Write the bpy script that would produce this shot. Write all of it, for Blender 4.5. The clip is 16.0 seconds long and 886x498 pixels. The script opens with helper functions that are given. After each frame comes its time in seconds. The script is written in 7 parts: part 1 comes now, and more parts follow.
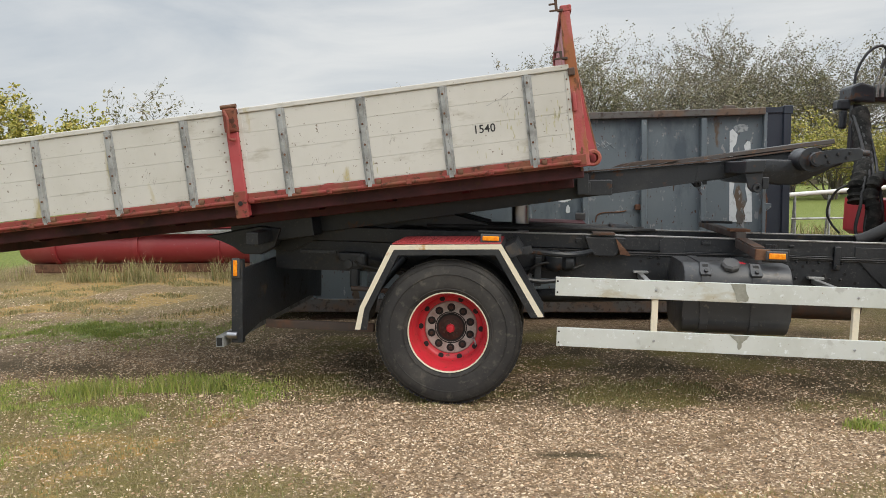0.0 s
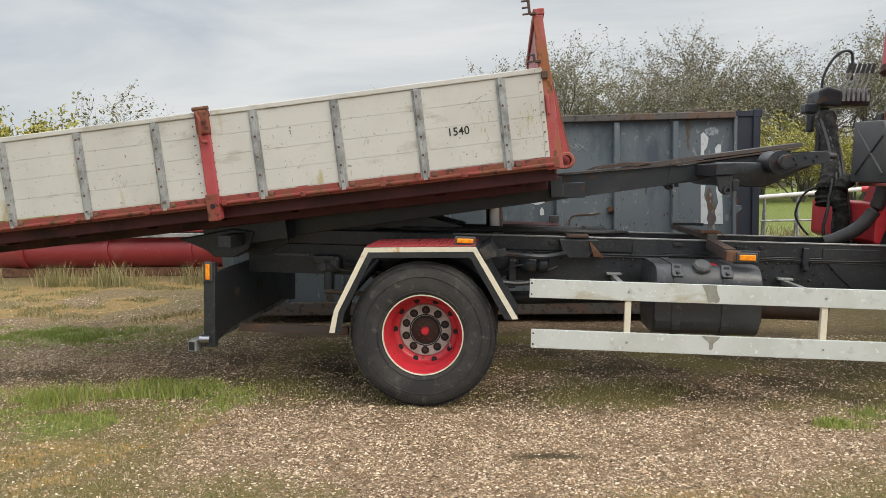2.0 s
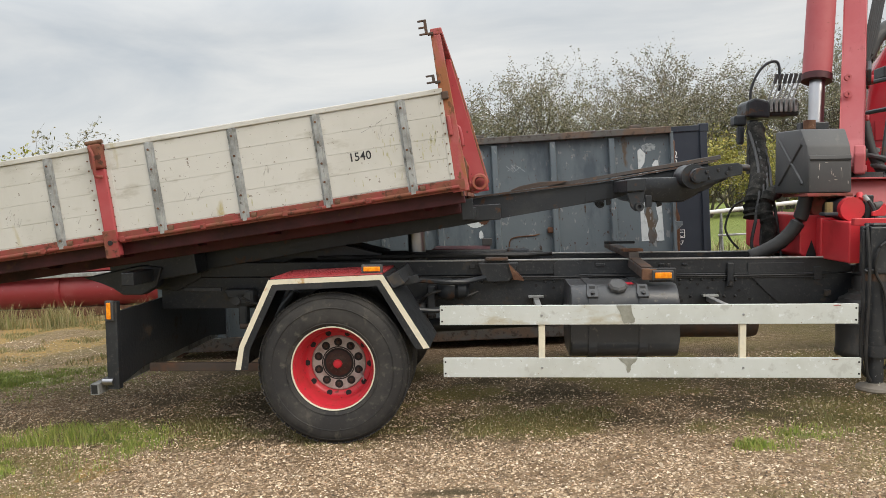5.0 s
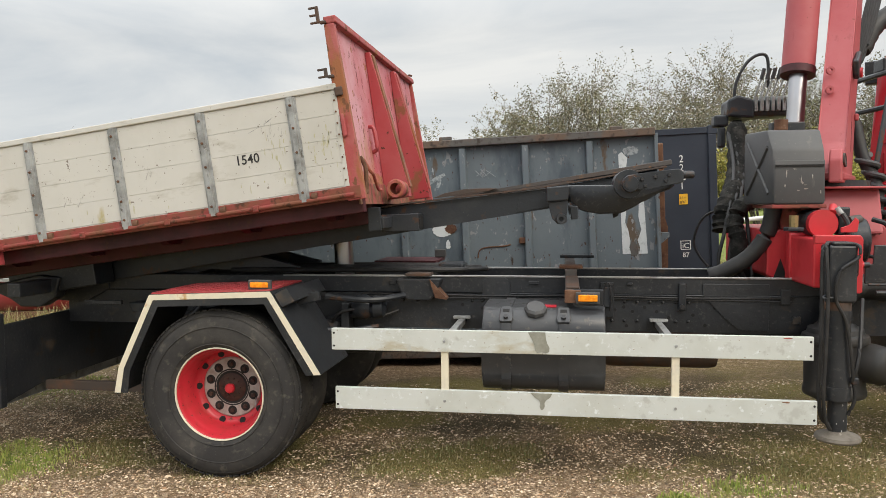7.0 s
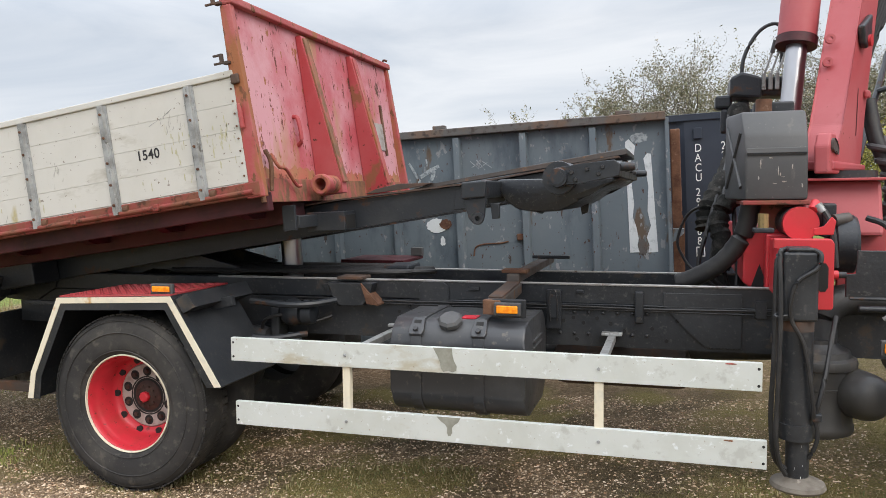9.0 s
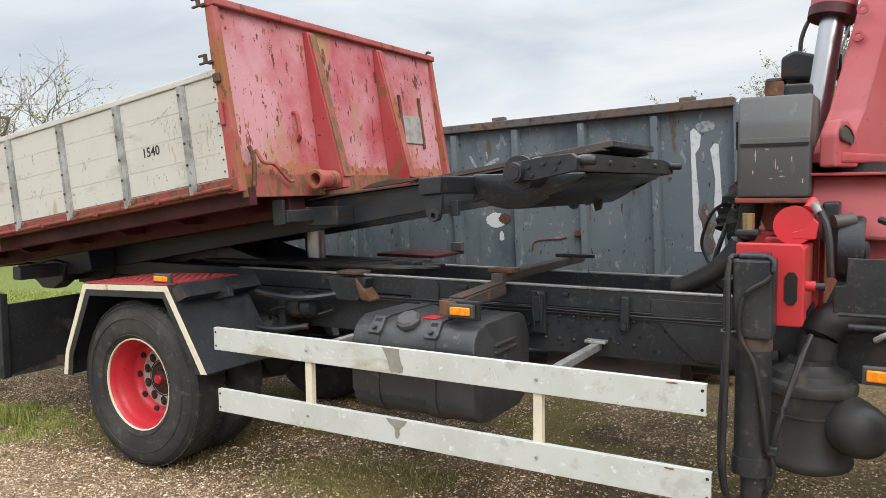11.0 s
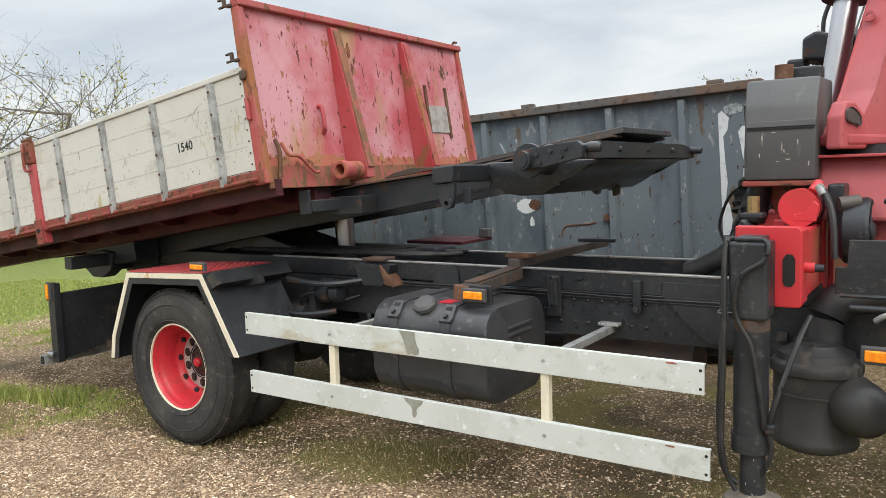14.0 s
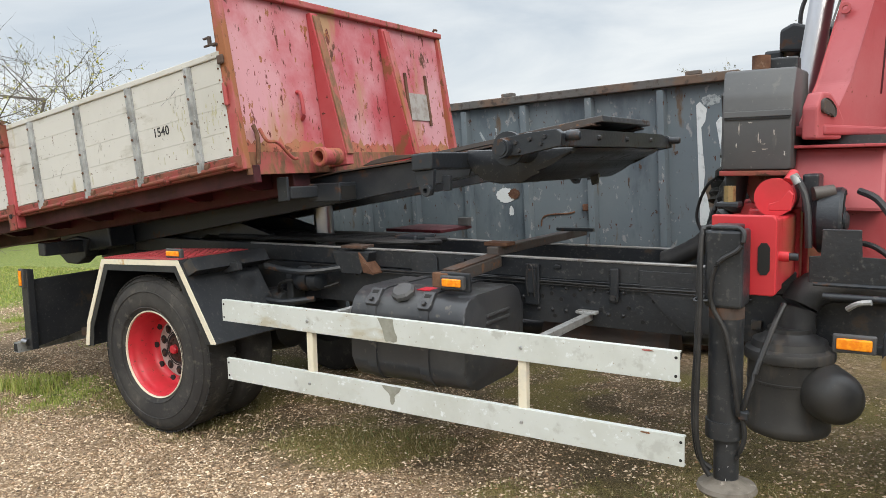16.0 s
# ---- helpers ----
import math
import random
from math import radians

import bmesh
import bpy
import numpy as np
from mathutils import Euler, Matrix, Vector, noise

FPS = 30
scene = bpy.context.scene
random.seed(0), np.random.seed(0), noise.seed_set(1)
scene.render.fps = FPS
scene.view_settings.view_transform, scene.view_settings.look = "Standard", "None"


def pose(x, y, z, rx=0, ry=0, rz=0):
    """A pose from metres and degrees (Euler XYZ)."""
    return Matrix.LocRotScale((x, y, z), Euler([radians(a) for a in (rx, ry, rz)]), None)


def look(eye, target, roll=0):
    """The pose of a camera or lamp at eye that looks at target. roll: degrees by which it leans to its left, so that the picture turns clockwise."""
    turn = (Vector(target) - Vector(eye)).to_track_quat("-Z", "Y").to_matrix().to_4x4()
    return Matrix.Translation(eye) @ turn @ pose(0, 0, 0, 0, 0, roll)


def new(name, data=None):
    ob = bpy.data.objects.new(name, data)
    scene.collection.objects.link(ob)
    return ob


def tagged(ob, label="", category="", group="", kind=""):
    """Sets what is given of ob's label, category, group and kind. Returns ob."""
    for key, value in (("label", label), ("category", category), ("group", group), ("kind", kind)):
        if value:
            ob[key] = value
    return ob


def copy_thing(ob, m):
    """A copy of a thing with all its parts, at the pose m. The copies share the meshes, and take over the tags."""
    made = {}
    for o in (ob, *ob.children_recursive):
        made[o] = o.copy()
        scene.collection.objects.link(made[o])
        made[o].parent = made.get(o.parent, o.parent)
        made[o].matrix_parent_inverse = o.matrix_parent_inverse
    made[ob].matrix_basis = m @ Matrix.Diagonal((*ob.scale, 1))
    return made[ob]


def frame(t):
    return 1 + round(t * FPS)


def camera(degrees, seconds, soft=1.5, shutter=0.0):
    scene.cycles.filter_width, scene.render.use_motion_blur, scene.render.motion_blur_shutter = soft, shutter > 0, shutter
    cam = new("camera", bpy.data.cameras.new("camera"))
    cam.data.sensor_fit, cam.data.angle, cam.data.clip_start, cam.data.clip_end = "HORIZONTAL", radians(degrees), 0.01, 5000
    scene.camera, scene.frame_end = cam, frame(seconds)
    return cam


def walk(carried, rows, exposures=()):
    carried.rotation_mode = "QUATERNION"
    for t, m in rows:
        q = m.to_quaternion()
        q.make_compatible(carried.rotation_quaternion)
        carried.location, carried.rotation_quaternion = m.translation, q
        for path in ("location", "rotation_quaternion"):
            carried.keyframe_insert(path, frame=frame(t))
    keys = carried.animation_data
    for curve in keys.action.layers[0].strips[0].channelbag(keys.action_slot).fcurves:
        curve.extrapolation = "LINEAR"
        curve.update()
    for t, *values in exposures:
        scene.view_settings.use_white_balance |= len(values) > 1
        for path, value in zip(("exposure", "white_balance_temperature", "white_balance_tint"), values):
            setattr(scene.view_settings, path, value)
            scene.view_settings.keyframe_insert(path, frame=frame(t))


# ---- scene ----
cam = camera(60.3, 16.0, soft=0.4)
PATH = [
    (0, (0.616, -5.47, 1.695), (0.378, -3.494, 1.492), 1.2),
    (0.5, (0.615, -5.469, 1.695), (0.395, -3.492, 1.494), 1.3),
    (1, (0.612, -5.467, 1.693), (0.41, -3.487, 1.493), 1.3),
    (1.5, (0.633, -5.467, 1.687), (0.442, -3.486, 1.491), 1.3),
    (2, (0.62, -5.468, 1.692), (0.447, -3.485, 1.498), 1.2),
    (2.5, (0.627, -5.469, 1.69), (0.469, -3.484, 1.503), 1.0),
    (3, (0.637, -5.474, 1.687), (0.499, -3.487, 1.508), 0.4),
    (3.5, (0.638, -5.496, 1.698), (0.525, -3.507, 1.524), -0.4),
    (4, (0.775, -5.456, 1.678), (0.678, -3.465, 1.519), -1.0),
    (6.5, (1.911, -4.705, 1.718), (1.632, -2.727, 1.61), -0.4),
    (7, (2.183, -4.503, 1.718), (1.873, -2.531, 1.6), -0.4),
    (7.5, (2.471, -4.306, 1.738), (2.133, -2.339, 1.602), -0.3),
    (8, (2.784, -4.169, 1.732), (2.417, -2.21, 1.567), -0.4),
    (8.5, (2.995, -3.978, 1.71), (2.545, -2.037, 1.541), -0.6),
    (9, (3.181, -3.743, 1.757), (2.6, -1.835, 1.612), -0.7),
    (11.5, (4.343, -3.13, 1.774), (3.272, -1.452, 1.587), -0.8),
    (12, (4.41, -3.169, 1.776), (3.288, -1.527, 1.567), -1.1),
    (12.5, (4.431, -3.178, 1.777), (3.284, -1.554, 1.56), -1.5),
    (13, (4.437, -3.179, 1.78), (3.289, -1.554, 1.569), -1.9),
    (13.5, (4.429, -3.167, 1.776), (3.295, -1.532, 1.574), -1.9),
    (14, (4.435, -3.171, 1.781), (3.316, -1.525, 1.584), -1.7),
    (14.5, (4.439, -3.179, 1.778), (3.333, -1.524, 1.583), -1.5),
    (15, (4.445, -3.172, 1.785), (3.35, -1.511, 1.579), -1.4),
    (15.5, (4.442, -3.174, 1.77), (3.358, -1.506, 1.558), -1.2),
    (16, (4.438, -3.167, 1.766), (3.364, -1.494, 1.542), -1.2),
]
# the lorry's frame leans nose down by a few degrees; places along it are given level and then pitched
PITCH = Matrix.Rotation(radians(2.4), 4, "Y")
walk(cam, [(t, PITCH @ look(eye, target, roll)) for t, eye, target, roll in PATH],
     exposures=[(0, -0.04, 6550, 10), (4, -0.01, 6600, 10), (7, 0.1, 6750, 10), (8.5, 0.16, 6600, 11), (9, 0.19, 6300, 12), (11.5, 0.23, 6450, 10), (16, 0.22, 6400, 9)])

# ---- world and light: a bright overcast sky ----
world = bpy.data.worlds.new("overcast_sky")
scene.world = world
world.use_nodes = True
wn, wl = world.node_tree.nodes, world.node_tree.links
wn.clear()
w_out = wn.new("ShaderNodeOutputWorld")
w_bg = wn.new("ShaderNodeBackground")
w_sky = wn.new("ShaderNodeTexSky")
w_sky.sky_type, w_sky.sun_disc = "NISHITA", False
w_sky.sun_elevation, w_sky.sun_rotation = radians(41), radians(133)
w_co = wn.new("ShaderNodeTexCoord")
w_map = wn.new("ShaderNodeMapping")
w_map.inputs["Scale"].default_value = (1.0, 1.0, 4.5)
w_noise = wn.new("ShaderNodeTexNoise")
w_noise.inputs["Scale"].default_value, w_noise.inputs["Detail"].default_value = 2.1, 7.0
w_noise.inputs["Roughness"].default_value, w_noise.inputs["Distortion"].default_value = 0.55, 0.5
w_ramp = wn.new("ShaderNodeValToRGB")
w_ramp.color_ramp.elements[0].position, w_ramp.color_ramp.elements[1].position = 0.34, 0.66
w_ramp.color_ramp.elements[0].color = (0.50, 0.55, 0.60, 1)
w_ramp.color_ramp.elements[1].color = (0.75, 0.765, 0.765, 1)
w_sep = wn.new("ShaderNodeSeparateXYZ")
w_up = wn.new("ShaderNodeMapRange")
w_up.inputs["From Min"].default_value, w_up.inputs["From Max"].default_value = 0.22, 1.0
w_up.inputs["To Min"].default_value, w_up.inputs["To Max"].default_value = 1.0, 3.4
w_mul = wn.new("ShaderNodeVectorMath")
w_mul.operation = "SCALE"
w_tint = wn.new("ShaderNodeVectorMath")
w_tint.operation = "MULTIPLY_ADD"
w_tint.inputs[1].default_value = (0.006, 0.006, 0.006)
wl.new(w_co.outputs["Generated"], w_map.inputs["Vector"])
wl.new(w_map.outputs[0], w_noise.inputs["Vector"])
wl.new(w_noise.outputs["Fac"], w_ramp.inputs["Fac"])
wl.new(w_co.outputs["Generated"], w_sep.inputs[0])
wl.new(w_sep.outputs["Z"], w_up.inputs["Value"])
wl.new(w_ramp.outputs["Color"], w_mul.inputs[0])
wl.new(w_up.outputs[0], w_mul.inputs["Scale"])
wl.new(w_sky.outputs["Color"], w_tint.inputs[0])
wl.new(w_mul.outputs[0], w_tint.inputs[2])
wl.new(w_tint.outputs[0], w_bg.inputs["Color"])
wl.new(w_bg.outputs[0], w_out.inputs["Surface"])
w_bg.inputs["Strength"].default_value = 1.0

sun = new("sun", bpy.data.lights.new("sun", "SUN"))
sun.data.energy, sun.data.angle, sun.data.color = 1.7, radians(35), (1.0, 0.90, 0.76)
sun.matrix_world = look((7.5, -7, 9), (0, 0, 0))


# ---- materials ----
def surf(name, col, rough=0.5, metal=0.0, layers=(), bump=0.0, bump_scale=60.0, spec=0.5, island=None):
    """Principled paint with stain layers: (scale, detail, low, high, colour, roughness, stretch)."""
    m = bpy.data.materials.new(name)
    m.use_nodes = True
    n, l = m.node_tree.nodes, m.node_tree.links
    p = n["Principled BSDF"]
    p.inputs["Metallic"].default_value = metal
    p.inputs["Specular IOR Level"].default_value = spec
    co = n.new("ShaderNodeTexCoord")
    c_prev, r_prev = None, None
    base = n.new("ShaderNodeRGB")
    base.outputs[0].default_value = (*col, 1)
    c_prev = base.outputs[0]
    rv = n.new("ShaderNodeValue")
    rv.outputs[0].default_value = rough
    r_prev = rv.outputs[0]
    if island:
        geo = n.new("ShaderNodeNewGeometry")
        ramp = n.new("ShaderNodeValToRGB")
        ramp.color_ramp.interpolation = "LINEAR"
        els = ramp.color_ramp.elements
        for i, c in enumerate(island):
            e = els[i] if i < 2 else els.new(0.5)
            e.color = (*c, 1)
        for i in range(len(island)):
            els[i].position = i / (len(island) - 1)
        for e, c in zip(els, island):
            e.color = (*c, 1)
        l.new(geo.outputs["Random Per Island"], ramp.inputs["Fac"])
        c_prev = ramp.outputs["Color"]
    for k, (scale, detail, low, high, c2, r2, stretch) in enumerate(layers):
        mp = n.new("ShaderNodeMapping")
        mp.inputs["Scale"].default_value = stretch
        mp.inputs["Location"].default_value = (3.7 * k + 1.3, 2.1 * k, 5.3 * k)
        nz = n.new("ShaderNodeTexNoise")
        nz.inputs["Scale"].default_value, nz.inputs["Detail"].default_value = scale, detail
        nz.inputs["Roughness"].default_value = 0.62
        mr = n.new("ShaderNodeMapRange")
        mr.inputs["From Min"].default_value, mr.inputs["From Max"].default_value = low, high
        l.new(co.outputs["Object"], mp.inputs["Vector"])
        l.new(mp.outputs[0], nz.inputs["Vector"])
        l.new(nz.outputs["Fac"], mr.inputs["Value"])
        mix = n.new("ShaderNodeMix")
        mix.data_type = "RGBA"
        l.new(mr.outputs[0], mix.inputs["Factor"])
        l.new(c_prev, mix.inputs["A"])
        mix.inputs["B"].default_value = (*c2, 1)
        c_prev = mix.outputs["Result"]
        if r2 is not None:
            mf = n.new("ShaderNodeMix")
            l.new(mr.outputs[0], mf.inputs["Factor"])
            l.new(r_prev, mf.inputs["A"])
            mf.inputs["B"].default_value = r2
            r_prev = mf.outputs["Result"]
    l.new(c_prev, p.inputs["Base Color"])
    l.new(r_prev, p.inputs["Roughness"])
    if bump:
        nz = n.new("ShaderNodeTexNoise")
        nz.inputs["Scale"].default_value, nz.inputs["Detail"].default_value = bump_scale, 5.0
        b = n.new("ShaderNodeBump")
        b.inputs["Strength"].default_value, b.inputs["Distance"].default_value = bump, 0.01
        l.new(co.outputs["Object"], nz.inputs["Vector"])
        l.new(nz.outputs["Fac"], b.inputs["Height"])
        l.new(b.outputs[0], p.inputs["Normal"])
    return m


ISO, RUN = (1, 1, 1), (1, 1, 0.12)
RUST, DARKRUST = (0.20, 0.075, 0.028), (0.075, 0.032, 0.018)
M_BLACK = surf("black_chassis_paint", (0.017, 0.0195, 0.024), 0.36, 0, [
    (2.2, 6, 0.45, 0.75, (0.042, 0.044, 0.047), 0.55, ISO), (38, 8, 0.58, 0.68, (0.07, 0.068, 0.065), 0.75, ISO),
    (6, 9, 0.60, 0.68, (0.07, 0.055, 0.043), 0.85, ISO), (90, 4, 0.69, 0.71, (0.10, 0.095, 0.09), 0.8, ISO)], 0.2, 35)
M_STEEL = surf("dark_worn_steel", (0.022, 0.026, 0.032), 0.4, 0.1, [
    (3, 7, 0.5, 0.75, (0.052, 0.054, 0.056), 0.65, ISO), (8, 9, 0.59, 0.66, (0.085, 0.045, 0.028), 0.85, ISO), (60, 6, 0.67, 0.70, (0.10, 0.095, 0.09), 0.7, ISO)], 0.15, 50)
M_RUST = surf("rusty_steel", (0.16, 0.08, 0.045), 0.85, 0, [
    (8, 8, 0.4, 0.65, DARKRUST, 0.9, ISO), (20, 6, 0.6, 0.75, (0.24, 0.16, 0.11), 0.8, ISO)], 0.3, 90)
M_RED = surf("faded_red_paint", (0.37, 0.045, 0.052), 0.42, 0, [
    (1.6, 5, 0.4, 0.72, (0.43, 0.105, 0.11), 0.6, ISO), (5, 9, 0.59, 0.66, (0.24, 0.09, 0.045), 0.8, ISO),
    (22, 6, 0.64, 0.67, DARKRUST, 0.85, ISO)], 0.08, 60)
M_BOOM = surf("sun_faded_red_paint", (0.39, 0.062, 0.072), 0.45, 0, [
    (1.3, 6, 0.4, 0.7, (0.44, 0.12, 0.13), 0.6, ISO), (30, 7, 0.66, 0.70, (0.20, 0.06, 0.045), 0.8, ISO), (9, 8, 0.62, 0.72, (0.30, 0.05, 0.055), 0.5, (1, 1, 0.2))], 0.05, 50)
M_HEAD = surf("weathered_red_board", (0.44, 0.085, 0.105), 0.5, 0, [
    (1.3, 8, 0.40, 0.58, (0.57, 0.285, 0.315), 0.62, ISO), (2.6, 9, 0.53, 0.64, (0.42, 0.25, 0.14), 0.8, (1, 1, 0.25)),
    (17, 6, 0.615, 0.64, (0.15, 0.04, 0.03), 0.85, (1, 1, 0.38)), (6.5, 9, 0.62, 0.65, (0.10, 0.04, 0.025), 0.85, (1, 1, 0.4)),
    (15, 5, 0.62, 0.645, (0.30, 0.12, 0.05), 0.85, (1, 1, 0.5))], 0.15, 45)
M_CHIP = surf("dark_flaked_spots", (0.19, 0.05, 0.045), 0.85, 0, [(30, 5, 0.45, 0.65, (0.20, 0.08, 0.04), 0.9, ISO)])
M_BANDRUST = surf("orange_rust_over_red", (0.44, 0.13, 0.09), 0.75, 0, [(7, 8, 0.45, 0.6, (0.36, 0.19, 0.09), 0.85, (1, 1, 0.5)), (24, 8, 0.56, 0.64, (0.17, 0.06, 0.035), 0.9, ISO)], 0.2, 60)
M_RUSTRED = surf("rusted_red_edge", (0.25, 0.042, 0.036), 0.65, 0, [
    (6, 8, 0.42, 0.6, (0.19, 0.07, 0.04), 0.85, ISO), (16, 7, 0.54, 0.62, DARKRUST, 0.9, ISO)], 0.2, 70)
M_POST = surf("chalky_red_edge_with_rust", (0.36, 0.065, 0.065), 0.6, 0, [
    (3, 6, 0.45, 0.7, (0.42, 0.15, 0.14), 0.7, ISO), (5, 9, 0.53, 0.61, (0.30, 0.115, 0.05), 0.85, (1, 1, 0.3)), (18, 8, 0.58, 0.63, (0.16, 0.07, 0.035), 0.9, (1, 1, 0.5))], 0.25, 60)
M_TANEDGE = surf("rust_brown_gusset_edge", (0.25, 0.115, 0.06), 0.8, 0, [
    (16, 9, 0.42, 0.62, (0.15, 0.085, 0.05), 0.9, (1, 1, 0.6)), (14, 9, 0.50, 0.60, (0.36, 0.085, 0.075), 0.7, (1, 1, 0.4))], 0.25, 60)
M_WORN_SHINE = surf("worn_edge_shine", (0.36, 0.355, 0.35), 0.4, 0.2, [(7, 8, 0.56, 0.72, (0.06, 0.06, 0.062), 0.5, (0.5, 1, 1)), (20, 7, 0.6, 0.7, (0.16, 0.10, 0.07), 0.8, ISO)])
M_BAR = surf("brown_grey_worn_bar", (0.075, 0.066, 0.062), 0.55, 0.1, [
    (5, 8, 0.45, 0.66, (0.085, 0.062, 0.05), 0.75, ISO), (14, 8, 0.58, 0.66, (0.20, 0.11, 0.06), 0.85, ISO)], 0.15, 60)
M_GLOSS = surf("glossy_black_bolt", (0.03, 0.031, 0.034), 0.28, 0.1, [(40, 5, 0.5, 0.7, (0.06, 0.05, 0.045), 0.5, ISO)])
M_FOOT = surf("dusty_brown_steel", (0.17, 0.15, 0.125), 0.75, 0, [(9, 8, 0.45, 0.65, (0.10, 0.085, 0.068), 0.85, ISO), (30, 6, 0.6, 0.7, (0.28, 0.25, 0.21), 0.8, ISO)], 0.2, 70)
M_DULL = surf("dull_olive_grey_patch", (0.25, 0.25, 0.21), 0.6, 0.1, [(16, 8, 0.45, 0.7, (0.34, 0.345, 0.30), 0.55, ISO)])
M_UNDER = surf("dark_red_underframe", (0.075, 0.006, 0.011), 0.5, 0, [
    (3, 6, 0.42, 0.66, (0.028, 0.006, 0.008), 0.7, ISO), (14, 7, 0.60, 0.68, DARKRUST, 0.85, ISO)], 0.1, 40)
M_BRED = surf("bright_red_paint", (0.54, 0.035, 0.045), 0.35, 0, [
    (3, 6, 0.5, 0.75, (0.42, 0.035, 0.035), 0.5, ISO), (18, 6, 0.69, 0.74, (0.12, 0.04, 0.03), 0.8, ISO)], 0.05, 40)
M_BOARD = surf("greyish_white_board", (0.57, 0.56, 0.525), 0.5, 0, [
    (1.4, 6, 0.45, 0.75, (0.48, 0.47, 0.43), 0.6, (1, 1, 0.6)), (6, 9, 0.57, 0.70, (0.40, 0.38, 0.33), 0.7, (0.4, 1, 1.2)),
    (2.6, 9, 0.63, 0.70, (0.40, 0.34, 0.16), 0.8, (1, 1, 0.3)), (38, 5, 0.66, 0.69, (0.2, 0.17, 0.14), 0.8, ISO)], 0.05, 30)
M_MOSSY = surf("faint_moss_stain", (0.44, 0.42, 0.27), 0.8, 0, [(40, 6, 0.45, 0.6, (0.50, 0.485, 0.40), 0.8, ISO)])
M_SCUFF = surf("grey_scuff", (0.36, 0.35, 0.325), 0.7, 0, [(60, 6, 0.45, 0.6, (0.50, 0.49, 0.455), 0.7, ISO)])
M_GALV = surf("galvanised_steel", (0.40, 0.41, 0.41), 0.45, 0.4, [
    (7, 8, 0.42, 0.62, (0.23, 0.235, 0.23), 0.6, ISO), (26, 7, 0.58, 0.68, (0.13, 0.12, 0.105), 0.75, (1, 1, 0.5)), (40, 5, 0.62, 0.7, (0.5, 0.51, 0.51), 0.5, ISO)], 0.08, 80)
M_RAIL = surf("pale_galvanised_rail", (0.60, 0.63, 0.61), 0.42, 0.1, [
    (2.3, 6, 0.45, 0.72, (0.50, 0.52, 0.48), 0.5, ISO), (26, 10, 0.60, 0.68, (0.72, 0.76, 0.77), 0.35, ISO),
    (4.5, 9, 0.60, 0.68, (0.46, 0.43, 0.34), 0.6, (0.4, 1, 1)), (50, 4, 0.66, 0.69, (0.28, 0.22, 0.15), 0.8, ISO), (9, 9, 0.60, 0.68, (0.48, 0.495, 0.47), 0.5, ISO)], 0.04, 50)
M_RUBBER = surf("worn_tyre_rubber", (0.032, 0.031, 0.031), 0.7, 0, [
    (3, 6, 0.45, 0.72, (0.075, 0.07, 0.064), 0.85, ISO), (14, 9, 0.56, 0.68, (0.095, 0.088, 0.076), 0.9, ISO), (90, 5, 0.68, 0.71, (0.13, 0.12, 0.105), 0.9, ISO)], 0.2, 60, 0.3)
M_RIM = surf("red_rim_paint", (0.52, 0.026, 0.04), 0.36, 0, [(6, 8, 0.52, 0.72, (0.40, 0.03, 0.03), 0.5, ISO), (30, 6, 0.61, 0.65, (0.16, 0.04, 0.03), 0.7, ISO)], 0.05, 40)
M_CREAM = surf("cream_paint_stripe", (0.72, 0.66, 0.52), 0.5, 0, [
    (5, 8, 0.60, 0.67, (0.52, 0.29, 0.10), 0.8, ISO), (14, 8, 0.52, 0.7, (0.62, 0.58, 0.48), 0.6, ISO)], 0.05, 50)
M_HUB = surf("grey_hub_metal", (0.40, 0.375, 0.35), 0.5, 0.2, [(12, 7, 0.45, 0.7, (0.25, 0.20, 0.17), 0.7, ISO)], 0.2, 80)
M_NUT = surf("brown_rusty_nut", (0.05, 0.028, 0.022), 0.75, 0.2, [(30, 5, 0.5, 0.7, (0.09, 0.05, 0.035), 0.85, ISO)], 0.1, 90)
M_STRIP = surf("dark_rusted_strip", (0.06, 0.045, 0.038), 0.7, 0, [(6, 7, 0.45, 0.7, (0.12, 0.06, 0.035), 0.85, ISO)], 0.2, 70)
M_DARK = surf("dark_recess", (0.012, 0.012, 0.012), 0.8)
M_AMBER = surf("amber_lens", (0.85, 0.23, 0.012), 0.18, 0, [(40, 2, 0.4, 0.6, (0.95, 0.36, 0.02), 0.15, ISO)])
M_PLASTIC = surf("grey_black_plastic", (0.062, 0.063, 0.066), 0.5, 0, [
    (3, 6, 0.45, 0.75, (0.085, 0.085, 0.085), 0.6, ISO), (13, 9, 0.61, 0.67, (0.11, 0.108, 0.103), 0.7, (1, 1, 0.3)), (45, 5, 0.65, 0.69, (0.13, 0.125, 0.12), 0.7, ISO)], 0.05, 50)
M_TANK = surf("dark_grey_tank_paint", (0.045, 0.047, 0.052), 0.3, 0.1, [
    (3, 6, 0.45, 0.75, (0.085, 0.086, 0.088), 0.55, ISO), (18, 8, 0.60, 0.68, (0.12, 0.112, 0.10), 0.7, ISO), (90, 4, 0.69, 0.72, (0.13, 0.12, 0.11), 0.8, ISO)], 0.06, 30)
M_CANISTER = surf("dusty_black_canister", (0.022, 0.022, 0.023), 0.4, 0, [(2.5, 6, 0.45, 0.7, (0.045, 0.042, 0.038), 0.6, ISO), (9, 8, 0.58, 0.68, (0.075, 0.062, 0.05), 0.8, (1, 1, 0.3)), (60, 5, 0.67, 0.70, (0.11, 0.10, 0.09), 0.8, ISO)], 0.08, 50)
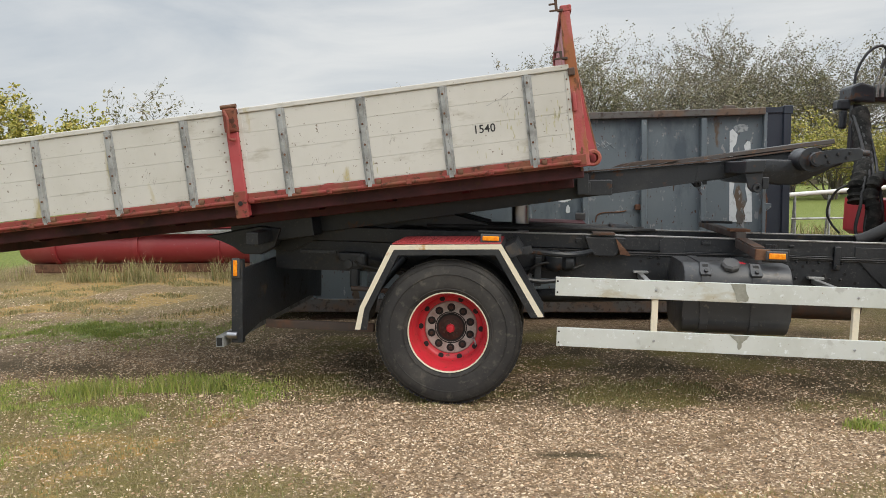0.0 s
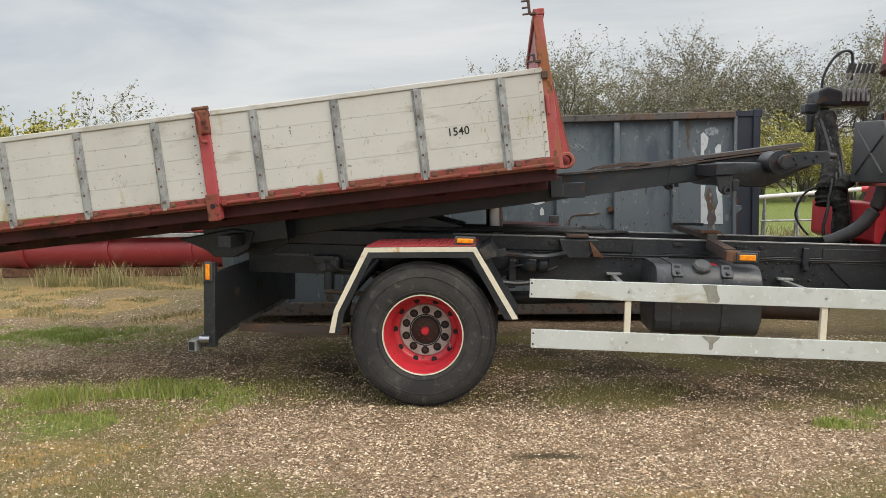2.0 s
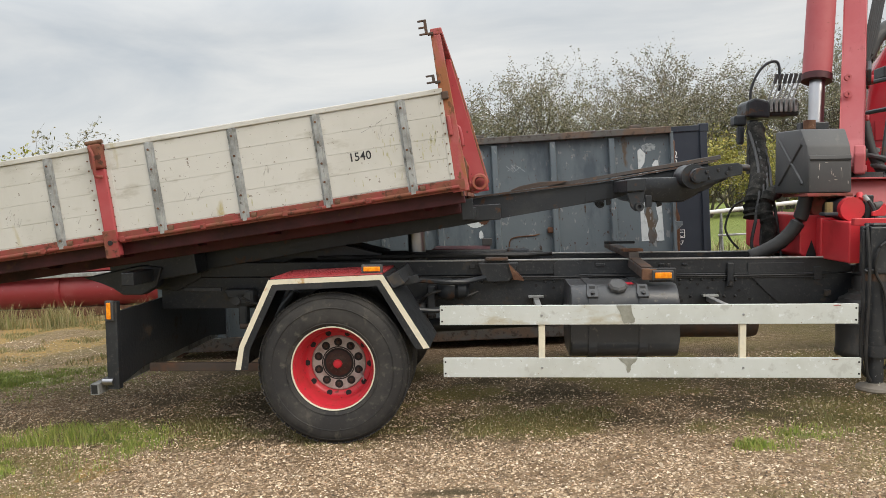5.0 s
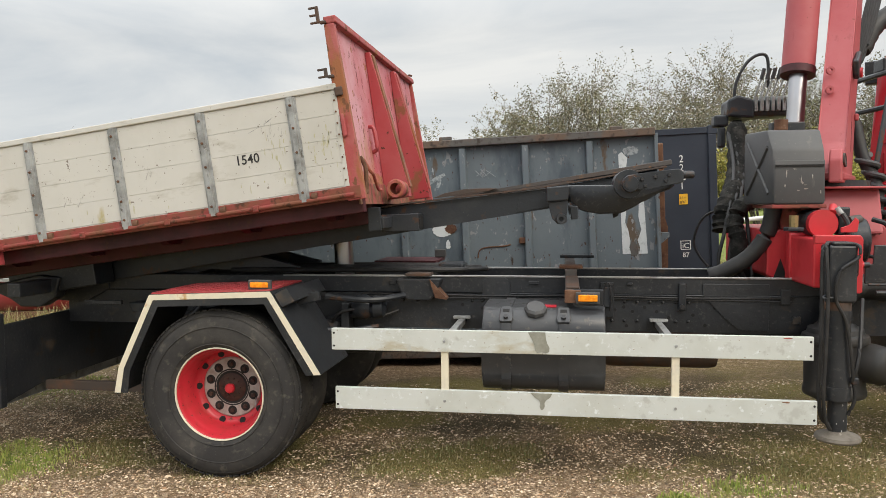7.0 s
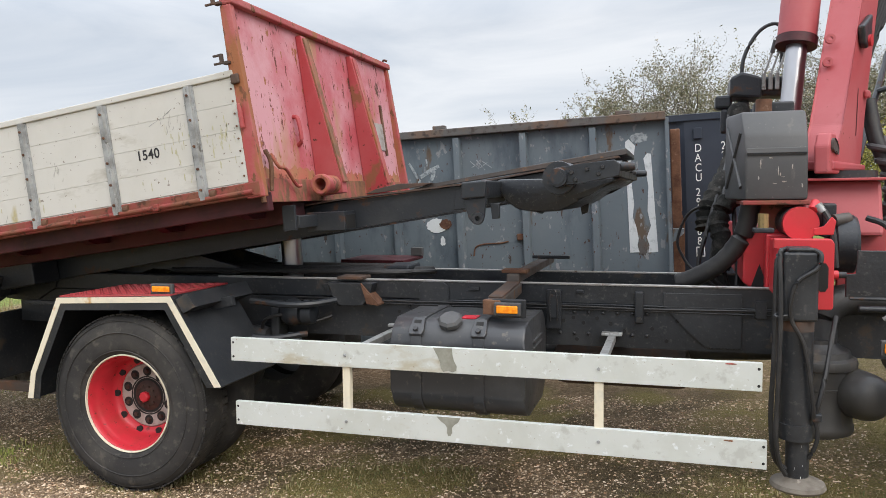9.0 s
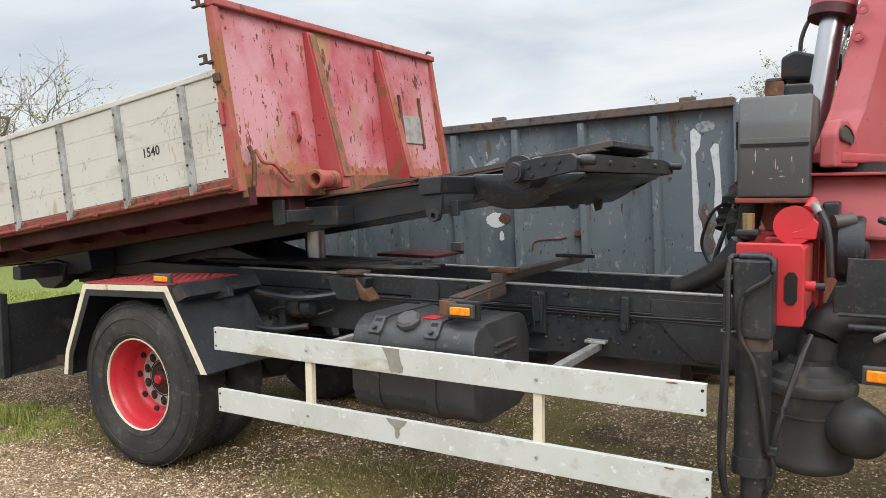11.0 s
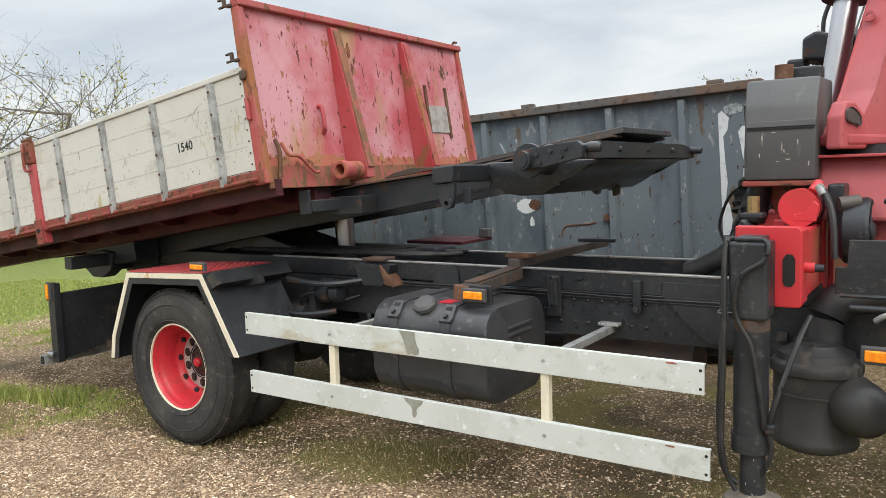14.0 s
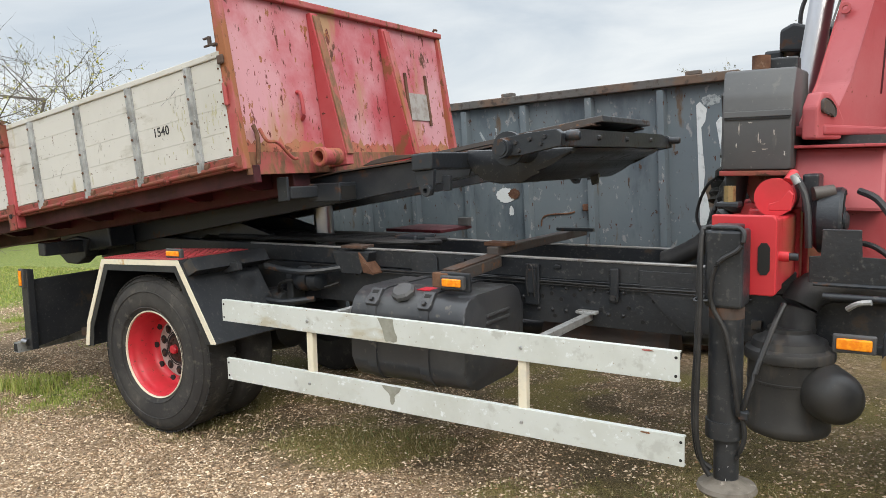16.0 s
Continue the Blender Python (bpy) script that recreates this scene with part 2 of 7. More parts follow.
M_CHROME = surf("polished_ram_steel", (0.38, 0.38, 0.40), 0.28, 1.0, [(4, 5, 0.5, 0.8, (0.33, 0.31, 0.29), 0.35, (1, 1, 0.2))])
M_HOSE = surf("black_rubber_hose", (0.018, 0.018, 0.019), 0.5, 0, [(10, 6, 0.5, 0.75, (0.045, 0.042, 0.04), 0.7, ISO)], 0.1, 120)
M_FABRIC = surf("black_wrapped_fabric", (0.016, 0.016, 0.015), 0.92, 0, [(12, 8, 0.45, 0.65, (0.05, 0.047, 0.042), 0.95, ISO), (40, 6, 0.6, 0.7, (0.09, 0.085, 0.075), 0.95, ISO)], 0.6, 40, 0.2)
M_BRASS = surf("dull_brass_fitting", (0.30, 0.22, 0.10), 0.5, 0.6, [(20, 6, 0.5, 0.7, (0.14, 0.1, 0.06), 0.7, ISO)])
M_SKIP = surf("grey_blue_container_paint", (0.118, 0.148, 0.172), 0.5, 0, [
    (1.2, 6, 0.4, 0.75, (0.15, 0.18, 0.20), 0.6, ISO), (5, 9, 0.60, 0.66, (0.12, 0.09, 0.065), 0.85, (1, 1, 0.3)),
    (14, 9, 0.615, 0.64, (0.26, 0.27, 0.28), 0.7, (1, 1, 0.6)), (26, 7, 0.625, 0.65, DARKRUST, 0.85, (1, 1, 0.5)),
    (3, 7, 0.55, 0.7, (0.066, 0.088, 0.11), 0.6, (1, 1, 0.35))], 0.12, 25)
M_SKIPRAIL = surf("rusty_container_rail", (0.10, 0.095, 0.09), 0.7, 0, [
    (4, 8, 0.45, 0.6, (0.14, 0.095, 0.07), 0.85, ISO), (18, 7, 0.52, 0.64, (0.055, 0.04, 0.035), 0.9, ISO)], 0.2, 50)
M_BLUE = surf("navy_container_paint", (0.018, 0.026, 0.042), 0.5, 0, [
    (1.5, 6, 0.45, 0.75, (0.028, 0.037, 0.055), 0.6, ISO), (22, 6, 0.68, 0.75, (0.09, 0.06, 0.05), 0.8, ISO)], 0.05, 20)
M_WHITE = surf("white_lettering", (0.78, 0.78, 0.77), 0.6, 0, [(12, 6, 0.62, 0.75, (0.6, 0.6, 0.59), 0.7, ISO)])
M_BLACKINK = surf("black_lettering", (0.02, 0.02, 0.022), 0.6)
M_YELLOW = surf("yellow_sticker", (0.75, 0.42, 0.03), 0.5)
M_SPRAY = surf("white_spray_paint", (0.62, 0.66, 0.68), 0.6, 0, [(20, 6, 0.55, 0.7, (0.42, 0.46, 0.48), 0.7, ISO)])
M_SPRAYDULL = surf("faded_spray_paint", (0.36, 0.40, 0.42), 0.6, 0, [(30, 7, 0.45, 0.6, (0.16, 0.19, 0.21), 0.6, ISO)])
M_REDTANK = surf("dull_red_trailer_paint", (0.26, 0.03, 0.035), 0.4, 0, [
    (2, 6, 0.5, 0.8, (0.30, 0.07, 0.07), 0.6, ISO), (14, 7, 0.68, 0.73, (0.42, 0.33, 0.31), 0.8, ISO)], 0.05, 30)
M_GLASS = surf("dark_window_glass", (0.02, 0.022, 0.025), 0.05)
M_CAB = surf("deep_red_cab_paint", (0.34, 0.012, 0.02), 0.22, 0, [(3, 5, 0.5, 0.8, (0.28, 0.02, 0.025), 0.35, ISO)])
M_STICK = surf("red_sticker", (0.6, 0.02, 0.04), 0.4)
M_BARK = surf("grey_brown_bark", (0.10, 0.085, 0.07), 0.9, 0, [(9, 6, 0.4, 0.7, (0.17, 0.15, 0.125), 0.9, (1, 1, 0.2))], 0.4, 30)
M_LEAF = surf("olive_green_leaves", (0.08, 0.1, 0.03), 0.6, 0, island=[(0.11, 0.125, 0.045), (0.18, 0.185, 0.075), (0.25, 0.23, 0.1), (0.14, 0.15, 0.07), (0.28, 0.21, 0.11)])
M_LEAFY = surf("yellow_green_leaves", (0.2, 0.2, 0.04), 0.6, 0, island=[(0.27, 0.28, 0.06), (0.44, 0.39, 0.09), (0.2, 0.22, 0.05), (0.5, 0.38, 0.09)])
M_LEAFG = surf("grey_green_leaves", (0.12, 0.13, 0.08), 0.6, 0, island=[(0.17, 0.17, 0.1), (0.27, 0.26, 0.17), (0.13, 0.135, 0.07), (0.33, 0.27, 0.19), (0.22, 0.2, 0.13)])
M_BLADE = surf("fresh_grass_blades", (0.1, 0.18, 0.03), 0.55, 0, island=[(0.17, 0.25, 0.04), (0.28, 0.34, 0.06), (0.38, 0.38, 0.11), (0.15, 0.21, 0.04), (0.34, 0.31, 0.11)])
M_DRY = surf("dry_grass_blades", (0.3, 0.25, 0.12), 0.7, 0, island=[(0.330, 0.264, 0.121), (0.418, 0.352, 0.198), (0.187, 0.198, 0.066), (0.264, 0.198, 0.088), (0.121, 0.154, 0.044)])
M_STONE = surf("mixed_gravel_stones", (0.4, 0.37, 0.33), 0.8, 0, island=[(0.06, 0.043, 0.028), (0.58, 0.435, 0.28), (0.25, 0.17, 0.10), (0.74, 0.59, 0.415), (0.40, 0.235, 0.13), (0.10, 0.073, 0.048), (0.64, 0.485, 0.33), (0.27, 0.18, 0.107), (0.84, 0.72, 0.56), (0.44, 0.33, 0.22)])


# ---- building helpers ----
def thing(name, at=(0, 0, 0), label="", category="", group="", m=None):
    ob = new(name)
    ob.matrix_basis = m if m is not None else Matrix.Translation(at)
    return tagged(ob, label, category, group)


def part(name, bm, material, parent=None, label="", local=False, smooth=False):
    """One mesh object from a bmesh; under a thing or part it keeps world coordinates unless local."""
    me = bpy.data.meshes.new(name)
    bmesh.ops.recalc_face_normals(bm, faces=bm.faces[:])
    bm.to_mesh(me)
    bm.free()
    me.materials.append(material)
    if smooth:
        for p in me.polygons:
            p.use_smooth = True
        me.set_sharp_from_angle(angle=radians(38))
    ob = new(name, me)
    if parent:
        ob.parent = parent
        if not local:
            ob.matrix_parent_inverse = parent.matrix_basis.inverted()
    return tagged(ob, label)


def again(ob, m):
    """A second object on the same mesh, under the same parent."""
    o = ob.copy()
    scene.collection.objects.link(o)
    o.matrix_basis = m
    return o


def box(bm, x0, x1, y0, y1, z0, z1, bev=0.0, rot=None):
    m = Matrix.Translation(((x0 + x1) / 2, (y0 + y1) / 2, (z0 + z1) / 2)) @ (rot or Matrix()) @ Matrix.Diagonal((abs(x1 - x0), abs(y1 - y0), abs(z1 - z0), 1))
    vs = bmesh.ops.create_cube(bm, size=1, matrix=m)["verts"]
    if bev:
        es = list({e for v in vs for e in v.link_edges})
        bmesh.ops.bevel(bm, geom=es, offset=bev, segments=2, affect="EDGES", profile=0.5)
    return bm


def bx(*a, **k):
    return box(bmesh.new(), *a, **k)


def cyl(bm, p0, p1, r0, r1=None, seg=20):
    p0, p1 = Vector(p0), Vector(p1)
    d = p1 - p0
    m = Matrix.Translation((p0 + p1) / 2) @ d.to_track_quat("Z", "Y").to_matrix().to_4x4()
    bmesh.ops.create_cone(bm, cap_ends=True, segments=seg, radius1=r0, radius2=r0 if r1 is None else r1, depth=d.length, matrix=m)
    return bm


def cy(*a, **k):
    return cyl(bmesh.new(), *a, **k)


def prism(bm, pts, axis, a, b, bev=0.0):
    """A polygon drawn in the plane across axis, pushed from a to b."""
    def at(p, t):
        return {"x": (t, p[0], p[1]), "y": (p[0], t, p[1]), "z": (p[0], p[1], t)}[axis]
    lo = [bm.verts.new(at(p, a)) for p in pts]
    hi = [bm.verts.new(at(p, b)) for p in pts]
    n = len(pts)
    fs = [bm.faces.new(lo), bm.faces.new(hi[::-1])]
    fs += [bm.faces.new((lo[i], lo[(i + 1) % n], hi[(i + 1) % n], hi[i])) for i in range(n)]
    if bev:
        es = list({e for f in fs for e in f.edges})
        bmesh.ops.bevel(bm, geom=es, offset=bev, segments=2, affect="EDGES", profile=0.5)
    return bm


def pr(*a, **k):
    return prism(bmesh.new(), *a, **k)


def lathe(bm, prof, origin, axis="z", seg=40, closed=False):
    """Spin (radius, height) pairs round an axis."""
    o = Vector(origin)
    rings = []
    for r, h in prof:
        ring = []
        for i in range(seg):
            a = 2 * math.pi * i / seg
            c, s = r * math.cos(a), r * math.sin(a)
            v = {"z": (c, s, h), "y": (c, h, s), "x": (h, c, s)}[axis]
            ring.append(bm.verts.new(o + Vector(v)))
        rings.append(ring)
    pairs = list(zip(rings, rings[1:])) + ([(rings[-1], rings[0])] if closed else [])
    for a, b in pairs:
        for i in range(seg):
            j = (i + 1) % seg
            bm.faces.new((a[i], a[j], b[j], b[i]))
    if not closed:
        for ring in (rings[0], rings[-1]):
            bm.faces.new(ring)
    return bm


def curve_points(pts, n=6):
    """A smooth line through the points."""
    p = [Vector(q) for q in pts]
    p = [2 * p[0] - p[1]] + p + [2 * p[-1] - p[-2]]
    out = []
    for i in range(1, len(p) - 2):
        a, b, c, d = p[i - 1:i + 3]
        for k in range(n):
            t = k / n
            out.append(0.5 * (2 * b + (c - a) * t + (2 * a - 5 * b + 4 * c - d) * t * t + (3 * b - a - 3 * c + d) * t ** 3))
    return out + [p[-2]]


def tube(bm, pts, r, seg=8, n=6, ribs=0.0):
    line = curve_points(pts, n) if n > 1 else [Vector(q) for q in pts]
    rings = []
    for i, q in enumerate(line):
        d = (line[min(i + 1, len(line) - 1)] - line[max(i - 1, 0)]).normalized()
        u = d.cross(Vector((0.31, 0.17, 0.94)) if abs(d.z) < 0.9 else Vector((1, 0.1, 0))).normalized()
        v = d.cross(u)
        rr = r * (1 + (ribs if i % 2 else -ribs))
        rings.append([bm.verts.new(q + rr * (math.cos(2 * math.pi * k / seg) * u + math.sin(2 * math.pi * k / seg) * v)) for k in range(seg)])
    for a, b in zip(rings, rings[1:]):
        for i in range(seg):
            j = (i + 1) % seg
            bm.faces.new((a[i], a[j], b[j], b[i]))
    bm.faces.new(rings[0])
    bm.faces.new(rings[-1])
    return bm


def tb(*a, **k):
    return tube(bmesh.new(), *a, **k)


def letters(name, text, size, m, material, parent, label="", local=False, spacing=1.0, bold=0.0):
    """Raised lettering from the built-in font, as a mesh."""
    cu = bpy.data.curves.new(name, "FONT")
    cu.body, cu.size, cu.extrude, cu.space_character, cu.offset = text, size, 0.0008, spacing, bold
    tmp = bpy.data.objects.new(name, cu)
    me = bpy.data.meshes.new_from_object(tmp)
    bpy.data.objects.remove(tmp)
    me.materials.clear()
    me.materials.append(material)
    me.transform(m)
    ob = new(name, me)
    ob.parent = parent
    if not local:
        ob.matrix_parent_inverse = parent.matrix_basis.inverted()
    return tagged(ob, label)


def blotch(bm, cx, cz, rx, rz, y, seed, n=26, rough=0.18):
    """An uneven flat patch facing the yard, 2 mm thick."""
    rnd = random.Random(seed)
    pts = []
    for i in range(n):
        a = 2 * math.pi * i / n
        k = 1 + rnd.uniform(-rough, rough)
        pts.append((cx + rx * k * math.cos(a), cz + rz * k * math.sin(a)))
    return prism(bm, pts, "y", y - 0.002, y)


# ---- ground ----
def smooth(a, b, x):
    t = min(1.0, max(0.0, (x - a) / (b - a)))
    return t * t * (3 - 2 * t)


def lump(x, y, s, seed=0.0):
    return 0.5 + 0.5 * noise.noise(Vector((x * s + seed, y * s - seed, seed * 0.37)))


def blob(x, y, cx, cy, rx, ry):
    return max(0.0, 1 - math.hypot((x - cx) / rx, (y - cy) / ry))


def green(x, y):
    """How grassy the ground is: green strip behind the lorry, moss under it, meadow to the west."""
    strip = max(blob(x, y, -2.7, -0.1, 1.3, 0.8), blob(x, y, -2.1, 0.3, 0.9, 0.7), blob(x, y, -4.4, -0.2, 2.0, 1.0), blob(x, y, -3.3, -1.6, 0.9, 0.9))
    strip = max(strip, 0.6 * blob(x, y, -5.0, 2.6, 3.0, 1.3), 0.35 * blob(x, y, 2.9, -0.3, 0.35, 0.2), 0.55 * blob(x, y, 3.2, -0.02, 0.4, 0.22))
    meadow = smooth(-6.6, -8.4, x + 0.35 * (y - 2) + 1.8 * (lump(x, y, 0.35, 3) - 0.5)) * smooth(-3.0, 0.0, y)
    far = smooth(9.0, 12.0, y + 2 * lump(x, y, 0.3, 7))
    return max(min(1.0, 1.9 * strip * smooth(0.30, 0.62, 0.6 * lump(x, y, 1.6, 1) + 0.4 * lump(x, y, 5.0, 21))), meadow, far)


def mossy(x, y):
    under = smooth(-0.35, 0.25, y + 0.7 * (lump(x, y, 1.1, 2) - 0.5)) * smooth(3.6, 2.4, y) * smooth(-2.4, -1.2, x)
    front = smooth(-0.9, -1.7, y + 1.1 * (lump(x, y, 0.9, 5) - 0.5)) * 0.95 * smooth(0.42, 0.62, 0.7 * lump(x, y, 0.8, 33) + 0.3 * lump(x, y, 3.0, 34))
    back = smooth(1.2, 2.2, y) * smooth(-1.8, -2.4, x) * lump(x, y, 0.8, 6)
    side = smooth(2.6, 3.6, x + 1.4 * (lump(x, y, 0.7, 8) - 0.5)) * smooth(-2.4, -0.5, y) * 0.8
    left = smooth(-0.6, -1.9, x + 0.35 * (y + 1.0) + 0.9 * (lump(x, y, 1.2, 31) - 0.5)) * smooth(0.7, -0.2, y) * (0.45 + 0.7 * lump(x, y, 2.2, 32))
    return min(1.0, max(left, under * smooth(0.36, 0.66, 0.65 * lump(x, y, 1.5, 9) + 0.35 * lump(x, y, 4.5, 29)), front, back, side * (0.3 + 0.9 * lump(x, y, 1.7, 4))))


def dry(x, y):
    strip = smooth(0.36, 0.58, lump(x, y, 1.1, 64)) * smooth(3.0, 4.4, y + 1.6 * (lump(x, y, 0.7, 11) - 0.5)) * smooth(8.6, 7.2, y) * smooth(-1.5, -2.4, x) * smooth(-9.0, -6.8, x)
    tufts = 0.9 * smooth(0.52, 0.66, 0.6 * lump(x, y, 1.3, 12) + 0.4 * lump(x, y, 4.0, 13)) * max(smooth(-0.6, -1.5, x) * smooth(0.2, -0.6, y), smooth(-1.1, -1.8, y))
    return min(1.0, max(strip, tufts))


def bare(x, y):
    """Damp soil in the ruts, and dark soil under the lorry with its shade painted in."""
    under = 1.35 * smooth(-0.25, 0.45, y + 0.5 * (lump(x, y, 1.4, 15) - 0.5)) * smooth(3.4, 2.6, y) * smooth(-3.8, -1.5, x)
    # shade below the lorry's front end, put in as darker ground
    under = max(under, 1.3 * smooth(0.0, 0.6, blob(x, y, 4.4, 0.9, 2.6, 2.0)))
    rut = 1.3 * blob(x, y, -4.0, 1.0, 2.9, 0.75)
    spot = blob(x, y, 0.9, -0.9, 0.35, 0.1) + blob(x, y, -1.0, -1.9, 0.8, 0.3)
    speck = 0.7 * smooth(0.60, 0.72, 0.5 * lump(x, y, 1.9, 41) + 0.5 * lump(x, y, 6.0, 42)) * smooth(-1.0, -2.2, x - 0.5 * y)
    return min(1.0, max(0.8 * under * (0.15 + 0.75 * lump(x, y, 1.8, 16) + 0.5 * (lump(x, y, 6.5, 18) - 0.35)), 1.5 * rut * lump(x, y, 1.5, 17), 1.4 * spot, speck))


def axis_steps(fine0, fine1, step, reach):
    xs = list(np.arange(fine0, fine1 + 1e-6, step))
    d, a, b = step, fine0, fine1
    lo, hi = [], []
    while b < reach:
        d *= 1.25
        a, b = a - d, b + d
        lo.append(a)
        hi.append(b)
    return lo[::-1] + xs + hi


def build_ground():
    xs, ys = axis_steps(-9.0, 7.5, 0.1, 1500), axis_steps(-4.6, 8.0, 0.1, 1500)
    co, g, mo, dr, ba = [], [], [], [], []
    for y in ys:
        for x in xs:
            near = -12 < x < 12 and -8 < y < 14
            z = 0.012 * noise.noise(Vector((x * 3, y * 3, 1))) + 0.012 * noise.noise(Vector((x, y, 4))) - 0.006 if near else -0.01
            co.append((x, y, z))
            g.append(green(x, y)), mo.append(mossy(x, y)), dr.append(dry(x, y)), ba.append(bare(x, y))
    w = len(xs)
    faces = [(j * w + i, j * w + i + 1, (j + 1) * w + i + 1, (j + 1) * w + i) for j in range(len(ys) - 1) for i in range(w - 1)]
    me = bpy.data.meshes.new("ground")
    me.from_pydata(co, [], faces)
    for key, vals in (("grass", g), ("moss", mo), ("straw", dr), ("soil_shade", ba)):
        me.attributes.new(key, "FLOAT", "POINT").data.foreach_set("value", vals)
    for p in me.polygons:
        p.use_smooth = True
    ob = new("ground", me)
    tagged(ob, "gravel yard with moss, grass strips and a meadow", "ground", kind="structure")

    m = bpy.data.materials.new("gravel_and_grass")
    m.use_nodes = True
    n, l = m.node_tree.nodes, m.node_tree.links
    p = n["Principled BSDF"]
    co_n = n.new("ShaderNodeTexCoord")

    def nz(scale, detail=6.0, kind="ShaderNodeTexNoise"):
        t = n.new(kind)
        t.inputs["Scale"].default_value = scale
        if kind == "ShaderNodeTexNoise":
            t.inputs["Detail"].default_value, t.inputs["Roughness"].default_value = detail, 0.65
        l.new(co_n.outputs["Object"], t.inputs["Vector"])
        return t

    def ramp(src, stops):
        r = n.new("ShaderNodeValToRGB")
        e = r.color_ramp.elements
        while len(e) < len(stops):
            e.new(0.5)
        for el, (pos, c) in zip(e, stops):
            el.position = pos
        for el, (pos, c) in zip(e, stops):
            el.color = (*c, 1)
        l.new(src, r.inputs["Fac"])
        return r.outputs["Color"]

    def mixed(fac, a, b):
        x = n.new("ShaderNodeMix")
        x.data_type = "RGBA"
        l.new(fac, x.inputs["Factor"])
        l.new(a, x.inputs["A"])
        l.new(b, x.inputs["B"])
        return x.outputs["Result"]

    def mask(key, lo, hi, tex, amount):
        a = n.new("ShaderNodeAttribute")
        a.attribute_name = key
        ad = n.new("ShaderNodeMath")
        ad.operation = "MULTIPLY_ADD"
        l.new(tex, ad.inputs[0])
        ad.inputs[1].default_value = amount
        l.new(a.outputs["Fac"], ad.inputs[2])
        mr = n.new("ShaderNodeMapRange")
        mr.inputs["From Min"].default_value, mr.inputs["From Max"].default_value = lo + amount * 0.5, hi + amount * 0.5
        l.new(ad.outputs[0], mr.inputs["Value"])
        return mr.outputs[0]

    cells = nz(70, kind="ShaderNodeTexVoronoi")
    cells2 = nz(38, kind="ShaderNodeTexVoronoi")
    sep = n.new("ShaderNodeSeparateColor")
    l.new(cells.outputs["Color"], sep.inputs[0])
    sep2 = n.new("ShaderNodeSeparateColor")
    l.new(cells2.outputs["Color"], sep2.inputs[0])
    fine, mid, big = nz(160, 4), nz(14, 7), nz(1.3, 5)
    pebbles = ramp(sep.outputs[0], [(0.0, (0.055, 0.036, 0.022)), (0.3, (0.25, 0.165, 0.10)), (0.55, (0.46, 0.33, 0.215)), (0.8, (0.19, 0.125, 0.078)), (1.0, (0.70, 0.545, 0.39))])
    pebbles2 = ramp(sep2.outputs[1], [(0.0, (0.07, 0.047, 0.028)), (0.5, (0.27, 0.18, 0.108)), (1.0, (0.56, 0.415, 0.28))])
    base = mixed(mid.outputs["Fac"], pebbles, pebbles2)
    earth = ramp(mid.outputs["Fac"], [(0.3, (0.11, 0.068, 0.036)), (0.7, (0.30, 0.20, 0.115))])
    gap = n.new("ShaderNodeMapRange")
    gap.inputs["From Min"].default_value, gap.inputs["From Max"].default_value = 0.45, 0.62
    l.new(mid.outputs["Fac"], gap.inputs["Value"])
    base = mixed(gap.outputs[0], base, earth)
    # soil colour that also carries the shade painted under the lorry
    shaded_soil = ramp(fine.outputs["Fac"], [(0.3, (0.034, 0.026, 0.013)), (0.5, (0.10, 0.076, 0.04)), (0.68, (0.26, 0.195, 0.115))])
    moss = ramp(fine.outputs["Fac"], [(0.3, (0.062, 0.056, 0.018)), (0.5, (0.19, 0.16, 0.05)), (0.72, (0.42, 0.32, 0.16))])
    straw = ramp(mid.outputs["Fac"], [(0.3, (0.15, 0.11, 0.045)), (0.5, (0.36, 0.25, 0.10)), (0.7, (0.50, 0.27, 0.07))])
    turf = ramp(mid.outputs["Fac"], [(0.28, (0.085, 0.115, 0.03)), (0.5, (0.19, 0.235, 0.055)), (0.72, (0.33, 0.33, 0.10))])
    base = mixed(mask("soil_shade", 0.15, 0.8, mid.outputs["Fac"], 0.6), base, shaded_soil)
    base = mixed(mask("moss", 0.25, 0.95, mid.outputs["Fac"], 1.1), base, moss)
    base = mixed(mask("straw", 0.2, 0.9, mid.outputs["Fac"], 0.9), base, straw)
    base = mixed(mask("grass", 0.2, 0.75, mid.outputs["Fac"], 0.9), base, turf)
    l.new(base, p.inputs["Base Color"])
    p.inputs["Roughness"].default_value = 0.9
    p.inputs["Specular IOR Level"].default_value = 0.25
    b1 = n.new("ShaderNodeBump")
    b1.inputs["Strength"].default_value, b1.inputs["Distance"].default_value = 1.0, 0.02
    l.new(cells.outputs["Distance"], b1.inputs["Height"])
    b1.invert = True
    b2 = n.new("ShaderNodeBump")
    b2.inputs["Strength"].default_value, b2.inputs["Distance"].default_value = 0.8, 0.03
    l.new(mid.outputs["Fac"], b2.inputs["Height"])
    l.new(b1.outputs[0], b2.inputs["Normal"])
    l.new(b2.outputs[0], p.inputs["Normal"])
    me.materials.append(m)


build_ground()


